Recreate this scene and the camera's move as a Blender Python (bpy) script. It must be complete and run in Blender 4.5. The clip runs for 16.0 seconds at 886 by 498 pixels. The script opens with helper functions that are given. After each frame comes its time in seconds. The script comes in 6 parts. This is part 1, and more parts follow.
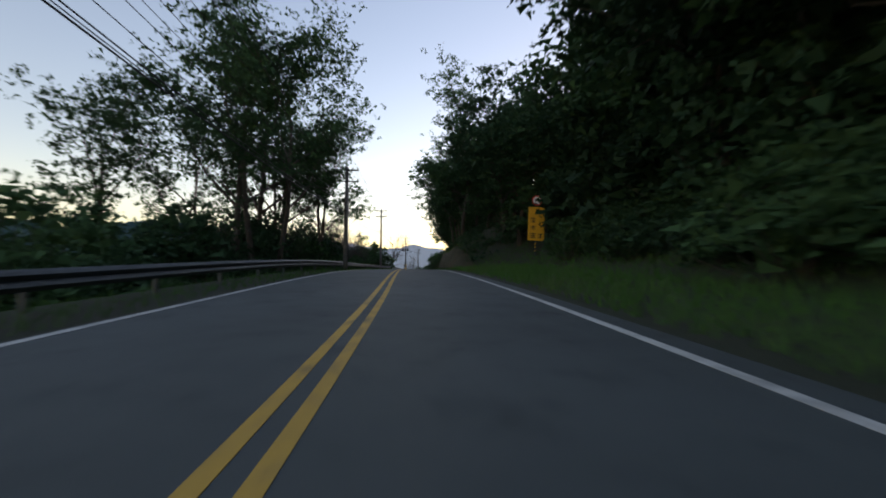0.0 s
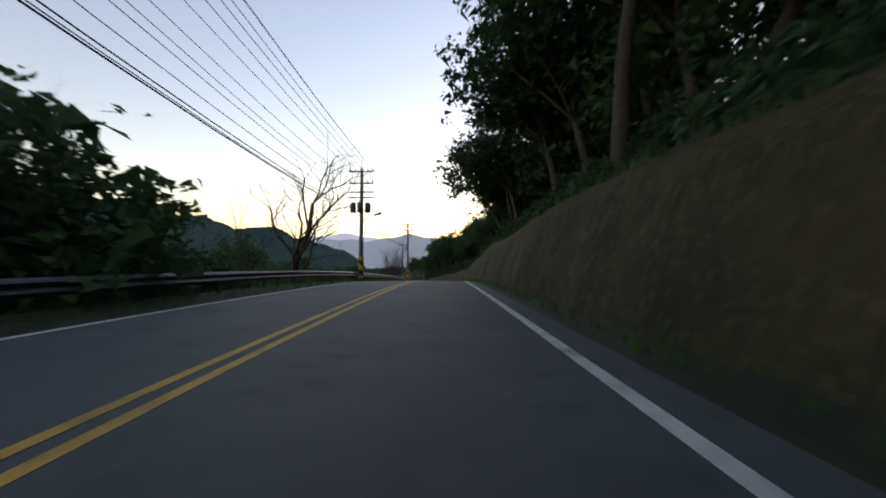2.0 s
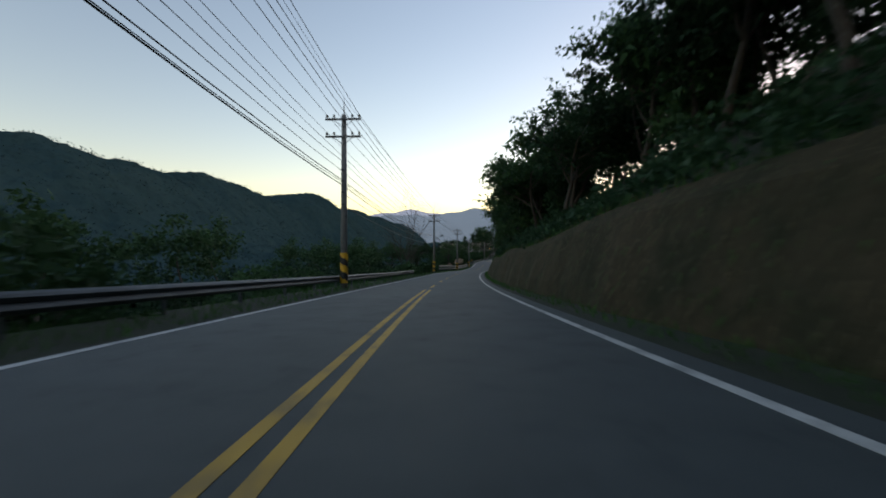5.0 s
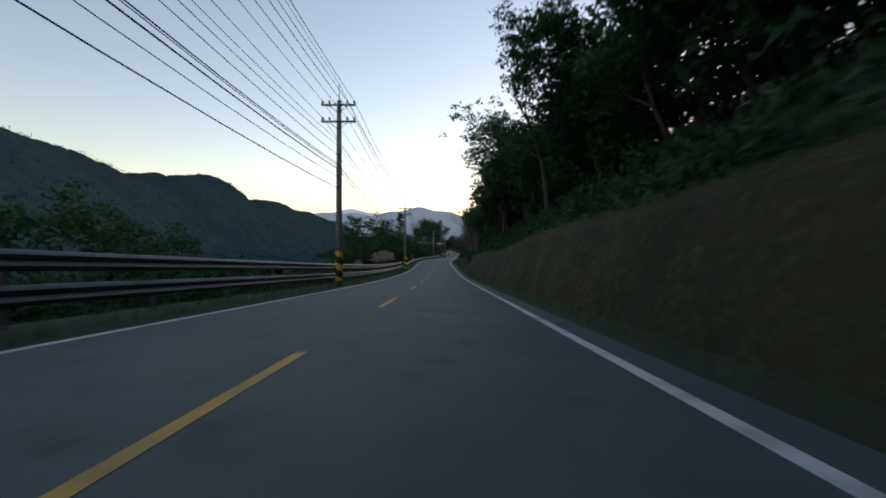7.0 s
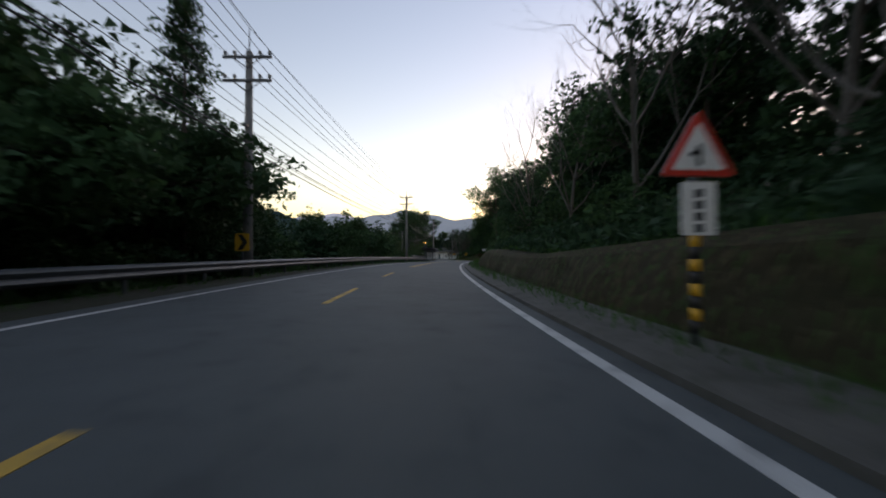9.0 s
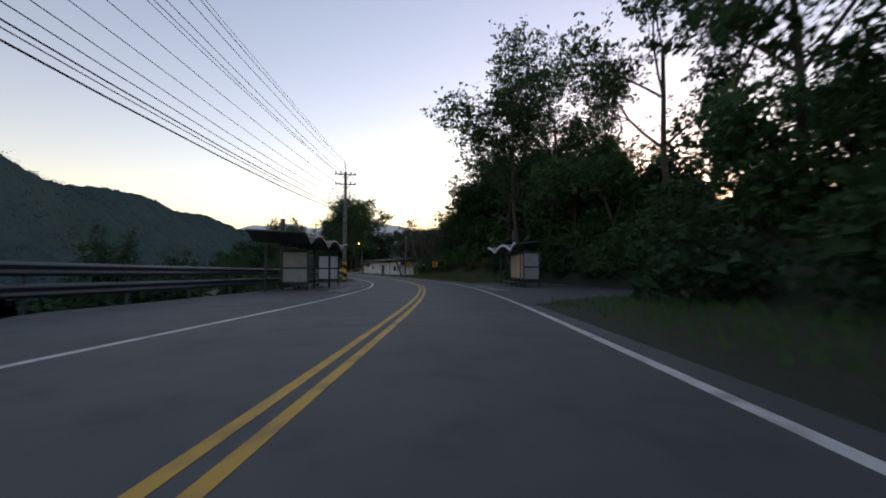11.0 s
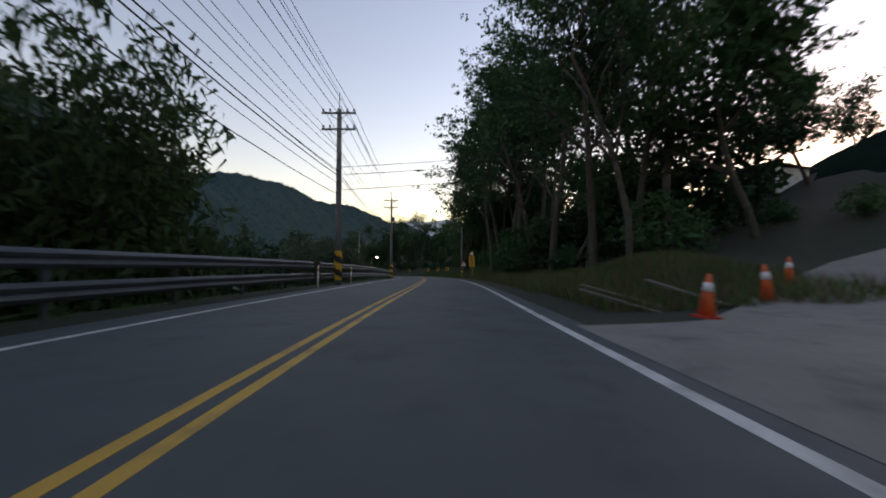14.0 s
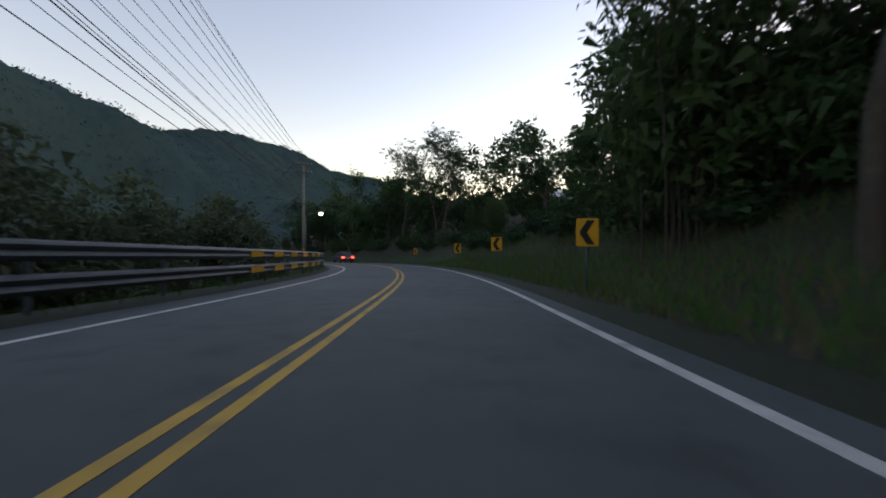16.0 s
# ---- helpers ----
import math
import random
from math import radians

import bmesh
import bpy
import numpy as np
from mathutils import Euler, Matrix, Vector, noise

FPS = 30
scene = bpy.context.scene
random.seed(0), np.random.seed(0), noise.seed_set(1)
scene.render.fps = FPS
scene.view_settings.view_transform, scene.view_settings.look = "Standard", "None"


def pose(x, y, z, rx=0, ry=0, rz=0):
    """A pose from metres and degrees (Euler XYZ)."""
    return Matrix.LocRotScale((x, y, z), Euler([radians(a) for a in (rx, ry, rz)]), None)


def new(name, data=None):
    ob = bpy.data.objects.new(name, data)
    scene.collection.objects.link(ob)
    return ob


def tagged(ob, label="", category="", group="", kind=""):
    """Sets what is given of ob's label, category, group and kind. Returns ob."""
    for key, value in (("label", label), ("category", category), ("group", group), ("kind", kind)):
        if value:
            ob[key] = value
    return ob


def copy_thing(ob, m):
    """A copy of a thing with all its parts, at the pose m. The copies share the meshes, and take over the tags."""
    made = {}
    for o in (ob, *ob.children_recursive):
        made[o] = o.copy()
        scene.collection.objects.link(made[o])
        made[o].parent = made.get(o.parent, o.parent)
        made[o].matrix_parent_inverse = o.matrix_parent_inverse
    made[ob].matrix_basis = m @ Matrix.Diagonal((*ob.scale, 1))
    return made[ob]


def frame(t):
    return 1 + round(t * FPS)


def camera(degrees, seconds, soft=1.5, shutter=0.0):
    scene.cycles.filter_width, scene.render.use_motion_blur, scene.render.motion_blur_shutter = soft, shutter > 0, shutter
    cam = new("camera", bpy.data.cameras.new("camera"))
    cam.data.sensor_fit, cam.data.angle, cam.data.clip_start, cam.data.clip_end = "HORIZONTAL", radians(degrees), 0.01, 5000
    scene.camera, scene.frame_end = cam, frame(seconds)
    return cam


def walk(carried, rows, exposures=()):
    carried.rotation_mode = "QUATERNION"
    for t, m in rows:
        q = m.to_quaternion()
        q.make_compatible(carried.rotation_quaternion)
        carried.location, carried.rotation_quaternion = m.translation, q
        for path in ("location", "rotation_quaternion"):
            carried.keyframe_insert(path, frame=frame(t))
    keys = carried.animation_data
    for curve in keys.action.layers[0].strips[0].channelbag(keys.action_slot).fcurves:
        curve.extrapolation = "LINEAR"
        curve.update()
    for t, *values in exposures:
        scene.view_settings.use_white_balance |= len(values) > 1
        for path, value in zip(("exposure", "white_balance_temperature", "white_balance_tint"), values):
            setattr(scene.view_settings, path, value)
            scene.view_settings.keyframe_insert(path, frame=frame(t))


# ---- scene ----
# Twilight drive along a two-lane valley road. The car that carries the camera is left out: it moves with the camera.
cam = camera(93.31, 16.0, soft=1.8, shutter=0.12)
ROWS = (
    (0.0, 0.231, -10.795, 0.157, -6.60, 4.37),
    (0.5, 1.088, 8.438, 1.366, -6.14, 5.01),
    (1.0, 2.117, 25.415, 2.016, -4.91, 3.00),
    (1.5, 3.314, 39.793, 2.395, -5.84, 3.39),
    (2.0, 4.893, 54.787, 2.797, -7.04, 3.03),
    (2.5, 6.865, 70.589, 3.064, -7.99, 2.00),
    (3.0, 9.005, 87.223, 2.903, -8.23, 1.03),
    (3.5, 10.982, 103.762, 2.400, -6.38, -0.25),
    (4.0, 12.461, 121.129, 1.721, -2.99, -0.37),
    (4.5, 12.575, 138.878, 0.890, 2.40, -0.22),
    (5.0, 11.767, 156.876, -0.070, 2.07, -0.08),
    (5.5, 11.436, 175.159, -1.042, -0.54, 0.07),
    (6.0, 11.890, 193.735, -1.907, -2.98, 0.21),
    (6.5, 13.018, 212.568, -2.632, -5.03, 0.35),
    (7.0, 14.754, 231.638, -3.366, -5.66, 0.20),
    (7.5, 16.618, 250.733, -4.199, -5.81, 0.29),
    (8.0, 18.561, 269.439, -4.876, -5.30, 0.29),
    (8.5, 20.437, 287.481, -5.173, -5.67, 0.42),
    (9.0, 22.166, 304.940, -5.134, -7.35, 1.03),
    (9.5, 23.716, 321.846, -4.993, -9.10, 1.46),
    (10.0, 26.244, 338.149, -4.926, -11.55, 1.90),
    (10.5, 29.590, 353.876, -4.959, -13.04, 2.34),
    (11.0, 33.332, 369.116, -5.083, -12.43, 2.78),
    (11.5, 36.739, 384.064, -5.241, -8.47, 3.22),
    (12.0, 37.927, 398.948, -5.339, -2.44, 2.85),
    (12.5, 37.391, 414.601, -5.303, 4.21, 2.45),
    (13.0, 35.434, 430.789, -5.185, 8.39, 2.76),
    (13.5, 32.813, 447.031, -5.030, 8.35, 3.04),
    (14.0, 30.339, 463.644, -4.957, 8.36, 2.07),
    (14.5, 27.689, 479.623, -5.071, 8.28, 1.26),
    (15.0, 25.411, 494.872, -5.353, 9.32, 0.28),
    (15.5, 22.989, 508.745, -5.701, 11.18, -0.48),
    (16.0, 20.046, 521.800, -6.059, 13.27, -0.34),
)
# time, exposure, colour temperature, tint
EXPOSURES = (
    (0.0, 2.66, 7050, 29), (0.5, 2.95, 7050, 29), (1.1, 2.95, 7400, 31), (1.5, 2.95, 7450, 31), (2.5, 2.62, 7400, 31),
    (3.1, 2.46, 7080, 30), (3.5, 2.36, 6950, 27), (4.0, 2.30, 6850, 21), (6.5, 2.60, 7150, 26), (7.0, 2.48, 6900, 25),
    (7.5, 2.46, 7000, 26), (8.5, 2.47, 7150, 28), (9.0, 2.48, 7400, 31), (12.0, 2.55, 7320, 35), (13.0, 2.50, 7420, 35),
    (14.0, 2.66, 7400, 35), (15.5, 2.84, 7450, 33), (16.0, 2.90, 7500, 33),
)
walk(cam, [(t, pose(x, y, z, 90 + pitch, 0, yaw)) for t, x, y, z, yaw, pitch in ROWS], EXPOSURES)

# ---------------------------------------------------------------- sky and sun
world = bpy.data.worlds.new("world")
scene.world = world
world.use_nodes = True
SUN_ELEVATION, SUN_YAW = 1.5, -38.0
sky = world.node_tree.nodes.new("ShaderNodeTexSky")
sky.sky_type = "NISHITA"
sky.sun_disc = False
sky.sun_elevation, sky.sun_rotation = radians(SUN_ELEVATION), radians(-SUN_YAW)
sky.air_density, sky.dust_density, sky.ozone_density = 1.0, 0.3, 1.5
world.node_tree.links.new(sky.outputs[0], world.node_tree.nodes["Background"].inputs[0])
world.node_tree.nodes["Background"].inputs[1].default_value = 0.15
sun_data = bpy.data.lights.new("sun", "SUN")
sun_data.energy, sun_data.angle, sun_data.color = 0.04, radians(25), (1.0, 0.92, 0.82)
sun = new("sun", sun_data)
sun.matrix_basis = pose(0, 0, 60, 90 - SUN_ELEVATION - 17, 0, 180 + SUN_YAW)

# ---------------------------------------------------------------- plan of the road
# Heading (degrees, left is positive) and slope of the centre line at even steps of its length.
STEP, START = 14.08, -28.16
HEADING = (-6.2, -3.9, -1.4, -2.0, -2.2, -5.2, -6.7, -7.4, -9.1, -9.2, -6.4, -0.8, 3.2, 3.0, 1.2, -0.8, -2.3, -3.7, -5.3, -6.1, -5.7, -5.7, -5.8, -5.1, -4.5, -7.7, -10.7, -13.3, -14.7, -13.6, -9.1, 1.3, 9.5, 11.0, 10.2, 9.2, 7.4, 9.2, 11.2, 12.4, 14.3, 22.2, 32.6, 41.2, 47.5, 52.2, 55.9, 58.9, 61.7)
SLOPE = (0.078, 0.072, 0.064, 0.040, 0.025, 0.028, 0.025, 0.007, -0.021, -0.033, -0.039, -0.045, -0.052, -0.055, -0.053, -0.047, -0.040, -0.036, -0.038, -0.045, -0.043, -0.030, -0.013, 0.002, 0.010, 0.006, 0.002, -0.004, -0.009, -0.011, -0.007, 0.003, 0.007, 0.010, 0.009, 0.000, -0.010, -0.020, -0.026, -0.027, -0.023, -0.021, -0.023, -0.025, -0.025, -0.024, -0.023, -0.023, -0.022)
FINE = 0.88
RS = np.arange(START, START + STEP * (len(HEADING) - 1), FINE)
_k = START + STEP * np.arange(len(HEADING))
RT = np.radians(np.interp(RS, _k, HEADING))
RX = np.concatenate([[0], np.cumsum(-np.sin(RT) * FINE)[:-1]])
RY = np.concatenate([[0], np.cumsum(np.cos(RT) * FINE)[:-1]])
RZ = np.concatenate([[0], np.cumsum(np.interp(RS, _k, SLOPE) * FINE)[:-1]])
_o = int(round(-START / FINE))
RX, RY, RZ = RX - RX[_o], RY - RY[_o], RZ - RZ[_o]


def at(s, d, z=0.0):
    """The place s metres along the road, d to the right of its centre line and z above it."""
    a = float(np.interp(s, RS, RT))
    return (float(np.interp(s, RS, RX)) + math.cos(a) * d, float(np.interp(s, RS, RY)) + math.sin(a) * d, float(np.interp(s, RS, RZ)) + z)


def lay(s, d, z=0.0, turn=0.0):
    """A pose beside the road: local y runs along the road, x to its right."""
    return Matrix.Translation(at(s, d, z)) @ Matrix.Rotation(float(np.interp(s, RS, RT)) + radians(turn), 4, "Z")


# ---------------------------------------------------------------- materials
def nodes_of(name):
    m = bpy.data.materials.new(name)
    m.use_nodes = True
    t = m.node_tree
    return m, t, t.nodes["Principled BSDF"]


def mixc(t, fac, a, b):
    n = t.nodes.new("ShaderNodeMix")
    n.data_type = "RGBA"
    for i, v in ((0, fac), (6, a), (7, b)):
        if isinstance(v, bpy.types.NodeSocket):
            t.links.new(v, n.inputs[i])
        else:
            n.inputs[i].default_value = v if i == 0 else (*v, 1)
    return n.outputs[2]


def noise_of(t, vec, scale, detail=5, rough=0.6):
    n = t.nodes.new("ShaderNodeTexNoise")
    n.inputs["Scale"].default_value, n.inputs["Detail"].default_value, n.inputs["Roughness"].default_value = scale, detail, rough
    t.links.new(vec, n.inputs["Vector"])
    return n.outputs["Fac"]


def ramp(t, fac, lo, hi):
    n = t.nodes.new("ShaderNodeMapRange")
    n.inputs[1].default_value, n.inputs[2].default_value = lo, hi
    t.links.new(fac, n.inputs[0])
    return n.outputs[0]


def mat(name, a, b, rough=0.8, big=0.6, small=14.0, stain=None, amount=0.35, bump=0.3, metal=0.0, local=False, spec=0.4):
    """Colour from a to b by broad and fine noise, stains on top, fine relief."""
    m, t, p = nodes_of(name)
    if local:
        v = t.nodes.new("ShaderNodeTexCoord").outputs["Object"]
    else:
        v = t.nodes.new("ShaderNodeNewGeometry").outputs["Position"]
    n1, n2 = noise_of(t, v, big), noise_of(t, v, small, 8, 0.7)
    c = mixc(t, ramp(t, n1, 0.3, 0.7), a, b)
    dark = tuple(x * 0.6 for x in a)
    c = mixc(t, ramp(t, n2, 0.5, 0.8), c, dark)
    if stain:
        n3 = noise_of(t, v, big * 2.7, 9, 0.7)
        c = mixc(t, ramp(t, n3, 0.62 - amount * 0.3, 0.72), c, stain)
    t.links.new(c, p.inputs["Base Color"])
    r = t.nodes.new("ShaderNodeMapRange")
    r.inputs[3].default_value, r.inputs[4].default_value = max(0.05, rough - 0.12), min(1, rough + 0.12)
    t.links.new(n2, r.inputs[0])
    t.links.new(r.outputs[0], p.inputs["Roughness"])
    p.inputs["Metallic"].default_value, p.inputs["Specular IOR Level"].default_value = metal, spec
    if bump:
        bn = t.nodes.new("ShaderNodeBump")
        bn.inputs["Strength"].default_value, bn.inputs["Distance"].default_value = bump, 0.02
        t.links.new(noise_of(t, v, small * 4, 6, 0.7), bn.inputs["Height"])
        t.links.new(bn.outputs[0], p.inputs["Normal"])
    return m


def leafy(name, a, b, c, glow=0.25, spec=0.12):
    """Foliage: each leaf its own tint, a little light comes through."""
    m, t, p = nodes_of(name)
    g = t.nodes.new("ShaderNodeNewGeometry")
    o = t.nodes.new("ShaderNodeObjectInfo")
    col = mixc(t, g.outputs["Random Per Island"], a, b)
    col = mixc(t, ramp(t, noise_of(t, g.outputs["Position"], 0.35, 3), 0.45, 0.7), col, c)
    hs = t.nodes.new("ShaderNodeHueSaturation")
    vv = t.nodes.new("ShaderNodeMapRange")
    vv.inputs[3].default_value, vv.inputs[4].default_value = 0.7, 1.25
    t.links.new(o.outputs["Random"], vv.inputs[0])
    t.links.new(vv.outputs[0], hs.inputs["Value"])
    t.links.new(col, hs.inputs["Color"])
    t.links.new(hs.outputs[0], p.inputs["Base Color"])
    p.inputs["Roughness"].default_value, p.inputs["Specular IOR Level"].default_value = 0.65, spec
    tr = t.nodes.new("ShaderNodeBsdfTranslucent")
    t.links.new(hs.outputs[0], tr.inputs[0])
    mx = t.nodes.new("ShaderNodeMixShader")
    mx.inputs[0].default_value = glow
    t.links.new(p.outputs[0], mx.inputs[1])
    t.links.new(tr.outputs[0], mx.inputs[2])
    t.links.new(mx.outputs[0], t.nodes["Material Output"].inputs[0])
    return m


def lit(name, colour, strength):
    m, t, p = nodes_of(name)
    p.inputs["Base Color"].default_value = (*colour, 1)
    p.inputs["Emission Color"].default_value = (*colour, 1)
    p.inputs["Emission Strength"].default_value = strength
    return m


def plain(name, c, rough=0.5, metal=0.0):
    return mat(name, c, tuple(x * 0.82 for x in c), rough, 3.0, 40.0, tuple(x * 0.5 for x in c), 0.1, 0.05, metal, True)


def frosted(name, c, through_light):
    """A printed plastic sheet that lets daylight through from behind."""
    m, t, p = nodes_of(name)
    v = t.nodes.new("ShaderNodeTexCoord").outputs["Object"]
    col = mixc(t, ramp(t, noise_of(t, v, 1.3), 0.35, 0.65), c, tuple(x * 0.86 for x in c))
    col = mixc(t, ramp(t, noise_of(t, v, 9.0, 8, 0.7), 0.58, 0.78), col, tuple(x * 0.6 for x in c))
    t.links.new(col, p.inputs["Base Color"])
    p.inputs["Roughness"].default_value = 0.35
    tr = t.nodes.new("ShaderNodeBsdfTranslucent")
    t.links.new(col, tr.inputs[0])
    mx = t.nodes.new("ShaderNodeMixShader")
    mx.inputs[0].default_value = through_light
    t.links.new(p.outputs[0], mx.inputs[1])
    t.links.new(tr.outputs[0], mx.inputs[2])
    t.links.new(mx.outputs[0], t.nodes["Material Output"].inputs[0])
    return m


def asphalt_mat():
    m, t, p = nodes_of("asphalt")
    v = t.nodes.new("ShaderNodeNewGeometry").outputs["Position"]
    grain = noise_of(t, v, 90, 4, 0.8)
    broad = noise_of(t, v, 0.25, 5, 0.6)
    mid = noise_of(t, v, 1.7, 6, 0.65)
    c = mixc(t, ramp(t, broad, 0.35, 0.65), (0.046, 0.058, 0.060), (0.064, 0.078, 0.080))
    c = mixc(t, ramp(t, mid, 0.55, 0.75), c, (0.034, 0.043, 0.045))
    c = mixc(t, ramp(t, grain, 0.6, 0.8), c, (0.14, 0.14, 0.14))
    t.links.new(c, p.inputs["Base Color"])
    r = t.nodes.new("ShaderNodeMapRange")
    r.inputs[3].default_value, r.inputs[4].default_value = 0.62, 0.9
    t.links.new(mid, r.inputs[0])
    t.links.new(r.outputs[0], p.inputs["Roughness"])
    b = t.nodes.new("ShaderNodeBump")
    b.inputs["Strength"].default_value, b.inputs["Distance"].default_value = 0.5, 0.008
    t.links.new(grain, b.inputs["Height"])
    t.links.new(b.outputs[0], p.inputs["Normal"])
    return m


ASPHALT = asphalt_mat()
LINE_WHITE = mat("worn_white_road_paint", (0.62, 0.62, 0.6), (0.5, 0.5, 0.48), 0.7, 0.8, 30, (0.16, 0.16, 0.16), 0.45, 0.2)
LINE_YELLOW = mat("worn_yellow_road_paint", (0.62, 0.36, 0.05), (0.5, 0.29, 0.05), 0.7, 0.8, 30, (0.14, 0.11, 0.07), 0.4, 0.2)
WORN_WHITE = mat("faded_white_road_lettering", (0.44, 0.44, 0.43), (0.28, 0.28, 0.28), 0.75, 1.6, 24, (0.1, 0.105, 0.11), 0.65, 0.2)
EARTH = mat("verge_earth", (0.026, 0.03, 0.018), (0.016, 0.028, 0.013), 0.95, 0.5, 9, (0.034, 0.032, 0.022), 0.4, 0.8)
MEADOW = mat("valley_grass", (0.010, 0.022, 0.017), (0.014, 0.028, 0.020), 1.0, 0.03, 0.6, (0.012, 0.026, 0.016), 0.3, 0.3, spec=0.0)
WALL_MOSS = mat("mossy_wall_face", (0.078, 0.06, 0.036), (0.047, 0.045, 0.026), 0.97, 0.35, 6, (0.022, 0.03, 0.016), 0.6, 1.0, spec=0.1)
WALL_GREEN = mat("green_mossy_wall_face", (0.062, 0.05, 0.031), (0.04, 0.04, 0.023), 0.97, 0.35, 6, (0.03, 0.034, 0.018), 0.6, 1.0, spec=0.1)
CONCRETE = mat("weathered_concrete", (0.34, 0.33, 0.31), (0.24, 0.24, 0.23), 0.85, 0.7, 18, (0.14, 0.14, 0.13), 0.4, 0.3)
GUTTER = mat("dirty_gutter_concrete", (0.13, 0.122, 0.108), (0.085, 0.083, 0.074), 0.95, 0.9, 12, (0.045, 0.05, 0.035), 0.6, 0.5)
POLE_CONC = mat("pole_concrete", (0.20, 0.195, 0.185), (0.14, 0.14, 0.135), 0.85, 0.9, 20, (0.08, 0.08, 0.075), 0.3, 0.3, local=True)
GALV = mat("galvanised_steel", (0.062, 0.078, 0.086), (0.042, 0.054, 0.06), 0.5, 0.8, 22, (0.035, 0.042, 0.046), 0.4, 0.15, 0.1)
DARK_STEEL = plain("dark_steel", (0.06, 0.065, 0.07), 0.5, 0.4)
PAINT_YELLOW = plain("yellow_paint", (0.74, 0.38, 0.025), 0.45)
PAINT_BLACK = plain("black_paint", (0.02, 0.02, 0.02), 0.5)
PAINT_WHITE = plain("white_paint", (0.75, 0.75, 0.73), 0.5)
PLATE_BACK = plain("bare_aluminium_plate", (0.4, 0.41, 0.42), 0.55)
PAINT_RED = plain("red_paint", (0.62, 0.05, 0.03), 0.45)
BARK = mat("bark", (0.075, 0.06, 0.048), (0.045, 0.04, 0.032), 0.95, 1.2, 12, (0.09, 0.1, 0.08), 0.35, 1.0, local=True)
BARK_PALE = mat("pale_bark", (0.15, 0.135, 0.118), (0.10, 0.092, 0.08), 0.9, 1.2, 12, (0.07, 0.065, 0.055), 0.4, 0.8, local=True)
LEAF = leafy("broad_leaves", (0.029, 0.071, 0.027), (0.051, 0.109, 0.040), (0.041, 0.097, 0.043), 0.28)
LEAF_DARK = leafy("dark_leaves", (0.020, 0.052, 0.024), (0.033, 0.078, 0.035), (0.026, 0.062, 0.031), 0.22)
LEAF_OLIVE = leafy("grey_olive_leaves", (0.055, 0.085, 0.05), (0.075, 0.105, 0.058), (0.065, 0.085, 0.05), 0.3)
LEAF_DRY = leafy("olive_leaves", (0.08, 0.08, 0.03), (0.1, 0.085, 0.045), (0.06, 0.07, 0.03))
LEAF_BAMBOO = leafy("bamboo_leaves", (0.030, 0.063, 0.024), (0.053, 0.091, 0.034), (0.039, 0.073, 0.030), 0.3)
GRASS = leafy("grass_blades", (0.033, 0.109, 0.021), (0.055, 0.143, 0.033), (0.066, 0.120, 0.043), 0.3)
STRAW = leafy("dead_grass_blades", (0.1, 0.078, 0.042), (0.15, 0.115, 0.065), (0.06, 0.066, 0.03), 0.15)
# Haze over the far ridge is painted into these blue-green base colours.
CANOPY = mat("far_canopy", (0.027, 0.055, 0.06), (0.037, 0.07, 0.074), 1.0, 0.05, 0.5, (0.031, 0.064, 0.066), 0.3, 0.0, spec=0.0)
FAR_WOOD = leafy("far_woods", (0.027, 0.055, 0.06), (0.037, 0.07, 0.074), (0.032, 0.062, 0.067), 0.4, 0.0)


# ---------------------------------------------------------------- building helpers
def mesh_of(name, verts, faces, material, smooth=False):
    me = bpy.data.meshes.new(name)
    me.from_pydata([tuple(v) for v in verts], [], faces)
    me.materials.append(material)
    if smooth:
        me.shade_smooth()
    me.update()
    return me


def part(name, data, material, parent=None, label=""):
    """One mesh object from a bmesh, an Acc or a mesh, under a thing or part."""
    if isinstance(data, bmesh.types.BMesh):
        me = bpy.data.meshes.new(name)
        data.to_mesh(me)
        data.free()
        me.materials.append(material)
    elif isinstance(data, Acc):
        me = mesh_of(name, data.v, data.f, material, data.smooth)
    else:
        me = data
    ob = new(name, me)
    if parent:
        ob.parent = parent
    if label:
        ob["label"] = label
    return ob


def empty(name, m=None):
    ob = new(name)
    ob.empty_display_size = 0.2
    if m is not None:
        ob.matrix_basis = m
    return ob


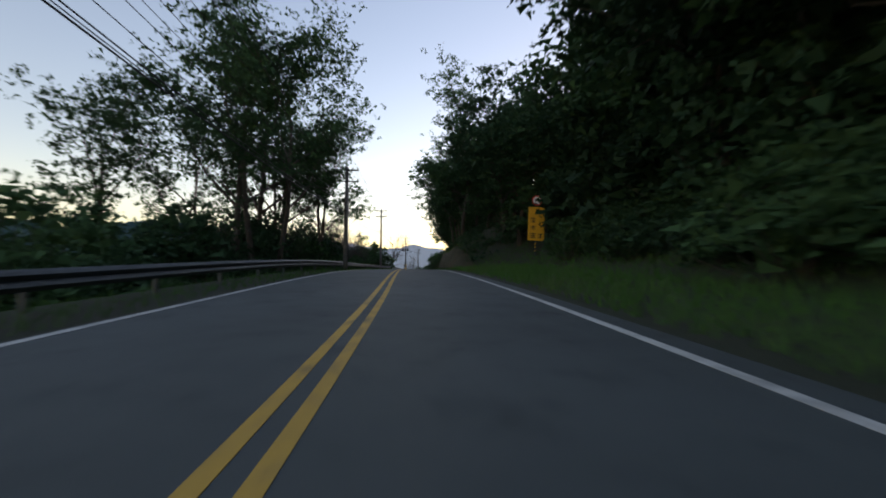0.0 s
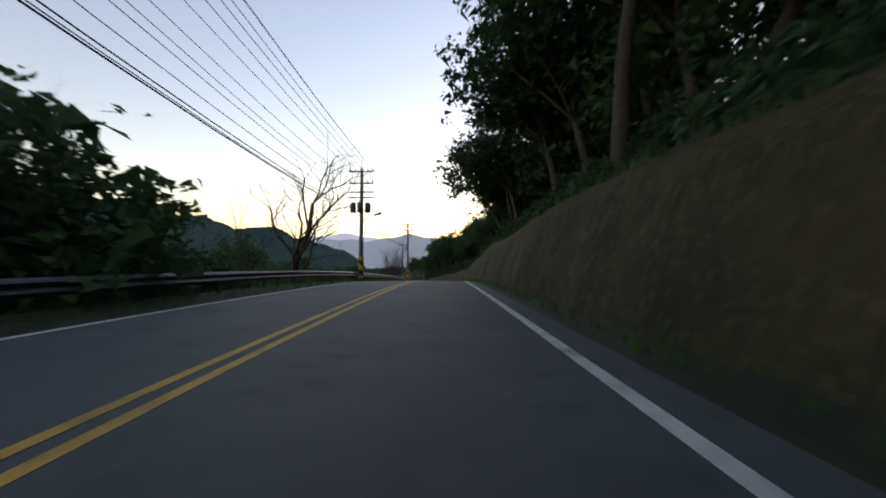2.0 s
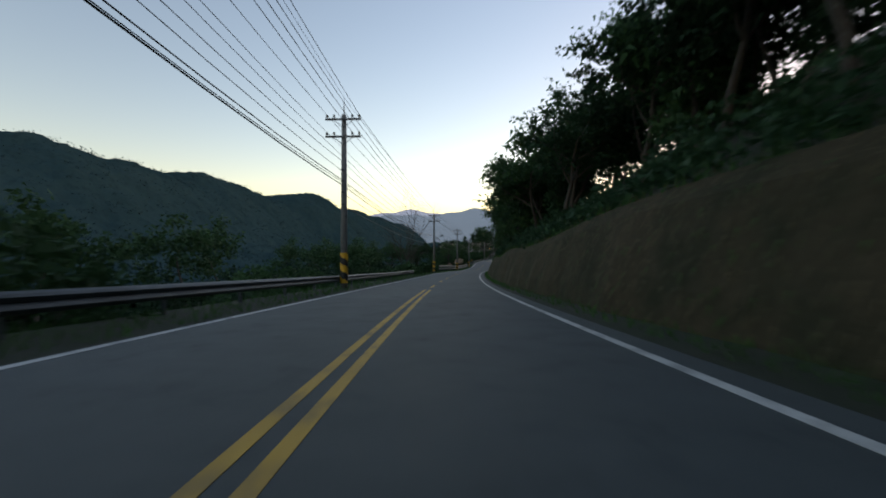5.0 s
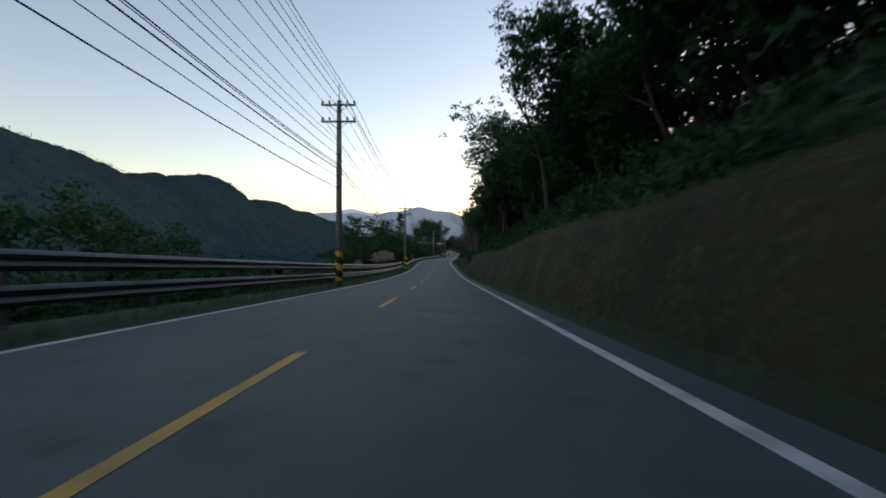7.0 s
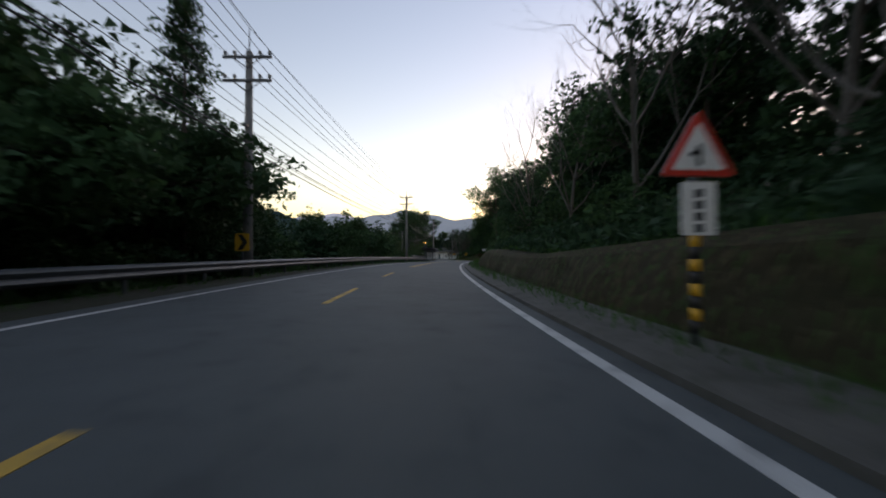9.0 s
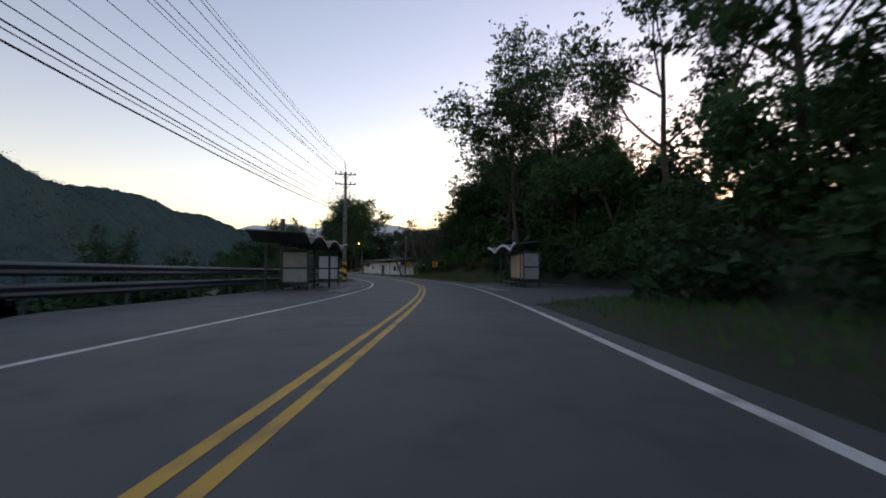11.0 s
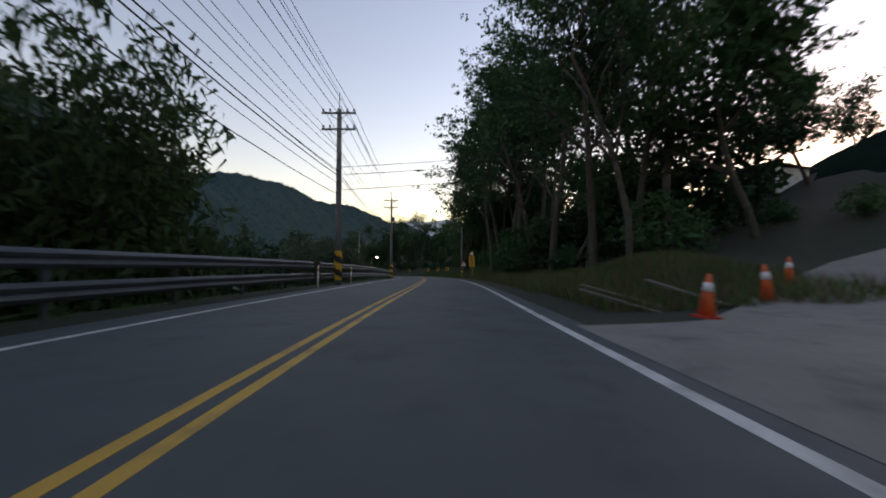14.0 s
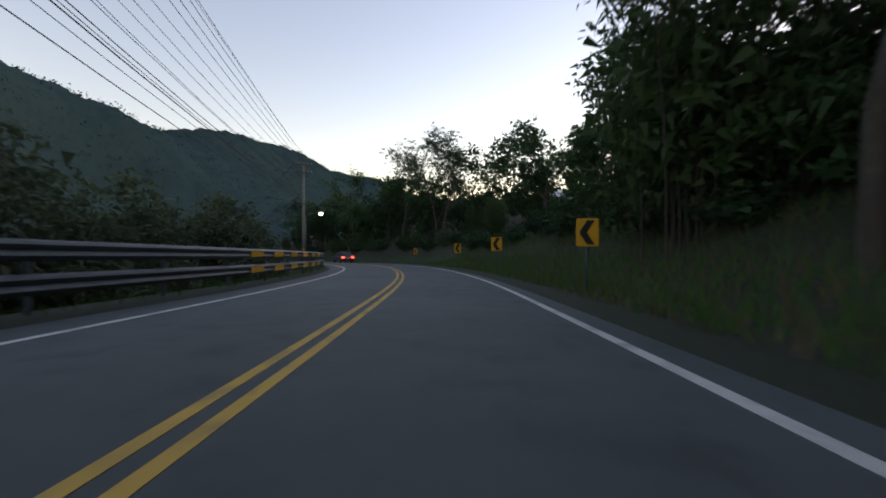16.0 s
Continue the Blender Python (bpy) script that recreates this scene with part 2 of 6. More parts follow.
class Acc:
    """Collects simple solids into one mesh."""

    def __init__(self, smooth=False):
        self.v, self.f, self.smooth = [], [], smooth

    def poly(self, pts):
        n = len(self.v)
        self.v += [tuple(p) for p in pts]
        self.f.append(tuple(range(n, n + len(pts))))

    def tube(self, p, q, r0, r1, n=6, caps=True):
        p, q = Vector(p), Vector(q)
        z = (q - p).normalized()
        x = z.orthogonal().normalized()
        y = z.cross(x)
        k = len(self.v)
        for c, r in ((p, r0), (q, r1)):
            for i in range(n):
                a = math.tau * i / n
                self.v.append(tuple(c + x * (r * math.cos(a)) + y * (r * math.sin(a))))
        for i in range(n):
            j = (i + 1) % n
            self.f.append((k + i, k + j, k + n + j, k + n + i))
        if caps:
            self.f.append(tuple(range(k + n - 1, k - 1, -1)))
            self.f.append(tuple(range(k + n, k + 2 * n)))
        return self

    def pipe(self, pts, r, n=5):
        for a, b in zip(pts, pts[1:]):
            self.tube(a, b, r, r, n, True)
        return self

    def box(self, x0, y0, z0, x1, y1, z1, c=0.0):
        """A box, its upright edges cut by c."""
        if c:
            ring = [(x0 + c, y0), (x1 - c, y0), (x1, y0 + c), (x1, y1 - c), (x1 - c, y1), (x0 + c, y1), (x0, y1 - c), (x0, y0 + c)]
        else:
            ring = [(x0, y0), (x1, y0), (x1, y1), (x0, y1)]
        return self.prism(ring, z0, z1)

    def prism(self, ring, z0, z1):
        k, n = len(self.v), len(ring)
        self.v += [(x, y, z0) for x, y in ring] + [(x, y, z1) for x, y in ring]
        for i in range(n):
            j = (i + 1) % n
            self.f.append((k + i, k + j, k + n + j, k + n + i))
        self.f.append(tuple(range(k + n - 1, k - 1, -1)))
        self.f.append(tuple(range(k + n, k + 2 * n)))
        return self

    def plate(self, ring, y0, y1):
        """An outline in x and z, thick along y."""
        k, n = len(self.v), len(ring)
        self.v += [(x, y0, z) for x, z in ring] + [(x, y1, z) for x, z in ring]
        for i in range(n):
            j = (i + 1) % n
            self.f.append((k + j, k + i, k + n + i, k + n + j))
        self.f.append(tuple(range(k, k + n)))
        self.f.append(tuple(range(k + 2 * n - 1, k + n - 1, -1)))
        return self

    def side(self, ring, x0, x1):
        """An outline in y and z, thick along x."""
        k, n = len(self.v), len(ring)
        self.v += [(x0, y, z) for y, z in ring] + [(x1, y, z) for y, z in ring]
        for i in range(n):
            j = (i + 1) % n
            self.f.append((k + i, k + j, k + n + j, k + n + i))
        self.f.append(tuple(range(k + n - 1, k - 1, -1)))
        self.f.append(tuple(range(k + n, k + 2 * n)))
        return self


def strip(name, svals, dz, material):
    """A ribbon along the road; dz(s) gives its cross-section as (d, height) pairs."""
    v, f = [], []
    n = None
    for s in svals:
        row = dz(s)
        n = len(row)
        v += [at(s, d, z) for d, z in row]
    for i in range(len(svals) - 1):
        for j in range(n - 1):
            a = i * n + j
            f.append((a, a + 1, a + n + 1, a + n))
    return part(name, mesh_of(name, v, f, material, True), material)


def steps(a, b, h):
    n = max(1, round((b - a) / h))
    return [a + (b - a) * i / n for i in range(n + 1)]


# ---------------------------------------------------------------- lie of the land
W_R, W_L = 3.02, -3.12
WALL_0, WALL_1 = 17.0, 346.0


def blend(x, a, b):
    u = min(1.0, max(0.0, (x - a) / (b - a)))
    return u * u * (3 - 2 * u)


def wall_h(s):
    """Height of the right-hand wall above the road."""
    h = 2.1 + 0.25 * blend(s, 36, 50) + 0.3 * blend(s, 70, 105) - 0.35 * blend(s, 115.2, 117.2) - 0.2 * blend(s, 150, 230) - 1.15 * blend(s, 288, 313)
    h *= 1 - 0.66 * blend(s, 280, 286) * (1 - blend(s, 291, 295))
    return h * blend(s, WALL_0 - 2, WALL_0 + 10) * (1 - blend(s, 335, WALL_1)) + 0.12 * math.sin(s * 0.31) * blend(s, 20, 30)


def wall_out(s):
    """How far the wall steps back from the road."""
    return 0.16 * blend(s, 115.2, 117.2) * (1 - blend(s, 150, 190)) + 0.3 * blend(s, 292, 306)


def right_z(s, d):
    """Ground height to the right of the road."""
    walled = blend(s, WALL_0 - 4, WALL_0 + 6) * (1 - blend(s, 338, 350)) * blend(d - wall_out(s), 4.6, 5.1)
    hill = wall_h(s) + max(0, d - wall_out(s) - 5.1) * (0.62 - 0.34 * blend(s, 292, 304)) - max(0, d - 30) * 0.3
    yard = blend(s, 425, 432) * (1 - blend(s, 478, 486))
    bank = 0.08 * max(0, d - 3.6) + (0.34 - 0.14 * blend(s, 470, 480) * (1 - blend(s, 505, 520))) * max(0, min(d, 18) - 7.5) + 0.1 * max(0, d - 18)
    bank += (0.3 * max(0, min(d, 9) - 5.4)) * blend(s, 508, 516)
    bank += 7.5 * math.exp(-((s - 491) / 11) ** 2 - ((d - 36) / 10) ** 2)
    low = -0.38 * blend(d, 4.0, 5.6) * blend(s, 429, 434) * (1 - blend(s, 455, 462)) + 0.05 * max(0, d - 9)
    low += 0.2 * max(0, min(d, 25) - 10.0) * blend(s, 458, 464)
    low += 0.9 * math.exp(-((s - 480.5) / 3.6) ** 2 - ((d - 8.4) / 2.3) ** 2)
    bank += 0.9 * math.exp(-((s - 480.5) / 3.6) ** 2 - ((d - 8.4) / 2.3) ** 2)
    stop = blend(s, 382, 388) * (1 - blend(s, 407, 411))
    free = (bank * (1 - yard) + low * yard) * (1 - stop * (1 - blend(d, 10.6, 13)))
    return hill * walled + free * (1 - walled)


def left_z(s, d):
    e = -d
    stop = blend(s, 372, 380) * (1 - blend(s, 408, 414))
    edge = 5.0 + 3.5 * stop
    return -0.42 * max(0, min(e - edge, 9)) - 0.02 * max(0, e - edge - 9)


def drive(s):
    """1 where the side road joins."""
    return blend(s, 459, 462) * (1 - blend(s, 478, 481))


def bay_right(s):
    """1 where the right-hand bus bay lies."""
    return blend(s, 382, 386) * (1 - blend(s, 408, 411))


def bay_left(s):
    return blend(s, 372, 376) * (1 - blend(s, 409, 413))


def edge_left(s):
    """How far the asphalt reaches on the left."""
    return -3.36 - 0.75 * blend(s, 292, 330)


# ---------------------------------------------------------------- road, verges, wall
ROAD_S = steps(-26, 640, 2.0)
road = strip("road", ROAD_S, lambda s: [(edge_left(s), -0.025), (-3.1, 0.0), (-1.5, 0.025), (0, 0.035), (1.5, 0.025), (3.1, 0.0), (3.5, -0.02)], ASPHALT)
tagged(road, "grey asphalt two-lane road with faint patches", "road", kind="structure")
verge_l = strip("verge_left", ROAD_S, lambda s: [(d, left_z(s, d) + dz) for d, dz in ((-34, -0.7), (-28, 0), (-22, 0), (-16, 0), (-13, 0), (-10.5, 0), (-9, 0), (-7.5, 0), (-6.2, 0), (-5.4, 0), (-5.0, 0.03 - 0.05 * bay_left(s)), (-4.45, 0.02 - 0.05 * bay_left(s)), (edge_left(s) + 0.04, -0.04))], EARTH)
tagged(verge_l, "dark earth verge sloping down to the valley", "verge", kind="structure")
verge_r = strip("verge_right", ROAD_S, lambda s: [(3.47, -0.03), (3.75, 0.03 - 0.06 * max(drive(s), bay_right(s))), (4.02, 0.06 - 0.09 * max(drive(s), bay_right(s)) + min(0, right_z(s, 4.02)))] + [(d, right_z(s, d) - 0.02 + dz) for d, dz in ((4.55, 0), (5.3, 0), (6, 0), (7, 0), (8.5, 0), (10.5, 0), (13, 0), (17, 0), (21, 0), (26, 0), (29, -0.7))], EARTH)
tagged(verge_r, "earth and grass verge rising to the wooded bank", "verge", kind="structure")


def slab(name, s0, s1, prof, material, step=2.0):
    """A solid along the road: the closed cross-section prof(s) swept from s0 to s1."""
    v, f = [], []
    ss = steps(s0, s1, step)
    n = len(prof(s0))
    for s in ss:
        v += [at(s, d, z) for d, z in prof(s)]
    for i in range(len(ss) - 1):
        for j in range(n):
            k = (j + 1) % n
            f.append((i * n + j, i * n + k, (i + 1) * n + k, (i + 1) * n + j))
    f.append(tuple(range(n - 1, -1, -1)))
    f.append(tuple(range((len(ss) - 1) * n, len(ss) * n)))
    return mesh_of(name, v, f, material, False)


def wall_profile(s):
    h = max(0.12, wall_h(s))
    w = 0.05 * math.sin(s * 0.9) + 0.04 * math.sin(s * 2.3)
    o = wall_out(s)
    k = 1 - 0.55 * blend(s, 292, 306)
    return [(o + 3.98 + w, -0.1), (o + 3.98 + 0.14 * k + w, h * 0.25), (o + 3.98 + 0.37 * k + w, h * 0.55), (o + 3.98 + 0.64 * k, h * 0.85), (o + 3.98 + 0.94 * k, h), (o + 5.15, h + 0.02), (o + 5.45, h - 0.1), (o + 5.4, -0.1)]


wall = new("wall_bank", slab("wall_bank", WALL_0, 190, wall_profile, WALL_MOSS, 1.0))
tagged(wall, "brown mossy retaining bank covered in dead grass", "retaining wall", kind="structure")
wall = new("wall_bank", slab("wall_bank", 190, WALL_1, wall_profile, WALL_GREEN, 1.0))
tagged(wall, "dark mossy green retaining bank with thin weeds", "retaining wall", kind="structure")


gutter = new("gutter", slab("gutter", 294, 344, lambda s: [(3.32, -0.03), (3.32, 0.05), (3.42, 0.07), (3.96 + 0.28 * blend(s, 294, 306), 0.08), (4.0 + 0.28 * blend(s, 294, 306), -0.03)], GUTTER, 1.0))
tagged(gutter, "pale worn concrete gutter at the foot of the wall", "gutter", kind="structure")


def marking(name, s0, s1, d, w, material, step=2.0):
    """A painted line, a few millimetres thick, following the camber."""
    def z(x):
        return 0.035 - 0.0113 * abs(x) + 0.004
    return new(name, slab(name, s0, s1, lambda s: [(d - w / 2, z(d - w / 2)), (d + w / 2, z(d + w / 2)), (d + w / 2, z(d + w / 2) - 0.006), (d - w / 2, z(d - w / 2) - 0.006)], material, step))


def line(s0, s1, d, w, material, label, group):
    return tagged(marking("road_marking", s0, s1, d, w, material), label, "road marking", group, "structure")


line(-26, 460.3, W_R, 0.13, LINE_WHITE, "worn white painted edge line on asphalt", "edge lines")
line(468.1, 640, W_R, 0.13, LINE_WHITE, "worn white painted edge line on asphalt", "edge lines")
line(-26, 376, W_L, 0.13, LINE_WHITE, "worn white painted edge line on asphalt", "edge lines")
line(410, 518.3, W_L, 0.13, LINE_WHITE, "worn white painted edge line on asphalt", "edge lines")
line(520.1, 640, W_L, 0.13, LINE_WHITE, "worn white painted edge line on asphalt", "edge lines")
line(376, 410, W_L, 0.13, LINE_WHITE, "worn white painted edge line on asphalt", "edge lines")
for s0, s1 in ((-26, 176), (332, 640)):
    for d in (-0.11, 0.11):
        line(s0, s1, d, 0.10, LINE_YELLOW, "solid yellow centre line, slightly worn", "double centre line")
DASH = 7.95
for k in range(19):
    s = 178.1 + k * DASH
    line(s, s + 3.0, 0, 0.11, LINE_YELLOW, "yellow dash of the centre line", "dashed centre line")


# ---------------------------------------------------------------- valley, hills, distance
def ridge(x, y):
    """The wooded ridge on the far side of the valley, running beside the road."""
    crest = -158.0 + 14 * math.sin(y / 140.0) + 33 * blend(y, 450, 560)
    top = float(np.interp(y, (-100, 150, 220, 300, 425, 470, 520, 570, 612, 650, 700, 767, 900, 1080, 1260), (14, 22, 32, 50, 53, 52, 60, 66, 61, 62, 65, 62, 63, 64, 45)))
    top += 3.0 * math.sin(y / 57.0) + 2.5 * math.sin(y / 23.0 + 1) + 1.6 * math.sin(y / 9.0)
    across = x - crest
    return top * math.exp(-(across / (58.0 if across > 0 else 300.0)) ** 2) * blend(across, 150, 20)


def build_terrain():
    xs = np.concatenate([np.arange(-2400, -420, 180), np.arange(-420, 330, 6.0), np.arange(330, 2500, 180)])
    ys = np.concatenate([np.arange(-1400, -90, 130), np.arange(-90, 760, 6.0), np.arange(760, 1240, 16.0), np.arange(1240, 3400, 180)])
    gx, gy = np.meshgrid(xs, ys)
    px, py = gx.ravel(), gy.ravel()
    z = np.empty(len(px))
    rx, ry, rz, rt = RX[::3], RY[::3], RZ[::3], RT[::3]
    rs = RS[::3]
    for i in range(len(px)):
        q = (rx - px[i]) ** 2 + (ry - py[i]) ** 2
        j = int(q.argmin())
        d = (px[i] - rx[j]) * math.cos(rt[j]) + (py[i] - ry[j]) * math.sin(rt[j])
        far = math.sqrt(q[j])
        s = float(rs[j])
        d = -far if j == len(rx) - 1 else math.copysign(far, d)
        h = right_z(s, min(d, 60)) if d > 0 else left_z(s, max(d, -120))
        base = rz[j] + h
        if -26 < d < 21:
            base = rz[j] + min(0, h) - 5
        hill = ridge(px[i], py[i]) * (blend(-d, 25, 60) if d < 0 else blend(d, 40, 120))
        lump = 2.2 * noise.noise((px[i] / 37.0, py[i] / 37.0, 0)) * blend(far, 22, 60)
        z[i] = base + hill + lump
    nx = len(xs)
    f = [(r * nx + c, r * nx + c + 1, (r + 1) * nx + c + 1, (r + 1) * nx + c) for r in range(len(ys) - 1) for c in range(nx - 1)]
    ob = part("ground", mesh_of("ground", list(zip(px, py, z)), f, MEADOW, True), MEADOW)
    tagged(ob, "dark green valley floor and wooded hillsides", "ground", kind="structure")
    return xs, ys, z.reshape(len(ys), nx)


GX, GY, GZ = build_terrain()


def ground_z(x, y):
    i = int(np.clip(np.searchsorted(GX, x) - 1, 0, len(GX) - 2))
    j = int(np.clip(np.searchsorted(GY, y) - 1, 0, len(GY) - 2))
    u, w = (x - GX[i]) / (GX[i + 1] - GX[i]), (y - GY[j]) / (GY[j + 1] - GY[j])
    a = GZ[j, i] * (1 - u) + GZ[j, i + 1] * u
    b = GZ[j + 1, i] * (1 - u) + GZ[j + 1, i + 1] * u
    return float(a * (1 - w) + b * w)


def far_range(name, dist, base, h, seed, material, label, a0=-80, a1=80):
    """A distant range of hills as a bowed, notched crest with a back slope."""
    rng = random.Random(seed)
    ph = [rng.uniform(0, 6.3) for _ in range(5)]
    v, f = [], []
    n = 220
    for i in range(n + 1):
        a = radians(a0 + (a1 - a0) * i / n)
        k = i / n * 40
        top = h * (0.72 + 0.09 * math.sin(k * 0.33 + ph[0]) + 0.06 * math.sin(k * 0.81 + ph[1]) + 0.04 * math.sin(k * 2.1 + ph[2]) + 0.02 * math.sin(k * 5.7 + ph[3]))
        for rr, z in ((dist, base), (dist * 1.05, base + top * 0.6), (dist * 1.12, base + top), (dist * 1.3, base)):
            v.append((20 + rr * math.sin(a), 300 + rr * math.cos(a), z))
    for i in range(n):
        for j in range(3):
            q = i * 4 + j
            f.append((q, q + 4, q + 5, q + 1))
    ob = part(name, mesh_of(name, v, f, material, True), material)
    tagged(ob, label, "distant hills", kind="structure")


# Distance haze is put into the hill colour, with a faint glow.
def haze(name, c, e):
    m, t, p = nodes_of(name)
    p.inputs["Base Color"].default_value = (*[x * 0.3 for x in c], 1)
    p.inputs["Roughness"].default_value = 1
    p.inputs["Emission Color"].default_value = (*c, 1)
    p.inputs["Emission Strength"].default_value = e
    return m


far_range("backdrop", 1250, -25, 190, 3, haze("haze_tinted_hills", (0.105, 0.15, 0.19), 0.24), "distant hills, blue-grey mist put into colour and glow")
far_range("backdrop", 2300, -30, 310, 8, haze("haze_tinted_far_hills", (0.22, 0.27, 0.34), 0.24), "far mountains, pale blue haze put into colour and glow")


def build_far_woods():
    """The canopy of the woods on the far hillside: crown beside crown, with loose leaf masses on top."""
    rng = np.random.default_rng(5)
    step = 1.5
    xs, ys = np.arange(-190, 62, step), np.arange(-62, 1152, step)
    gx, gy = np.meshgrid(xs, ys)
    i = np.clip(np.searchsorted(GX, gx) - 1, 0, len(GX) - 2)
    j = np.clip(np.searchsorted(GY, gy) - 1, 0, len(GY) - 2)
    u, w = (gx - GX[i]) / (GX[i + 1] - GX[i]), (gy - GY[j]) / (GY[j + 1] - GY[j])
    base = (GZ[j, i] * (1 - u) + GZ[j, i + 1] * u) * (1 - w) + (GZ[j + 1, i] * (1 - u) + GZ[j + 1, i + 1] * u) * w
    far = np.full(gx.shape, 1e9)
    for k in range(0, len(RX), 6):
        np.minimum(far, (gx - RX[k]) ** 2 + (gy - RY[k]) ** 2, out=far)
    open_ground = (far < 36 ** 2) | ((gx > 0) & (gy < 640))
    z = np.full(gx.shape, 1.0)
    tops = []
    for _ in range(15500):
        x, y = rng.uniform(-190, 62), rng.uniform(-62, 1152)
        r = rng.uniform(2.0, 3.6) * (1.5 if rng.uniform() < 0.15 else 1.0)
        h = r * rng.uniform(0.3, 0.6)
        a, b = int((x + 190) / step), int((y + 62) / step)
        n = int(r / step) + 2
        ia, ib = slice(max(0, a - n), a + n), slice(max(0, b - n), b + n)
        q = 1 - ((gx[ib, ia] - x) ** 2 + (gy[ib, ia] - y) ** 2) / (r * r)
        np.maximum(z[ib, ia], h * np.sqrt(np.clip(q, 0, 1)) + 1.0, out=z[ib, ia])
        if 0 <= a < len(xs) and 0 <= b < len(ys) and not open_ground[b, a]:
            tops.append((x, y, base[b, a] + 1.4 + h * 0.75))
    z += base + rng.normal(0, 0.16, z.shape)
    nx = len(xs)
    ok = ~open_ground
    keep = ok[:-1, :-1] & ok[1:, :-1] & ok[:-1, 1:] & ok[1:, 1:]
    rr, cc = np.nonzero(keep)
    k = rr * nx + cc
    quads = np.stack([k, k + 1, k + nx + 1, k + nx], 1)
    used, inv = np.unique(quads, return_inverse=True)
    pts = np.stack([gx.ravel(), gy.ravel(), z.ravel()], 1)[used]
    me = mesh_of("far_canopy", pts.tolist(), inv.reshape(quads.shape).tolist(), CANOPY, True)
    tagged(part("far_canopy", me, CANOPY), "tree crowns on the far hillside, haze put into blue-green colour", "woods", kind="stuff")
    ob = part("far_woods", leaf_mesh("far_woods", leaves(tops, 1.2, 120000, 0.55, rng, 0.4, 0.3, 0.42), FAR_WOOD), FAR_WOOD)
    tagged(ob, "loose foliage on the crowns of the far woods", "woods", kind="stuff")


# ---------------------------------------------------------------- plants
def leaves(centres, spread, total, size, rng, flat=0.75, droop=0.3, slim=0.3, clump=0):
    """Corners of many small three-cornered leaves round the given centres; clump: leaves to a twig."""
    c = np.array(centres, float)
    c = c[rng.integers(0, len(c), total // clump if clump else total)]
    c = c + rng.normal(0, 1, (len(c), 3)) * spread * np.array([1, 1, flat])
    if clump:
        c = c[rng.integers(0, len(c), total)] + rng.normal(0, 1, (total, 3)) * size * np.array([0.8, 0.8, 0.4])
    n = len(c)
    a = rng.uniform(0, math.tau, n)
    e = rng.normal(-droop, 0.5, n)
    u = np.stack([np.cos(a) * np.cos(e), np.sin(a) * np.cos(e), np.sin(e)], 1)
    w = np.cross(u, rng.normal(0, 1, (n, 3)))
    w /= np.linalg.norm(w, axis=1)[:, None] + 1e-9
    L = size * rng.uniform(0.55, 1.45, (n, 1))
    return np.stack([c - u * L * 0.4 + w * L * slim, c - u * L * 0.4 - w * L * slim, c + u * L * 0.6], 1).reshape(-1, 3)


def leaf_mesh(name, q, material, k=3):
    n = len(q) // k
    me = bpy.data.meshes.new(name)
    me.vertices.add(k * n)
    me.vertices.foreach_set("co", q.ravel())
    me.loops.add(k * n)
    me.loops.foreach_set("vertex_index", np.arange(k * n))
    me.polygons.add(n)
    me.polygons.foreach_set("loop_start", np.arange(0, k * n, k))
    me.materials.append(material)
    me.update(calc_edges=True)
    me.validate()
    return me


build_far_woods()


def grow(accs, tips, p, way, length, rad, level, rng, spec, sides=6):
    """A limb in bent pieces with smaller limbs along it."""
    pieces = 4 if level < 2 else (3 if level < 3 else 2)
    q = Vector(p)
    way = Vector(way).normalized()
    for i in range(pieces):
        r0, r1 = rad * (1 - 0.55 * i / pieces), rad * (1 - 0.55 * (i + 1) / pieces)
        bend = Vector((rng.gauss(0, 1), rng.gauss(0, 1), rng.gauss(0, 1))) * spec["bend"]
        way = (way + bend + Vector((0, 0, spec["lift"]))).normalized()
        e = q + way * (length / pieces)
        if level <= spec["drawn"]:
            accs[0 if level == 0 else 1].tube(q, e, r0, r1, sides, False)
        q = e
        if level < spec["levels"] and i >= ((1 if level < 3 else 0) if level else spec["bare"]):
            for _ in range(spec["kids"][level]):
                side = Vector((rng.gauss(0, 1), rng.gauss(0, 1), rng.gauss(0.25, 0.6)))
                side = (side - way * side.dot(way)).normalized()
                out = (way * spec["ahead"] + side).normalized()
                grow(accs, tips, q, out, length * rng.uniform(*spec["shrink"]), r1 * 0.6, level + 1, rng, spec, max(3, sides - 2))
        if level >= spec["levels"] - 1:
            tips.append(tuple(q))


def tree_kind(label, seed, height, spec, leaf_spec, bark, leaf, trunk_r, inner=True, lean=(0, 0), group="roadside trees"):
    rng, nr = random.Random(seed), np.random.default_rng(seed)
    root = empty("tree")
    accs, tips = (Acc(True), Acc(True)), []
    grow(accs, tips, (0, 0, -0.4), (lean[0], lean[1], 1), height, trunk_r, 0, rng, spec, 7)
    part("trunk", accs[0], bark, root)
    tagged(part("branch", accs[1], bark, root), kind="stuff")
    if leaf_spec:
        spread, total, size = leaf_spec[:3]
        q = leaves(tips, spread, total, size, nr, clump=9)
        if inner:
            q = np.concatenate([q, leaves(tips, spread * 0.65, total // 6, size * 2.0, nr)])
        part("crown", leaf_mesh("crown", q, leaf), leaf, root)
    tagged(root, label, "tree", group)
    return root


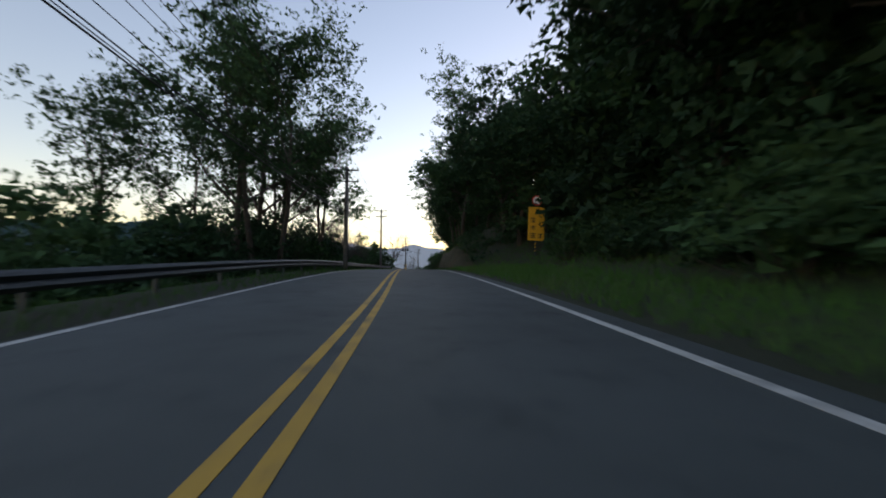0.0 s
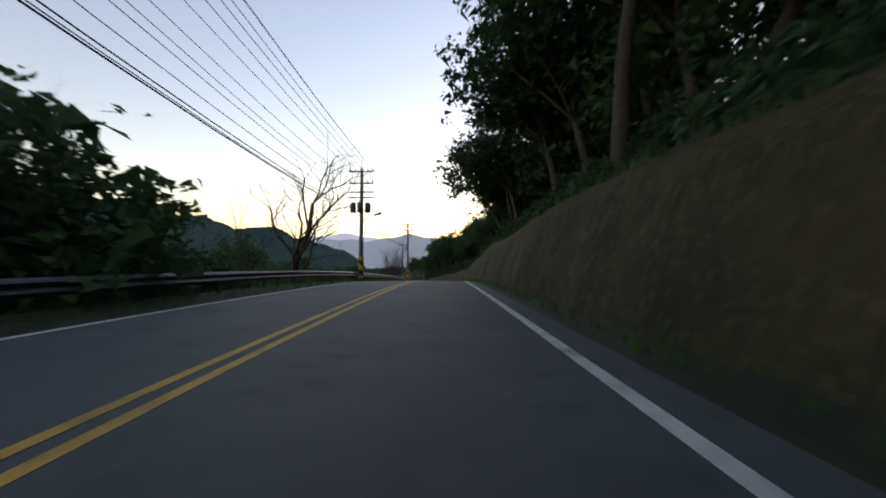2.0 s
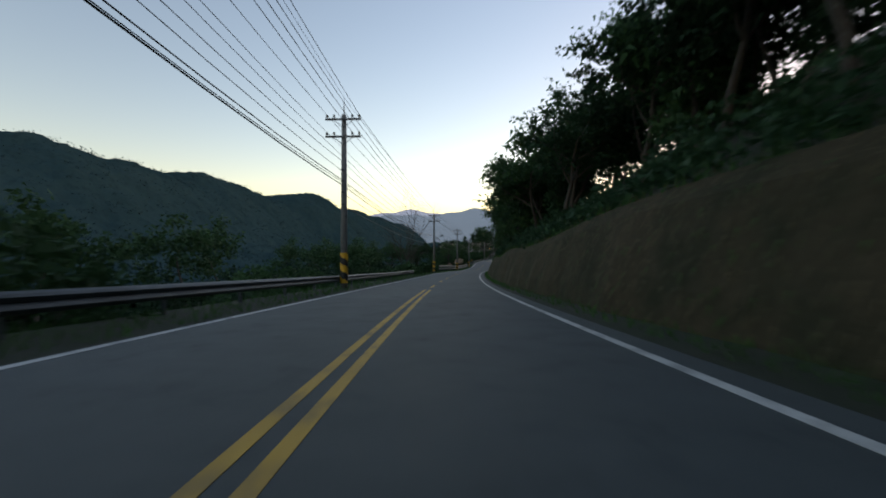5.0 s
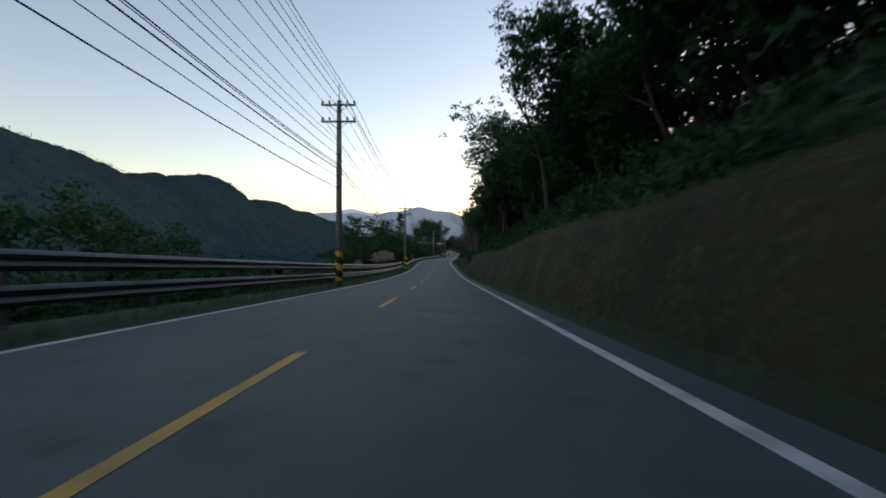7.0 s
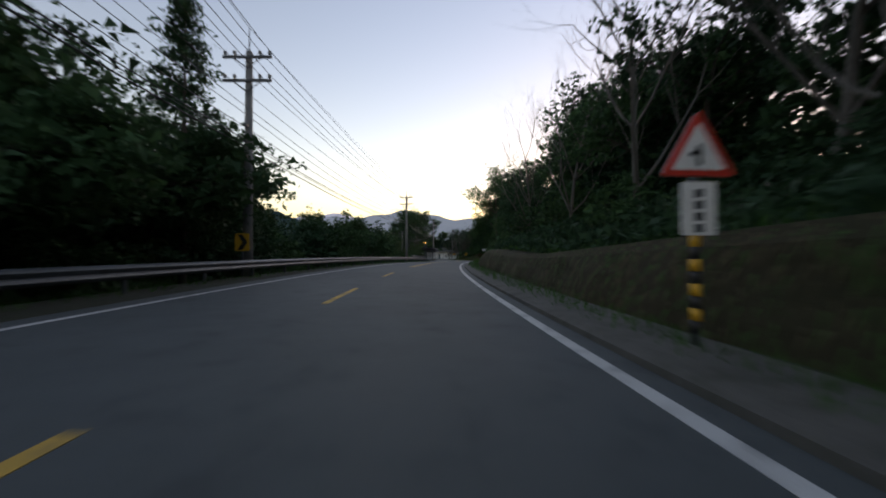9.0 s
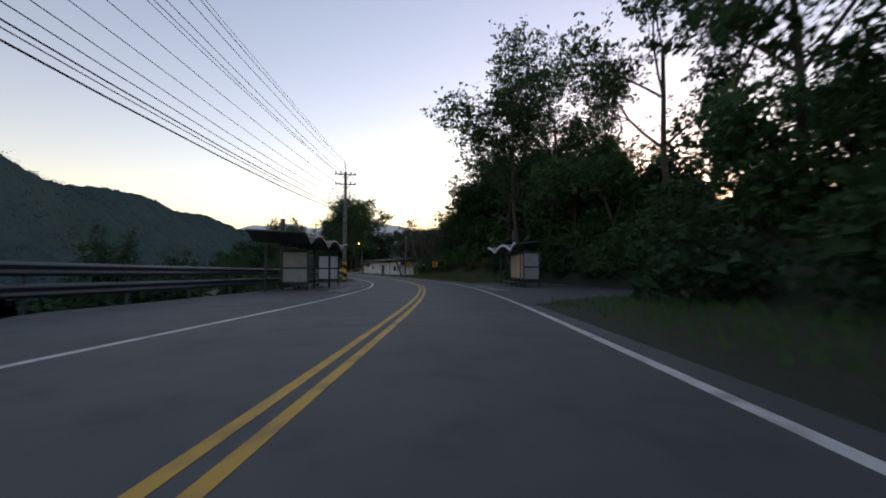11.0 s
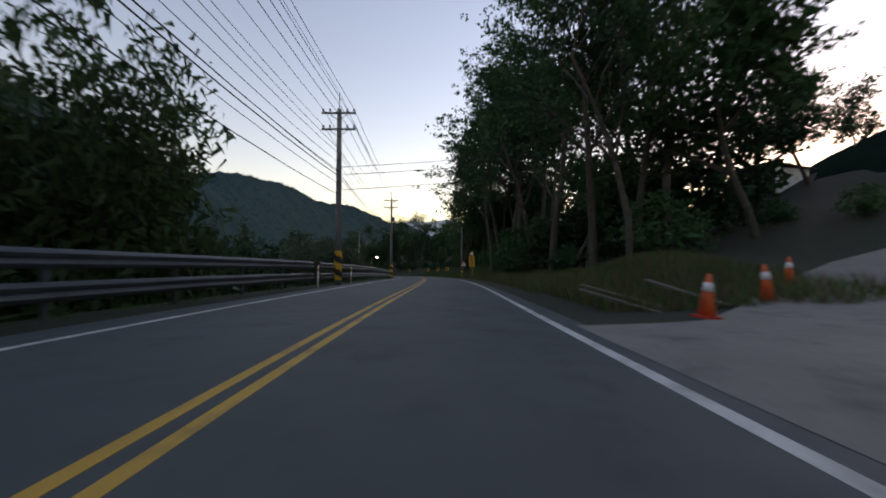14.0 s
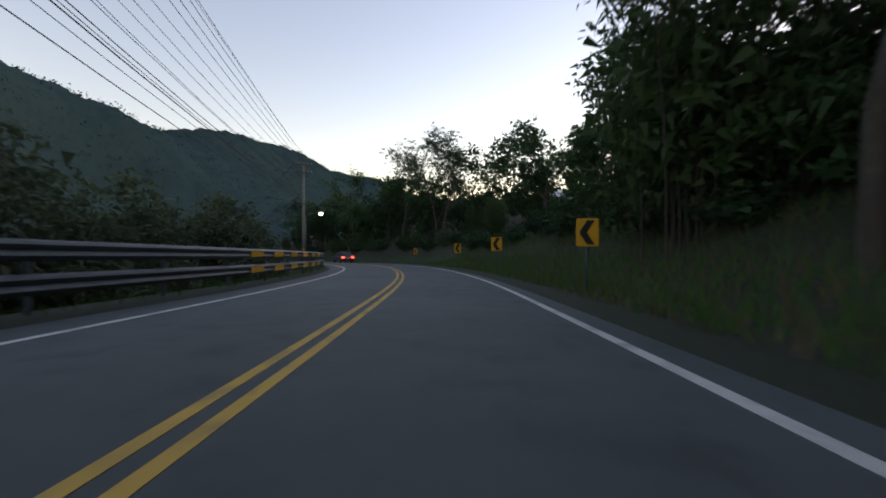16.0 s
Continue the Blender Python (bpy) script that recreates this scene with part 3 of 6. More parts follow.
BROAD = dict(drawn=2, levels=3, kids=(3, 2, 2), bend=0.13, lift=0.05, ahead=0.75, shrink=(0.38, 0.55), bare=1)
OPEN = dict(drawn=2, levels=3, kids=(2, 2, 1), bend=0.12, lift=0.09, ahead=1.0, shrink=(0.34, 0.52), bare=1)
BARE = dict(drawn=4, levels=4, kids=(3, 2, 2, 1), bend=0.10, lift=0.12, ahead=1.2, shrink=(0.42, 0.6), bare=0)
TALL = dict(drawn=2, levels=3, kids=(2, 2, 2), bend=0.06, lift=0.08, ahead=0.6, shrink=(0.22, 0.34), bare=2)
KINDS = {
    "broad": tree_kind("full dark-green broadleaf tree on the wooded bank", 11, 6.5, BROAD, (0.4, 5200, 0.21), BARK, LEAF_DARK, 0.16),
    "broad2": tree_kind("spreading broadleaf tree with dense green crown", 23, 6.0, BROAD, (0.41, 5200, 0.21), BARK, LEAF, 0.15, True, (0.2, 0)),
    "open": tree_kind("tall open-crowned tree with thin foliage against sky", 31, 8.0, OPEN, (0.34, 6200, 0.175), BARK, LEAF, 0.15, False),
    "open2": tree_kind("tall slender tree with gaps in its crown", 37, 8.5, OPEN, (0.36, 6200, 0.175), BARK, LEAF_DARK, 0.14, False),
    "tall": tree_kind("tall straight tree with narrow leafy crown", 41, 9.5, TALL, (0.42, 5200, 0.2), BARK, LEAF_DARK, 0.15, True),
    "leaning": tree_kind("old tree with a thick leaning brown trunk", 97, 9.0, dict(OPEN, bare=2), (0.4, 7000, 0.16), BARK_PALE, LEAF_DARK, 0.27, True, (-0.22, 0.1)),
    "bare": tree_kind("leafless tree with fine spreading branches", 53, 4.6, BARE, None, BARK, None, 0.072),
    "bare_thick": tree_kind("leafless tree with thick crooked dark limbs", 47, 4.4, dict(BARE, bend=0.2), None, BARK, None, 0.15),
    "bare_wide": tree_kind("leafless pale-barked tree with a wide twiggy crown", 60, 4.6, dict(BARE, ahead=0.8, lift=0.09, bend=0.12), None, BARK_PALE, None, 0.078),
    "bare_pale": tree_kind("leafless pale-barked tree with upswept twigs", 59, 4.8, BARE, None, BARK_PALE, None, 0.07),
}


def shrub_kind(label, seed, r, h, n, per, size, leaf, noun="shrub"):
    rng, nr = random.Random(seed), np.random.default_rng(seed)
    root = empty(noun)
    acc, tips = Acc(True), []
    for i in range(n):
        a, b = rng.uniform(0, math.tau), rng.random() ** 0.6
        x, y, z = r * b * math.cos(a), r * b * math.sin(a), h * (0.15 + 0.85 * rng.random()) * (1.05 - 0.6 * b * b)
        tips.append((x, y, z))
        if i % 3 == 0:
            acc.tube((x * 0.2, y * 0.2, -0.3), (x, y, z), 0.025, 0.008, 4, False)
    tagged(part("stem", acc, BARK, root), kind="stuff")
    q = np.concatenate([leaves(tips, 0.3, per, size, nr, clump=8), leaves(tips, 0.24, per // 6, size * 2.0, nr)])
    part("foliage", leaf_mesh("foliage", q, leaf), leaf, root)
    tagged(root, label, noun, "roadside " + noun + "s")
    return root


KINDS["shrub"] = shrub_kind("dense dark-green roadside shrub", 61, 1.5, 2.0, 60, 1600, 0.18, LEAF_DARK)
KINDS["shrub2"] = shrub_kind("bushy green shrub with mixed leaves", 67, 1.9, 2.6, 70, 1800, 0.185, LEAF)
KINDS["shrub_dry"] = shrub_kind("olive-brown dry shrub on the verge", 71, 1.3, 1.6, 40, 1400, 0.165, LEAF_DRY)


def bamboo_kind(seed):
    rng, nr = random.Random(seed), np.random.default_rng(seed)
    root = empty("bamboo_clump")
    acc, tips, low = Acc(True), [], []
    for i in range(26):
        a = rng.uniform(0, math.tau)
        r = rng.uniform(0.1, 1.2)
        p = Vector((r * math.cos(a), r * math.sin(a), -0.4))
        h = rng.uniform(4.5, 7.2)
        out = Vector((math.cos(a), math.sin(a), 0)) * rng.uniform(0.3, 1.2)
        last = p
        for k in range(1, 7):
            u = k / 6
            q = p + Vector((0, 0, h * (u - 0.12 * u ** 4))) + out * (u ** 2.4)
            acc.tube(last, q, 0.028 * (1.05 - u + 0.06), 0.028 * (1.05 - u), 3, False)
            last = q
            if k > 3:
                tips += [tuple(q), tuple(q + Vector((rng.gauss(0, 0.25), rng.gauss(0, 0.25), -0.15)))]
            elif k > 1:
                low.append(tuple(q + Vector((rng.gauss(0, 0.35), rng.gauss(0, 0.35), 0))))
    tagged(part("culm", acc, BARK, root), kind="stuff")
    q = np.concatenate([leaves(tips, 0.17, 2800, 0.24, nr, 1.0, 0.7, 0.16), leaves(low, 0.4, 2300, 0.3, nr, 1.0, 0.6, 0.2)])
    part("foliage", leaf_mesh("foliage", q, LEAF_BAMBOO), LEAF_BAMBOO, root)
    return tagged(root, "feathery green bamboo clump with drooping tips", "bamboo", "bamboo by the road")


KINDS["thicket"] = shrub_kind("tall dense thicket of dark foliage on the bank", 83, 2.1, 5.4, 120, 3100, 0.22, LEAF_DARK, "thicket")
KINDS["thicket2"] = shrub_kind("tall tangled green thicket on the bank", 89, 2.3, 4.6, 110, 3000, 0.22, LEAF, "thicket")
KINDS["thicket_olive"] = shrub_kind("tall dense olive-green thicket below the road", 97, 2.3, 5.6, 150, 5200, 0.16, LEAF_OLIVE, "thicket")
KINDS["bamboo"] = bamboo_kind(73)
KINDS["bamboo2"] = bamboo_kind(79)
USED = set()


def deep_tree(seed, height, total, size):
    """Leaves and trunk of a tree that only shows deep in the wood, as loose triangles."""
    rng, nr = random.Random(seed), np.random.default_rng(seed)
    accs, tips = (Acc(True), Acc(True)), []
    grow(accs, tips, (0, 0, -0.4), (0, 0, 1), height, 0.16, 0, rng, dict(BROAD, drawn=0), 5)
    v = np.array(accs[0].v)
    tri = np.array([k for f in accs[0].f for k in (f[0], f[1], f[2], f[0], f[2], f[3])])
    return leaves(tips, 0.42, total, size, nr), v[tri]


def deep_thicket(seed, r, h, n, total, size):
    rng, nr = random.Random(seed), np.random.default_rng(seed)
    tips = []
    for i in range(n):
        a, b = rng.uniform(0, math.tau), rng.random() ** 0.6
        tips.append((r * b * math.cos(a), r * b * math.sin(a), h * (0.12 + 0.88 * rng.random()) * (1.05 - 0.6 * b * b)))
    return leaves(tips, 0.3, total, size, nr), np.zeros((0, 3))


DEEP = {"far": deep_tree(12, 6.5, 1500, 0.46), "far2": deep_tree(24, 6.2, 1500, 0.44), "thicket_far": deep_thicket(91, 2.4, 5.0, 90, 1300, 0.42)}
DEEP_AT = []


def build_deep_wood():
    """The trees behind the front rows, past counting, as one mesh."""
    green, dark, wood = [], [], []
    for kind, m in DEEP_AT:
        a = np.array(m)
        q, w = DEEP[kind]
        (green if kind == "far2" else dark).append(q @ a[:3, :3].T + a[:3, 3])
        wood.append(w @ a[:3, :3].T + a[:3, 3])
    for name, mesh, material, label in (("deep_wood", dark, LEAF_DARK, "dense dark wood behind the roadside trees"), ("deep_wood", green, LEAF, "green tree crowns filling the wood behind"), ("trunks", wood, BARK, "dim tree trunks deep in the wood")):
        tagged(part(name, leaf_mesh(name, np.concatenate(mesh), material), material), label, "woods", kind="stuff")


PLANT_RNG = random.Random(7)


def plant(kind, s, d, size=1.0, turn=None, sink=0.0):
    """A plant of that kind beside the road."""
    z = right_z(s, d) if d > 0 else left_z(s, d)
    x, y, zz = at(s, d, z - sink)
    if d > 24 or d < -30:
        zz = min(zz, ground_z(x, y))
    turn = PLANT_RNG.uniform(0, 360) if turn is None else turn
    k = size * PLANT_RNG.uniform(0.94, 1.06)
    m = Matrix.Translation((x, y, zz)) @ Matrix.Rotation(radians(turn), 4, "Z") @ Matrix.Diagonal((k, k, k * PLANT_RNG.uniform(0.94, 1.08), 1))
    if kind in DEEP:
        DEEP_AT.append((kind, m))
        return None
    if kind in USED:
        return copy_thing(KINDS[kind], m)
    USED.add(kind)
    KINDS[kind].matrix_basis = m
    return KINDS[kind]


def row(kinds, s0, s1, gap, d0, d1, size0, size1, seed):
    """Plants at uneven gaps along a stretch."""
    rng = random.Random(seed)
    s = s0
    while s < s1:
        plant(rng.choice(kinds), s + rng.uniform(-0.3, 0.3) * gap, rng.uniform(d0, d1), rng.uniform(size0, size1))
        s += gap * rng.uniform(0.7, 1.3)


# woods on the right-hand bank
row(("shrub", "shrub2", "shrub_dry"), -22, -3, 2.6, 7.4, 8.6, 0.8, 1.1, 1)
row(("shrub", "shrub2"), -2, 10, 2.4, 10.6, 11.6, 0.8, 1.1, 601)
row(("shrub", "shrub2"), -5, 12, 1.9, 8.2, 9.6, 0.75, 1.0, 611)
row(("shrub", "shrub2"), 10, 18, 2.6, 11.3, 12.5, 0.9, 1.2, 101)
row(("thicket", "thicket2"), 8, 22, 2.4, 12.5, 14.5, 1.1, 1.4, 201)
row(("far", "far2"), 4, 24, 2.0, 15, 20, 1.2, 1.5, 202)
plant("broad", 20.5, 8.0, 1.05)
row(("broad", "broad2", "tall"), -20, 16, 4.0, 10.5, 13, 1.1, 1.4, 2)
row(("broad", "broad2", "broad"), 19, 76, 3.6, 6.8, 9.2, 0.95, 1.25, 4)
row(("broad2", "broad"), 78, 100, 3.0, 7.0, 9.0, 0.88, 1.08, 40)
row(("thicket_far", "far"), 76, 112, 2.2, 10.5, 15, 0.8, 1.0, 301)
row(("broad", "broad2", "broad2"), 101, 122, 2.8, 7.6, 9.6, 0.53, 0.66, 41)
row(("broad", "broad2", "broad2"), 123, 146, 2.5, 7.2, 9.2, 0.54, 0.68, 501)
row(("broad", "broad2", "broad2"), 146, 200, 3.0, 7.2, 9.4, 0.74, 0.92, 511)
row(("thicket_far", "far"), 110, 152, 1.9, 10.5, 13.5, 0.62, 0.78, 513)
row(("broad", "broad2"), 103, 160, 3.4, 9.4, 11.5, 0.5, 0.62, 512)
row(("thicket_far", "far"), 104, 200, 2.4, 10, 14.5, 0.55, 0.72, 502)
row(("broad", "broad2", "broad2"), 200, 228, 3.5, 8.0, 10, 0.68, 0.86, 42)
row(("broad", "broad2", "broad2"), 230, 268, 3.0, 8.2, 10.4, 0.64, 0.8, 242)
row(("broad", "broad2"), 268, 290, 2.8, 7.2, 9.6, 0.74, 0.92, 203)
row(("broad", "broad2"), 279, 290, 2.6, 9.0, 11.5, 0.85, 1.0, 224)
row(("broad", "broad2"), 290, 297, 3.0, 7.6, 10, 0.55, 0.72, 223)
row(("broad", "broad2"), 298, 312, 2.2, 8.8, 11.5, 0.78, 0.95, 213)
row(("broad", "broad2"), 329, 346, 2.6, 9.5, 13, 0.6, 0.8, 43)
row(("far", "far2"), 20, 100, 4.5, 11.5, 16, 0.9, 1.2, 5)
row(("far", "far2"), 100, 200, 5.0, 11.5, 16, 0.6, 0.8, 44)
row(("far", "far2"), 200, 285, 3.4, 10.5, 16, 0.9, 1.15, 144)
row(("thicket_far",), 200, 345, 3.4, 9.5, 13, 0.7, 0.95, 145)
row(("far", "far2"), 286, 302, 3.0, 11, 16, 0.7, 0.85, 204)
row(("far", "far2"), 322, 350, 3.0, 11, 16, 0.55, 0.7, 205)
row(("broad", "broad2"), 319, 334, 3.4, 10, 12.5, 0.6, 0.76, 207)
row(("shrub", "shrub2"), 302, 345, 5.0, 7.5, 10, 0.7, 1.0, 45)
for s, d, k, size in ((31, 5.9, "open", 1.45), (53, 6.3, "open2", 1.15), (58, 7.0, "broad2", 0.95), (66, 6.4, "open", 1.1), (256, 7.2, "open2", 0.85), (264, 7.2, "broad2", 0.78), (272, 7.0, "open", 0.7)):
    plant(k, s, d, size)
for s, d, size in ((310.5, 7.2, 1.3), (313, 8.2, 1.25), (318, 7.6, 1.2), (326, 7.8, 1.1), (335, 7.8, 1.0)):
    plant("bare_pale", s, d, size)
for s, d, size in ((298.5, 6.3, 1.15), (300.4, 6.9, 1.2), (302.2, 6.2, 1.2), (304.2, 6.8, 1.25), (306.5, 6.4, 1.2), (309, 6.9, 1.2)):
    plant("bare_wide", s, d, size)
row(("broad", "shrub2", "broad2"), 346, 382, 2.8, 8.5, 12, 0.72, 0.95, 8)
row(("open2", "broad2", "open"), 382, 408, 2.7, 11.6, 14.2, 0.88, 1.08, 18)
row(("shrub", "shrub2"), 346, 382, 3.4, 6.8, 8.5, 0.9, 1.3, 9)
row(("shrub2", "shrub"), 383, 408, 2.4, 11.0, 12.5, 1.1, 1.4, 46)
row(("far", "far2", "thicket_far"), 411, 434, 1.7, 16, 23, 0.9, 1.1, 47)
for s, d, k, size in ((403.5, 12.6, "broad2", 0.9), (406.5, 12.4, "open", 1.1), (409.5, 11.0, "open", 1.35), (411.0, 13.0, "open2", 1.0), (413.0, 11.6, "open2", 1.3), (416.0, 13.8, "open", 1.15), (419.5, 14.6, "broad2", 1.0), (424, 15.0, "broad", 1.0), (428, 15.6, "broad2", 1.0)):
    plant(k, s, d, size)
row(("broad", "broad2", "open2"), 408, 428, 2.6, 15, 18, 0.9, 1.1, 10)
row(("thicket_far",), 396, 422, 1.8, 14.5, 18, 0.9, 1.2, 115)
row(("shrub", "shrub2", "shrub_dry"), 406, 428, 2.4, 8.5, 10.5, 0.8, 1.2, 11)
row(("broad", "broad2"), 427, 433, 1.9, 14.5, 17, 0.9, 1.15, 12)
plant("broad", 436, 16, 0.95)
row(("far", "far2"), 416, 432, 1.8, 16.5, 21, 0.95, 1.15, 603)
row(("open2", "bamboo", "open"), 450, 459, 3.0, 14, 17, 0.6, 0.75, 112)
plant("broad", 439.5, 13.4, 0.8)
plant("broad2", 443, 14.2, 0.8)
plant("broad", 447, 15.2, 0.85)
plant("bare_pale", 431.5, 8.0, 1.15, 120)
plant("bare_wide", 433.5, 9.2, 1.2, 20)
plant("bare_pale", 432.6, 10.2, 1.1, 200)
plant("bare", 429.5, 8.6, 1.05, 40)
plant("bare", 427.5, 9.4, 1.25, 310)
for s, d, k, size in ((449, 14.0, "broad", 0.95), (450.5, 15.5, "broad2", 0.95), (445.5, 17, "broad2", 0.95), (450, 19.5, "broad2", 1.1)):
    plant(k, s, d, size)
plant("leaning", 435.8, 6.9, 0.62, 60)
plant("bare_pale", 452, 13.5, 1.2)
row(("shrub", "shrub2"), 427, 433, 1.8, 8.6, 10.5, 0.8, 1.1, 113)
plant("broad", 460.6, 7.4, 0.7)
plant("broad2", 459.5, 14.8, 0.75)
plant("broad", 455.5, 15.2, 0.75)
plant("broad2", 492, 23.5, 0.7)
plant("broad2", 459.6, 8.0, 0.82)
plant("shrub", 459.6, 7.4, 0.8)
plant("shrub", 460.6, 9.0, 1.0)
plant("broad", 462, 17.0, 0.8)
row(("thicket_far", "far"), 480, 502, 3.0, 27, 33, 0.4, 0.6, 102)
row(("shrub2", "shrub"), 479, 492, 3.4, 15, 20, 0.4, 0.6, 103)
row(("thicket_far", "far2"), 440, 475, 3.4, 30, 36, 0.4, 0.6, 104)
row(("far", "thicket_far"), 446, 458, 3.0, 18, 24, 0.8, 1.0, 114)
for s, d, k, size in ((484.5, 9.0, "open2", 1.0), (488, 8.8, "open", 1.02), (491, 9.6, "open2", 1.0), (495, 8.6, "open", 1.2), (500, 8.4, "open2", 1.2), (487, 10.4, "open", 0.95), (492.5, 9.0, "broad2", 0.9), (484.5, 14.3, "broad2", 0.98), (488.5, 17.5, "broad", 0.7), (486, 11.5, "open2", 1.25), (494, 13, "open", 1.25)):
    plant(k, s, d, size)
row(("shrub", "shrub2"), 486, 506, 3.4, 8.6, 11, 0.9, 1.3, 13)
row(("thicket_far",), 489, 504, 1.5, 12.5, 15.5, 0.9, 1.15, 120)
row(("open2", "open", "tall"), 503, 532, 3.6, 8.5, 12, 1.2, 1.5, 14)
row(("far", "far2", "thicket_far"), 503, 532, 1.8, 12.5, 19, 0.7, 0.9, 116)
row(("thicket2", "shrub2"), 500, 536, 2.8, 8.6, 11, 0.6, 0.85, 117)
plant("broad2", 518, 8.8, 1.15)
row(("broad", "broad2"), 519, 528, 2.4, 9.5, 12.5, 0.95, 1.15, 118)
plant("open2", 514.5, 8.6, 1.25)
plant("open2", 531.5, 6.8, 1.05)
plant("broad", 525, 9.0, 1.05)
plant("open", 513, 7.6, 1.25)
plant("bamboo", 538, 8.6, 1.15)
plant("bamboo2", 542, 9.6, 1.2)
plant("bamboo2", 536.5, 8.2, 1.3)
row(("bamboo", "bamboo2"), 537, 550, 5.5, 10.5, 12.5, 0.7, 0.85, 119)
row(("broad", "broad2", "bamboo", "open2"), 550, 630, 4.2, 8.6, 11.5, 0.75, 1.0, 15)
row(("shrub", "shrub2"), 508, 620, 4.0, 8.0, 9.6, 0.7, 1.1, 16)
row(("far", "far2", "thicket_far"), 540, 630, 3.6, 13, 19, 0.9, 1.15, 17)

row(("thicket", "thicket2"), -20, 16, 3.2, 11.6, 14, 1.0, 1.3, 50)
row(("far", "far2"), -18, 18, 3.0, 13, 17, 1.2, 1.5, 51)
row(("thicket", "thicket2"), 19, 100, 5.2, 8.5, 11, 0.9, 1.2, 52)
row(("thicket", "thicket2"), 100, 200, 7.0, 9.0, 12, 0.6, 0.8, 53)
row(("thicket", "thicket2"), 200, 300, 6.0, 8.4, 10.5, 0.8, 1.05, 153)
row(("thicket2", "thicket"), 300, 346, 6.0, 10, 12.5, 0.45, 0.6, 54)
row(("thicket", "thicket2"), 346, 410, 4.2, 12.5, 15.5, 0.6, 0.8, 55)
row(("thicket", "thicket2"), 408, 432, 4.0, 12, 16, 0.8, 1.0, 56)
row(("thicket2",), 428, 440, 3.0, 12.8, 15, 0.7, 0.9, 57)
row(("thicket", "thicket2"), 512, 630, 5.5, 11, 15, 0.55, 0.75, 58)

# trees and bushes between the guard rail and the valley
row(("open", "bare", "open2", "open"), 9, 29, 3.0, -9.0, -6.8, 0.75, 1.0, 21)
row(("broad2", "open"), 10, 28, 5.0, -11, -8, 0.5, 0.65, 48)
row(("open2", "open", "broad2"), 45, 57, 2.6, -12, -9.4, 0.36, 0.46, 49)
row(("thicket", "thicket2"), -2, 33, 2.2, -12, -8.6, 0.7, 0.95, 602)
row(("thicket", "thicket2"), 33, 47, 2.0, -11, -8.2, 0.8, 1.0, 612)
row(("thicket", "thicket2"), 47, 57, 2.2, -11.5, -8.4, 0.6, 0.78, 613)
for s, d, size in ((13.5, -9.0, 1.12), (17.5, -9.6, 1.08), (22, -9.2, 1.05), (9, -12.5, 0.7)):
    plant("open", s, d, size)
row(("shrub", "shrub2"), -8, 50, 4.4, -8.5, -6.2, 0.8, 1.1, 22)
for s, d, size in ((42, -8.6, 1.2), (52, -8.6, 1.0)):
    plant("bare", s, d, size)
for s, d, size in ((34.5, -7.2, 1.0), (38, -8.2, 1.15), (31.5, -8.4, 1.2), (46.5, -8.4, 0.95)):
    plant("bare_thick", s, d, size)
plant("open2", 284, 7.4, 1.1)
row(("bare",), 46, 60, 2.4, -10.5, -7.6, 0.85, 1.05, 149)
plant("thicket", 57, -9.0, 0.7)
plant("thicket2", 60, -8.8, 0.75)
plant("thicket2", 64, -7.4, 1.1)
plant("thicket2", 67, -8.4, 1.05)
row(("broad2", "bare", "shrub2"), 57, 70, 2.4, -9.5, -7.0, 0.6, 0.8, 23)
plant("open", 55, -11, 0.75)
row(("shrub2", "shrub"), 57, 74, 2.6, -9.0, -7.0, 0.9, 1.2, 123)
plant("bare_thick", 80.5, -7.5, 1.5, 140)
plant("bare", 73.5, -6.7, 0.62)
plant("bare", 71, -7.6, 0.6)
row(("shrub2", "shrub_dry"), 68, 78, 3.0, -12, -8, 0.9, 1.2, 24)
row(("thicket_far",), 80, 215, 6.5, -26, -13, 0.5, 0.75, 25)
row(("thicket_far", "far2"), 90, 300, 5.0, -42, -24, 0.9, 1.3, 26)
for s, d, size in ((136.5, -6.3, 0.9), (141, -6.2, 0.9), (143.5, -7.0, 0.95)):
    plant("bare", s, d, size)
for s, d, size in ((139.0, -6.7, 1.15), (141.8, -7.2, 1.05)):
    plant("bare_thick", s, d, size)
row(("shrub", "shrub2"), 146, 200, 4.4, -9.5, -6.6, 0.8, 1.15, 27)
plant("bare", 221.4, -7.2, 1.1)
plant("broad2", 228.4, -8.8, 0.8)
plant("bare", 215, -8.0, 1.5)
row(("shrub2", "shrub", "shrub2"), 205, 218, 2.4, -8.8, -6.6, 0.7, 1.0, 28)
row(("shrub2", "thicket2", "shrub2"), 213, 234, 2.0, -8.8, -6.2, 0.78, 0.96, 105)
row(("thicket_far", "thicket2", "shrub2"), 240, 290, 2.6, -22, -12, 0.7, 1.0, 304)
row(("shrub2", "shrub_dry", "shrub"), 284, 306, 2.6, -14, -9, 0.75, 1.0, 29)
plant("open", 296, -11.5, 0.62)
row(("shrub_dry",), 292, 300, 2.2, -8, -6.5, 0.9, 1.2, 30)
row(("shrub_dry", "shrub"), 302, 313, 2.4, -8.5, -6.4, 0.8, 1.1, 106)
row(("broad2", "shrub2", "broad"), 313, 352, 3.0, -10.5, -7.2, 0.66, 0.84, 31)
row(("broad", "broad2"), 308, 318, 1.6, -14, -9.6, 0.62, 0.76, 134)
row(("broad", "broad2"), 318, 331, 1.5, -14, -9.6, 0.8, 0.96, 131)
row(("broad", "broad2"), 319, 328, 2.6, -12, -9.2, 1.0, 1.15, 133)
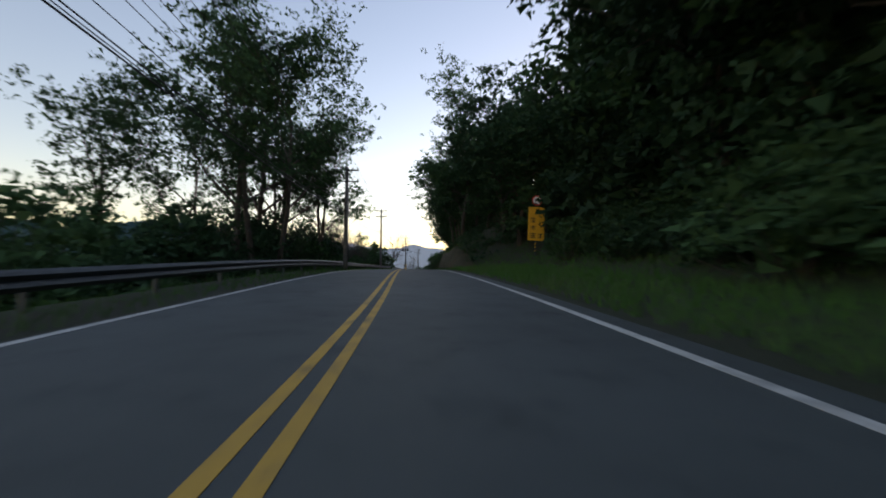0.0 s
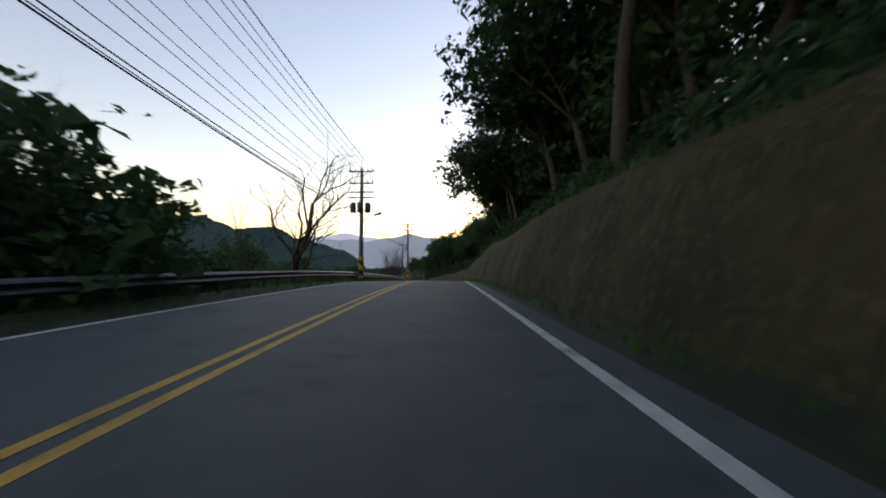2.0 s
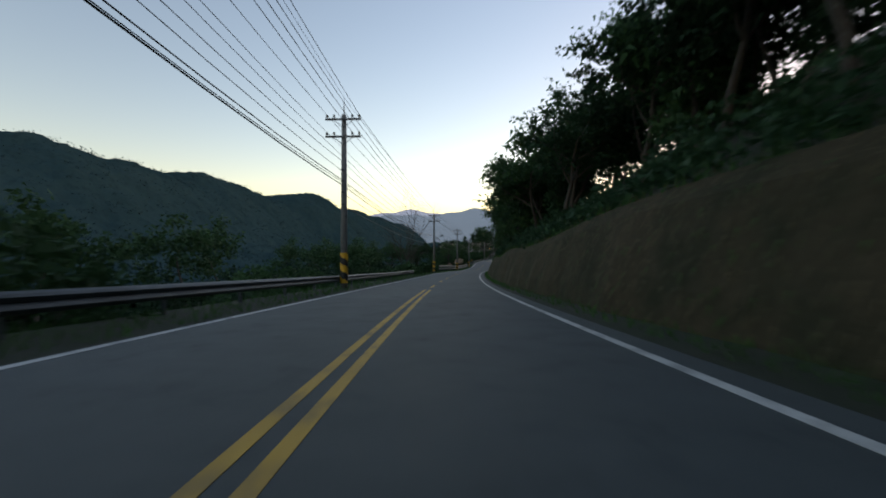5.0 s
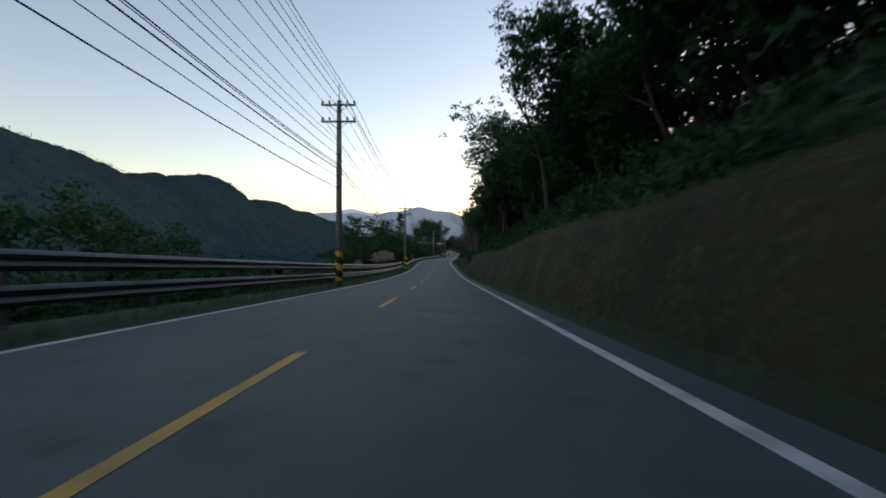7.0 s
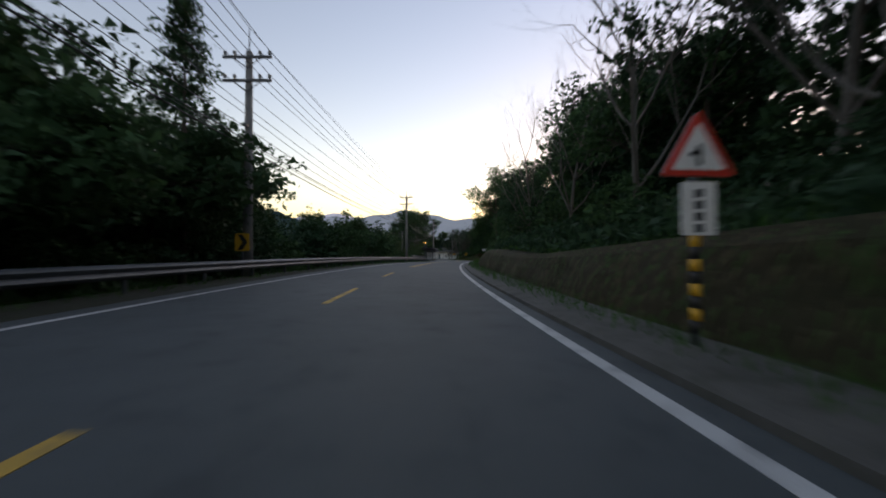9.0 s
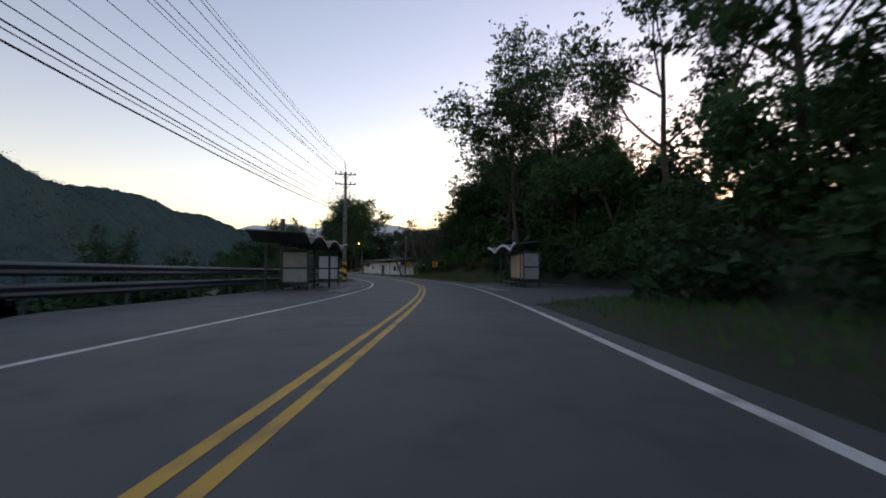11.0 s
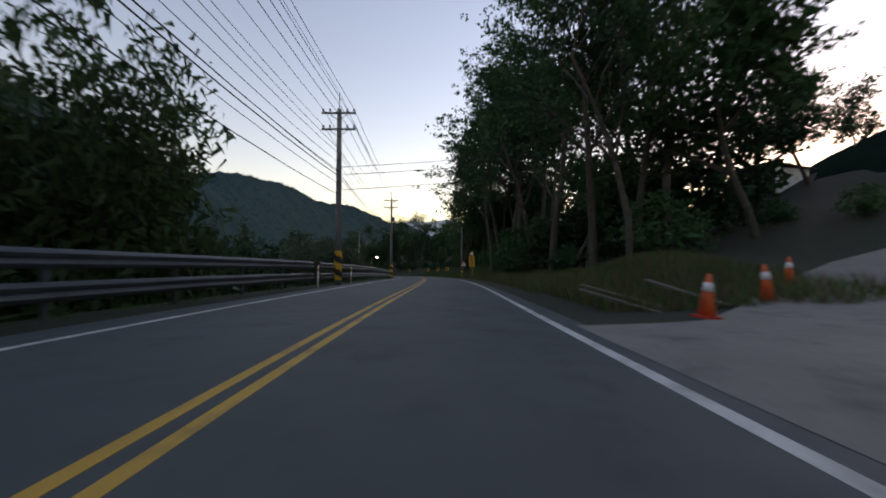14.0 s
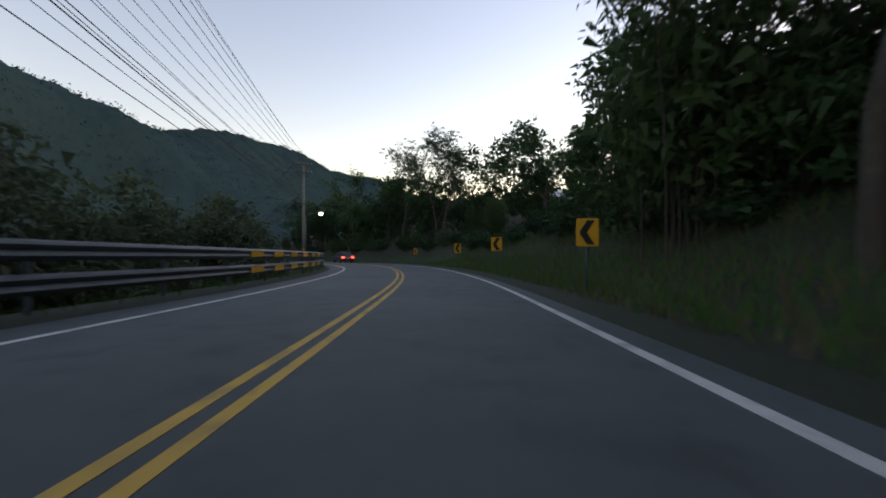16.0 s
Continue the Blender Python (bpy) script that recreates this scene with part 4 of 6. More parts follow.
row(("far", "far2"), 309, 332, 1.8, -19, -14, 0.75, 0.95, 401)
row(("thicket", "thicket2"), 308, 350, 2.6, -11, -8, 0.6, 0.8, 303)
row(("far", "thicket_far"), 331, 372, 2.8, -18, -12, 0.7, 0.85, 132)
row(("shrub2", "broad2"), 352, 372, 3.4, -11, -7, 0.8, 1.1, 32)
row(("shrub", "bamboo", "shrub2"), 374, 416, 2.6, -14, -10, 0.8, 1.1, 33)
row(("bamboo", "bamboo2", "bamboo"), 414, 440, 1.9, -11.0, -8.2, 0.66, 0.86, 34)
row(("thicket_far",), 412, 440, 2.8, -15, -11, 0.7, 0.85, 206)
row(("bamboo", "bamboo2"), 441, 458, 2.0, -12, -9.5, 1.0, 1.12, 35)
row(("shrub2", "thicket2"), 440, 470, 2.6, -10, -7.4, 0.6, 0.8, 207)
row(("bamboo2", "bamboo", "shrub2"), 486, 500, 2.4, -13.5, -10, 0.8, 1.0, 36)
row(("bamboo", "bamboo2"), 472, 487, 1.6, -12.5, -10, 1.3, 1.5, 302)
row(("bamboo", "bamboo2"), 458, 470, 1.5, -10.5, -8.6, 1.3, 1.5, 136)
row(("thicket_far",), 460, 500, 3.0, -15, -11, 0.9, 1.2, 137)
row(("thicket", "thicket2"), 452, 465, 2.4, -10.5, -8.2, 0.95, 1.15, 140)
plant("thicket_olive", 503.5, -12, 1.0)
plant("bamboo", 522.5, -12.5, 1.0)
plant("bamboo2", 520.0, -13.6, 1.05)
row(("broad2", "thicket2"), 283, 292, 2.6, -17, -12, 0.6, 0.8, 151)
row(("thicket_olive",), 506, 578, 2.3, -14, -10, 0.95, 1.35, 139)
row(("far", "far2"), 440, 470, 2.0, -16, -11.5, 0.75, 0.95, 138)
row(("shrub_dry", "shrub2", "shrub"), 494, 620, 4.0, -14, -7.5, 0.6, 0.85, 37)
row(("bamboo", "thicket2", "bamboo2", "shrub2"), 503, 565, 4.0, -15, -9.5, 0.62, 0.85, 39)
row(("thicket_far", "far2", "far"), 500, 640, 2.2, -30, -14, 0.6, 0.9, 38)


row(("shrub2", "thicket2", "shrub2", "broad2"), 84, 152, 2.2, -17, -10.5, 0.5, 0.8, 801)
row(("thicket_far", "thicket2"), 150, 212, 2.8, -18, -11, 0.5, 0.8, 802)
for s, d, k, size in ((137, -14, "broad2", 0.82), (140, -16, "broad", 0.76), (134.5, -12, "broad2", 0.66), (137.5, -7.0, "bare", 1.1), (142.2, -6.7, "bare", 1.0), (138, -7.2, "shrub", 1.0), (140.5, -6.8, "shrub2", 0.9), (142.5, -7.2, "shrub", 0.9), (144.5, -6.9, "shrub2", 0.9), (136, -10.5, "shrub2", 1.1), (139.5, -9.5, "shrub", 1.0)):
    plant(k, s, d, size)


def conifer(s, d, h):
    """A slim conifer: whorls of short drooping boughs up a straight trunk."""
    rng, nr = random.Random(5), np.random.default_rng(5)
    root = empty("tree", Matrix.Translation(at(s, d, left_z(s, d))))
    part("trunk", Acc(True).tube((0, 0, -0.4), (0, 0, h), 0.15, 0.015, 8), BARK, root)
    limbs, tips = Acc(True), []
    for i in range(78):
        u = 0.12 + 0.87 * (i / 77) ** 0.9
        a, z = rng.uniform(0, math.tau), h * u
        r = (1 - u) * h * 0.23 * rng.uniform(0.4, 1.2) + 0.14
        p, q = Vector((0, 0, z)), Vector((r * math.cos(a), r * math.sin(a), z + r * 0.12))
        limbs.tube(p, q, 0.03 * (1.1 - u), 0.008, 4, False)
        tips += [tuple(p.lerp(q, f)) for f in (0.4, 0.6, 0.8, 1.0)]
    tagged(part("branch", limbs, BARK, root), kind="stuff")
    part("crown", leaf_mesh("crown", leaves(tips, 0.17, 8000, 0.2, nr, 0.6, 0.5, 0.2, 8), LEAF_DARK), LEAF_DARK, root)
    tagged(root, "tall pointed conifer standing behind the guard rail", "tree", "roadside trees")


conifer(322.0, -7.6, 11.6)


def umbrella_tree(s, d, h, wide, seed):
    """A tree with a thin trunk and a few flat tiers of foliage."""
    rng, nr = random.Random(seed), np.random.default_rng(seed)
    root = empty("tree", Matrix.Translation(at(s, d, left_z(s, d))))
    part("trunk", Acc(True).pipe([(0, 0, -0.4), (0.1, 0.05, h * 0.3), (-0.05, 0.1, h * 0.55), (0.1, 0, h * 0.8)], 0.1, 7), BARK, root)
    limbs, tips = Acc(True), []
    for i in range(16):
        a, u = i * 2.4, 0.66 + 0.34 * i / 15
        r = wide * rng.uniform(0.45, 1.0) * (1.1 - 0.5 * (u - 0.66) / 0.34)
        p, q = Vector((0, 0, h * (u - 0.2))), Vector((r * math.cos(a), r * math.sin(a), h * u))
        limbs.tube(p, q, 0.045, 0.015, 5, False)
        for _ in range(6):
            b = rng.uniform(0, math.tau)
            tips.append((q.x + 0.7 * math.cos(b), q.y + 0.7 * math.sin(b), q.z + rng.uniform(-0.1, 0.15)))
    tagged(part("branch", limbs, BARK, root), kind="stuff")
    part("crown", leaf_mesh("crown", leaves(tips, 0.3, 5200, 0.15, nr, 0.3, 0.1, 0.3, 8), LEAF), LEAF, root)
    tagged(root, "flat-topped tree with open tiers of thin foliage", "tree", "roadside trees")


umbrella_tree(296.6, -11.2, 10.0, 3.2, 3)
umbrella_tree(224, -11.5, 6.6, 1.9, 8)


def plume_grass(s, d, n, h, seed):
    """A clump of tall grass with pale feathery plumes."""
    nr = np.random.default_rng(seed)
    root = empty("plume_grass", Matrix.Translation(at(s, d, left_z(s, d))))
    blades, plumes = [], []
    for _ in range(n * 9):
        a, b = nr.uniform(0, math.tau), nr.uniform(0, 0.45)
        p = np.array([b * math.cos(a), b * math.sin(a), -0.1])
        tip = p + np.array([math.cos(a), math.sin(a), 0]) * nr.uniform(0.2, 1.0) + np.array([0, 0, h * nr.uniform(0.4, 0.8)])
        w = np.array([-math.sin(a), math.cos(a), 0]) * 0.02
        blades += [p - w, p + w, tip]
    for _ in range(n):
        a, b = nr.uniform(0, math.tau), nr.uniform(0.1, 0.75)
        top = np.array([b * math.cos(a) * 1.3, b * math.sin(a) * 1.3, h * nr.uniform(0.75, 1.1)])
        w = np.array([0.008, 0, 0])
        blades += [np.array([b * 0.3, 0, 0]) - w, np.array([b * 0.3, 0, 0]) + w, top]
        plumes += [tuple(top + np.array([math.cos(a), math.sin(a), -0.5]) * f) for f in (-0.25, -0.1, 0.05, 0.2)]
    part("blades", leaf_mesh("blades", np.array(blades), STRAW), STRAW, root)
    part("plumes", leaf_mesh("plumes", leaves(plumes, 0.07, n * 60, 0.14, nr, 1.4, 0.6, 0.12), PLUME), PLUME, root, "pale pinkish-cream plumes")
    tagged(root, "tall dry grass clump with pale feathery plumes", "grass clump", "plume grass")


PLUME = leafy("grass_plumes", (0.36, 0.27, 0.2), (0.46, 0.36, 0.27), (0.4, 0.3, 0.22), 0.4)
for i, (s, d, h) in enumerate(((290.5, -7.4, 3.0), (292.5, -8.4, 3.4), (294.0, -7.2, 3.0), (295.8, -8.2, 3.5), (297.5, -7.3, 3.1), (299.2, -8.4, 3.4), (301.0, -7.6, 3.0), (286.0, -9.5, 2.8))):
    plume_grass(s, d, 22, h, 40 + i)


build_deep_wood()


def build_undergrowth():
    """Ferns and low bushes that crowd over the top of the bank."""
    rng = np.random.default_rng(21)
    tips = []
    for _ in range(5200):
        s = rng.uniform(19, 345)
        u = rng.uniform() ** 1.3
        d = 5.25 + wall_out(s) + 3.0 * u
        lift = rng.uniform(0.0, 0.55) * (0.35 + u) * (1.4 if math.sin(s * 0.7) + math.sin(s * 0.23) > 0.4 else 1.0)
        tips.append(at(s, d, max(wall_h(s), right_z(s, d)) + lift))
    part_of = leaf_mesh("undergrowth", leaves(tips, 0.24, 90000, 0.2, rng, 0.6, 0.35, 0.3, 8), LEAF_DARK)
    tagged(part("undergrowth", part_of, LEAF_DARK), "dark ferns and low bushes crowding over the bank", "undergrowth", kind="stuff")


build_undergrowth()


def build_grass():
    """Blades of grass on the verges and banks."""
    rng = np.random.default_rng(9)
    q, dead = [], []

    def patch(s0, s1, d0, d1, n, h, dry=0.0):
        for _ in range(n):
            s, d = rng.uniform(s0, s1), rng.uniform(d0, d1)
            z = (wall_h(s) if WALL_0 + 6 < s < 338 and 4.8 < d - wall_out(s) < 5.5 else right_z(s, d)) if d > 0 else left_z(s, d)
            if d > 0 and d < 4.2 + wall_out(s):
                z = 0.05
            p = np.array(at(s, d, z - 0.03))
            a, L = rng.uniform(0, math.tau), h * rng.uniform(0.5, 1.4)
            w = np.array([math.cos(a), math.sin(a), 0]) * 0.016
            b = np.array([rng.normal(0, 0.35), rng.normal(0, 0.35), 1]) * L
            (dead if rng.uniform() < dry else q).extend([p - w, p + w, p + b])

    patch(17, 346, 3.6, 4.2, 9000, 0.16)
    patch(17, 300, 4.8, 5.3, 8000, 0.22, 0.3)
    patch(300, 346, 5.4, 6.1, 3500, 0.26)
    patch(292, 346, 3.8, 4.7, 3000, 0.14)
    patch(18, 345, 5.5, 7.0, 3000, 0.36)
    patch(-20, 19, 3.6, 9.0, 15000, 0.26)
    patch(346, 384, 3.8, 7.0, 4500, 0.22)
    patch(404, 434, 4.2, 9.0, 11000, 0.28, 0.5)
    patch(434, 454, 4.3, 5.4, 2500, 0.15)
    patch(475, 488, 4.4, 11, 13000, 0.36, 0.65)
    patch(480, 518, 4.0, 9.0, 16000, 0.32, 0.6)
    patch(516, 562, 4.0, 9.0, 18000, 0.34, 0.35)
    patch(560, 620, 3.9, 7.5, 4000, 0.26)
    patch(-20, 310, -6.5, -3.45, 26000, 0.2)
    patch(310, 375, -6.5, -4.3, 3000, 0.22)
    patch(412, 600, -6.5, -4.4, 9000, 0.22)
    for _ in range(34000):
        # dead grass hanging on the face of the bank
        s, u = rng.uniform(20, 342), rng.uniform(0.04, 1) ** 0.8
        live = rng.uniform() < 0.15 + 0.3 * blend(s, 180, 205)
        prof = wall_profile(s)
        k = min(3, int(u * 4))
        (d0, z0), (d1, z1) = prof[k], prof[k + 1]
        f = u * 4 - k
        p = np.array(at(s, d0 + (d1 - d0) * f - 0.01, max(0.02, z0 + (z1 - z0) * f)))
        a = float(np.interp(s, RS, RT))
        out = -np.array([math.cos(a), math.sin(a), 0])
        w = np.array([-math.sin(a), math.cos(a), 0]) * 0.014
        L = rng.uniform(0.08, 0.24)
        b = out * rng.uniform(0.25, 0.7) * L + np.array([rng.normal(0, 0.3) * w[0] * 20, rng.normal(0, 0.3) * w[1] * 20, -1]) * L
        (q if live else dead).extend([p - w, p + w, p + b])
    tagged(part("dead_grass", leaf_mesh("dead_grass", np.array(dead), STRAW), STRAW), "brown dead grass hanging on the bank face", "grass", kind="stuff")
    ob = part("grass", leaf_mesh("grass", np.array(q), GRASS), GRASS)
    tagged(ob, "rough green and straw-coloured verge grass", "grass", kind="stuff")


build_grass()


# ---------------------------------------------------------------- guard rails
def beam_ring(z, d):
    """Cross-section of a corrugated guard-rail beam round height z."""
    face = [(0.0, -0.155), (0.05, -0.12), (0.08, -0.08), (0.05, -0.03), (0.02, 0.0), (0.05, 0.03), (0.08, 0.08), (0.05, 0.12), (0.0, 0.155)]
    return [(d + x, z + h) for x, h in face] + [(d + x - 0.012, z + h) for x, h in reversed(face)]


def guard_rail(s0, s1, heights, d, gap, label, reflect=(), back=None):
    """back(s) sets the rail away from the road, where it passes behind a bay."""
    root = empty("guard_rail")
    back = back or (lambda s: 0.0)
    for z in heights:
        part("beam", slab("beam", s0, s1, lambda s: beam_ring(z, d - back(s)), GALV, 2.0), GALV, root, "corrugated galvanised steel beam")
    top = max(heights) + 0.12
    me = None
    for s in steps(s0 + 0.4, s1 - 0.4, gap):
        if me is None:
            a = Acc().box(-0.055, -0.04, -0.5, 0.03, 0.04, top, 0.012)
            for z in heights:
                a.box(0.03, -0.03, z - 0.08, 0.055, 0.03, z + 0.08)
            me = mesh_of("post", a.v, a.f, GALV)
        p = new("post", me)
        p.parent = root
        p.matrix_basis = lay(s, d - 0.04 - back(s), 0)
    rm = None
    for s in reflect:
        for z in heights:
            if rm is None:
                rm = mesh_of("reflector", *vf(Acc().plate([(-0.08, -0.11), (0.08, -0.11), (0.08, 0.11), (-0.08, 0.11)], -0.006, 0.006)), PAINT_YELLOW)
            a = Acc().side([(-0.55, -0.1), (0.55, -0.1), (0.55, 0.1), (-0.55, 0.1)], 0.0, 0.012)
            r = part("reflector", a, PAINT_YELLOW, root, "yellow reflective strip")
            r.matrix_basis = lay(s, d + 0.085 - back(s), z)
    tagged(root, label, "guard rail", "guard rails")
    return root


def vf(a):
    return a.v, a.f


guard_rail(-26, 205, (0.47,), -4.55, 3.0, "single-beam galvanised guard rail along the valley edge")
guard_rail(229, 292, (0.98, 0.48), -4.55, 3.0, "two-beam galvanised guard rail along the valley edge")
guard_rail(294, 372, (0.47,), -4.55, 3.0, "single-beam galvanised guard rail by the trees")
guard_rail(374, 456, (0.97, 0.5), -4.6, 3.0, "two-beam galvanised guard rail with yellow reflectors", (419.5, 421.5, 424, 425.8, 427.6), lambda s: 3.3 * blend(s, 366, 378) * (1 - blend(s, 398, 419)))
guard_rail(458, 486, (0.97, 0.46), -4.6, 3.0, "two-beam galvanised guard rail along the valley edge")
guard_rail(487, 640, (0.96, 0.46), -4.6, 3.0, "two-beam galvanised guard rail on the bend", (540, 542.3, 544.6, 547, 549.4, 551.8))


# ---------------------------------------------------------------- power line
def stripes(acc_y, acc_b, r, z0, z1, turns, n=14):
    """A helical yellow and black band round a post, each colour slightly proud of it."""
    rows = 22
    for i in range(rows):
        za, zb = z0 + (z1 - z0) * i / rows, z0 + (z1 - z0) * (i + 1) / rows
        for j in range(n):
            a0, a1 = math.tau * j / n, math.tau * (j + 1) / n
            acc = acc_y if int(math.floor((j / n + turns * i / rows) * 2)) % 2 else acc_b
            acc.poly([(r * math.cos(a0), r * math.sin(a0), za), (r * math.cos(a1), r * math.sin(a1), za), (r * math.cos(a1), r * math.sin(a1), zb), (r * math.cos(a0), r * math.sin(a0), zb)])


def utility_pole(s, d, h, striped=True, transformer=False, lamp=False, lean=0.0, box=False):
    root = empty("utility_pole", lay(s, d, 0) @ Matrix.Rotation(radians(lean), 4, "Y"))
    part("shaft", Acc(True).tube((0, 0, -0.8), (0, 0, h + 0.25), 0.185, 0.115, 14), POLE_CONC, root, "tapered grey concrete shaft")
    part("lightning_rod", Acc(True).tube((0, 0, h + 0.25), (0, 0, h + 1.15), 0.03, 0.015, 6), DARK_STEEL, root)
    for z in (h, h - 0.85):
        arm = part("crossarm", Acc().box(-0.88, -0.19, z - 0.05, 0.88, -0.11, z + 0.04, 0.01), DARK_STEEL, root, "dark steel crossarm")
        for x in (-0.8, -0.45, 0.45, 0.8):
            a = Acc(True).tube((x, -0.15, z + 0.04), (x, -0.15, z + 0.1), 0.02, 0.02, 6)
            a.tube((x, -0.15, z + 0.1), (x, -0.15, z + 0.14), 0.07, 0.06, 8).tube((x, -0.15, z + 0.14), (x, -0.15, z + 0.17), 0.04, 0.04, 8).tube((x, -0.15, z + 0.17), (x, -0.15, z + 0.21), 0.065, 0.05, 8)
            part("insulator", a, CONCRETE, arm, "ribbed pale ceramic insulator")
        b = Acc().tube((-0.5, -0.15, z - 0.03), (0, -0.15, z - 0.4), 0.018, 0.018, 5).tube((0.5, -0.15, z - 0.03), (0, -0.15, z - 0.4), 0.018, 0.018, 5)
        part("brace", b, DARK_STEEL, arm)
    if striped:
        y, b = Acc(), Acc()
        stripes(y, b, 0.196, 0.25, 1.75, 2.2)
        part("yellow_band", y, PAINT_YELLOW, root)
        part("black_band", b, PAINT_BLACK, root)
    for z in (h - 2.5, h - 3.05, h - 3.6, h - 4.2):
        part("cable_clamp", Acc().box(-0.06, -0.3, z - 0.04, 0.06, -0.1, z + 0.04, 0.01), DARK_STEEL, root)
    if transformer:
        for z in (h - 1.5, h - 1.9):
            part("crossarm", Acc().box(-0.95, -0.19, z - 0.05, 0.95, -0.11, z + 0.04, 0.01), DARK_STEEL, root)
        for x in (-0.55, 0.0, 0.5):
            yy = -0.42 if x == 0 else -0.2
            a = Acc(True).tube((x, yy, h - 3.0), (x, yy, h - 2.35), 0.2, 0.21, 12).tube((x, yy, h - 2.35), (x, yy, h - 2.3), 0.17, 0.1, 12).tube((x - 0.07, yy, h - 2.3), (x - 0.07, yy, h - 2.15), 0.03, 0.02, 6).tube((x + 0.07, yy, h - 2.3), (x + 0.07, yy, h - 2.15), 0.03, 0.02, 6)
            part("transformer", a, GALV, root, "grey can transformer")
    if box:
        part("equipment_box", Acc().box(0.12, -0.2, h - 2.6, 0.42, 0.12, h - 2.1, 0.03), GALV, root, "grey metal box")
    if lamp:
        z = h - 3.4
        arm = part("lamp_arm", Acc(True).pipe([(0.1, 0, z - 0.2), (0.5, 0, z + 0.05), (1.0, 0, z + 0.28)], 0.025, 6), GALV, root)
        part("lamp_head", Acc(True).tube((0.95, 0, z + 0.25), (1.45, 0, z + 0.4), 0.07, 0.1, 8), GALV, arm, "grey street lamp head, unlit")
    return tagged(root, "concrete utility pole with crossarms" + (", transformers" if transformer else "") + (" and yellow-black base stripes" if striped else ""), "utility pole", "power line poles")


POLES = ((-13.0, -4.6, 8.4), (20.4, -4.0, 7.4), (51.0, -4.5, 8.7), (85.0, -4.4, 7.9), (114.7, -4.2, 8.25), (143.3, -4.5, 8.45), (178.1, -4.3, 8.3), (221.0, -4.2, 8.7), (254.0, -4.0, 9.2), (290.9, -4.0, 8.5), (321.4, -4.9, 7.9), (359.6, -5.0, 8.3), (408.6, -5.3, 9.2), (456.7, -4.05, 9.3), (488.8, -4.15, 8.9), (520.1, -4.0, 9.8), (575.2, -5.2, 10.8), (615.0, -5.2, 9.0))
for i, (s, d, h) in enumerate(POLES):
    utility_pole(s, d, h, striped=i not in (1, 2, 10, 11), transformer=(i == 3), lamp=i in (3, 5, 7, 9), box=i in (12, 13, 15))


def span(p, q, sag, r, n=10):
    """One hanging span from p to q as a single tube."""
    v, f = [], []
    side = (q - p).cross(Vector((0, 0, 1))).normalized()
    for k in range(n):
        u = k / (n - 1)
        c = p.lerp(q, u) - Vector((0, 0, sag * 4 * u * (1 - u) * (q - p).length / 40))
        v += [c + side * r, c + Vector((0, 0, r)), c - side * r, c - Vector((0, 0, r))]
    for k in range(n - 1):
        for j in range(4):
            m = (j + 1) % 4
            f.append((4 * k + j, 4 * k + m, 4 * k + 4 + m, 4 * k + 4 + j))
    f += [(3, 2, 1, 0), (4 * n - 4, 4 * n - 3, 4 * n - 2, 4 * n - 1)]
    return mesh_of("span", v, f, PAINT_BLACK)


def wire(x, drop, sag, r, label, spans=range(99)):
    """A cable hung from pole to pole, at x along the arms and drop below their top; each span is a part."""
    root = empty("overhead_cable", Matrix.Translation(at(POLES[0][0], POLES[0][1] + x, 0)))
    inv = root.matrix_basis.inverted()
    for k, ((s0, d0, h0), (s1, d1, h1)) in enumerate(zip(POLES, POLES[1:])):
        if k not in spans:
            continue
        p, q = inv @ Vector(at(s0, d0 + x, h0 - drop)), inv @ Vector(at(s1, d1 + x, h1 - drop))
        part("span", span(p, q, sag * WIRE_RNG.uniform(0.85, 1.2), r), PAINT_BLACK, root)
    tagged(root, label, "cable", "overhead cables")


WIRE_RNG = random.Random(17)
for x in (-0.8, 0.45, 0.8):
    wire(x, -0.2, 0.5, 0.014, "thin black power conductor between poles")
for x in (-0.8, 0.45, 0.8):
    wire(x, 0.65, 0.55, 0.014, "thin black power conductor between poles")
wire(0.0, -1.12, 0.4, 0.01, "thin ground wire along the pole tops")
wire(0.0, 2.1, 0.7, 0.013, "black service cable between poles")
for drop, r in ((1.75, 0.012), (2.5, 0.014), (2.95, 0.02), (3.05, 0.014), (3.2, 0.024)):
    wire(-0.1, drop, 0.6, r, "thick black telephone cable between poles")
LOW_SPANS = (6, 7, 8, 12, 13, 14, 15, 16)
for drop, r in ((3.6, 0.013), (4.2, 0.018)):
    wire(-0.1, drop, 0.5, r, "low black telephone cable between poles", LOW_SPANS)


# service cables over the road
for (s0, d0, z0), (s1, d1, z1) in (((456.7, -4.05, 6.0), (457.2, 4.9, 6.1)), ((488.8, -4.15, 6.1), (487, 16, 7.6)), ((488.8, -4.15, 5.7), (487, 16, 7.2)), ((488.8, -4.15, 4.9), (487, 16, 6.6))):
    p, q = Vector(at(s0, d0, z0)), Vector(at(s1, d1, z1))
    tagged(part("service_cable", span(p, q, 0.5, 0.014), PAINT_BLACK), "thin black service cable slung across the road", "cable", "service cables")

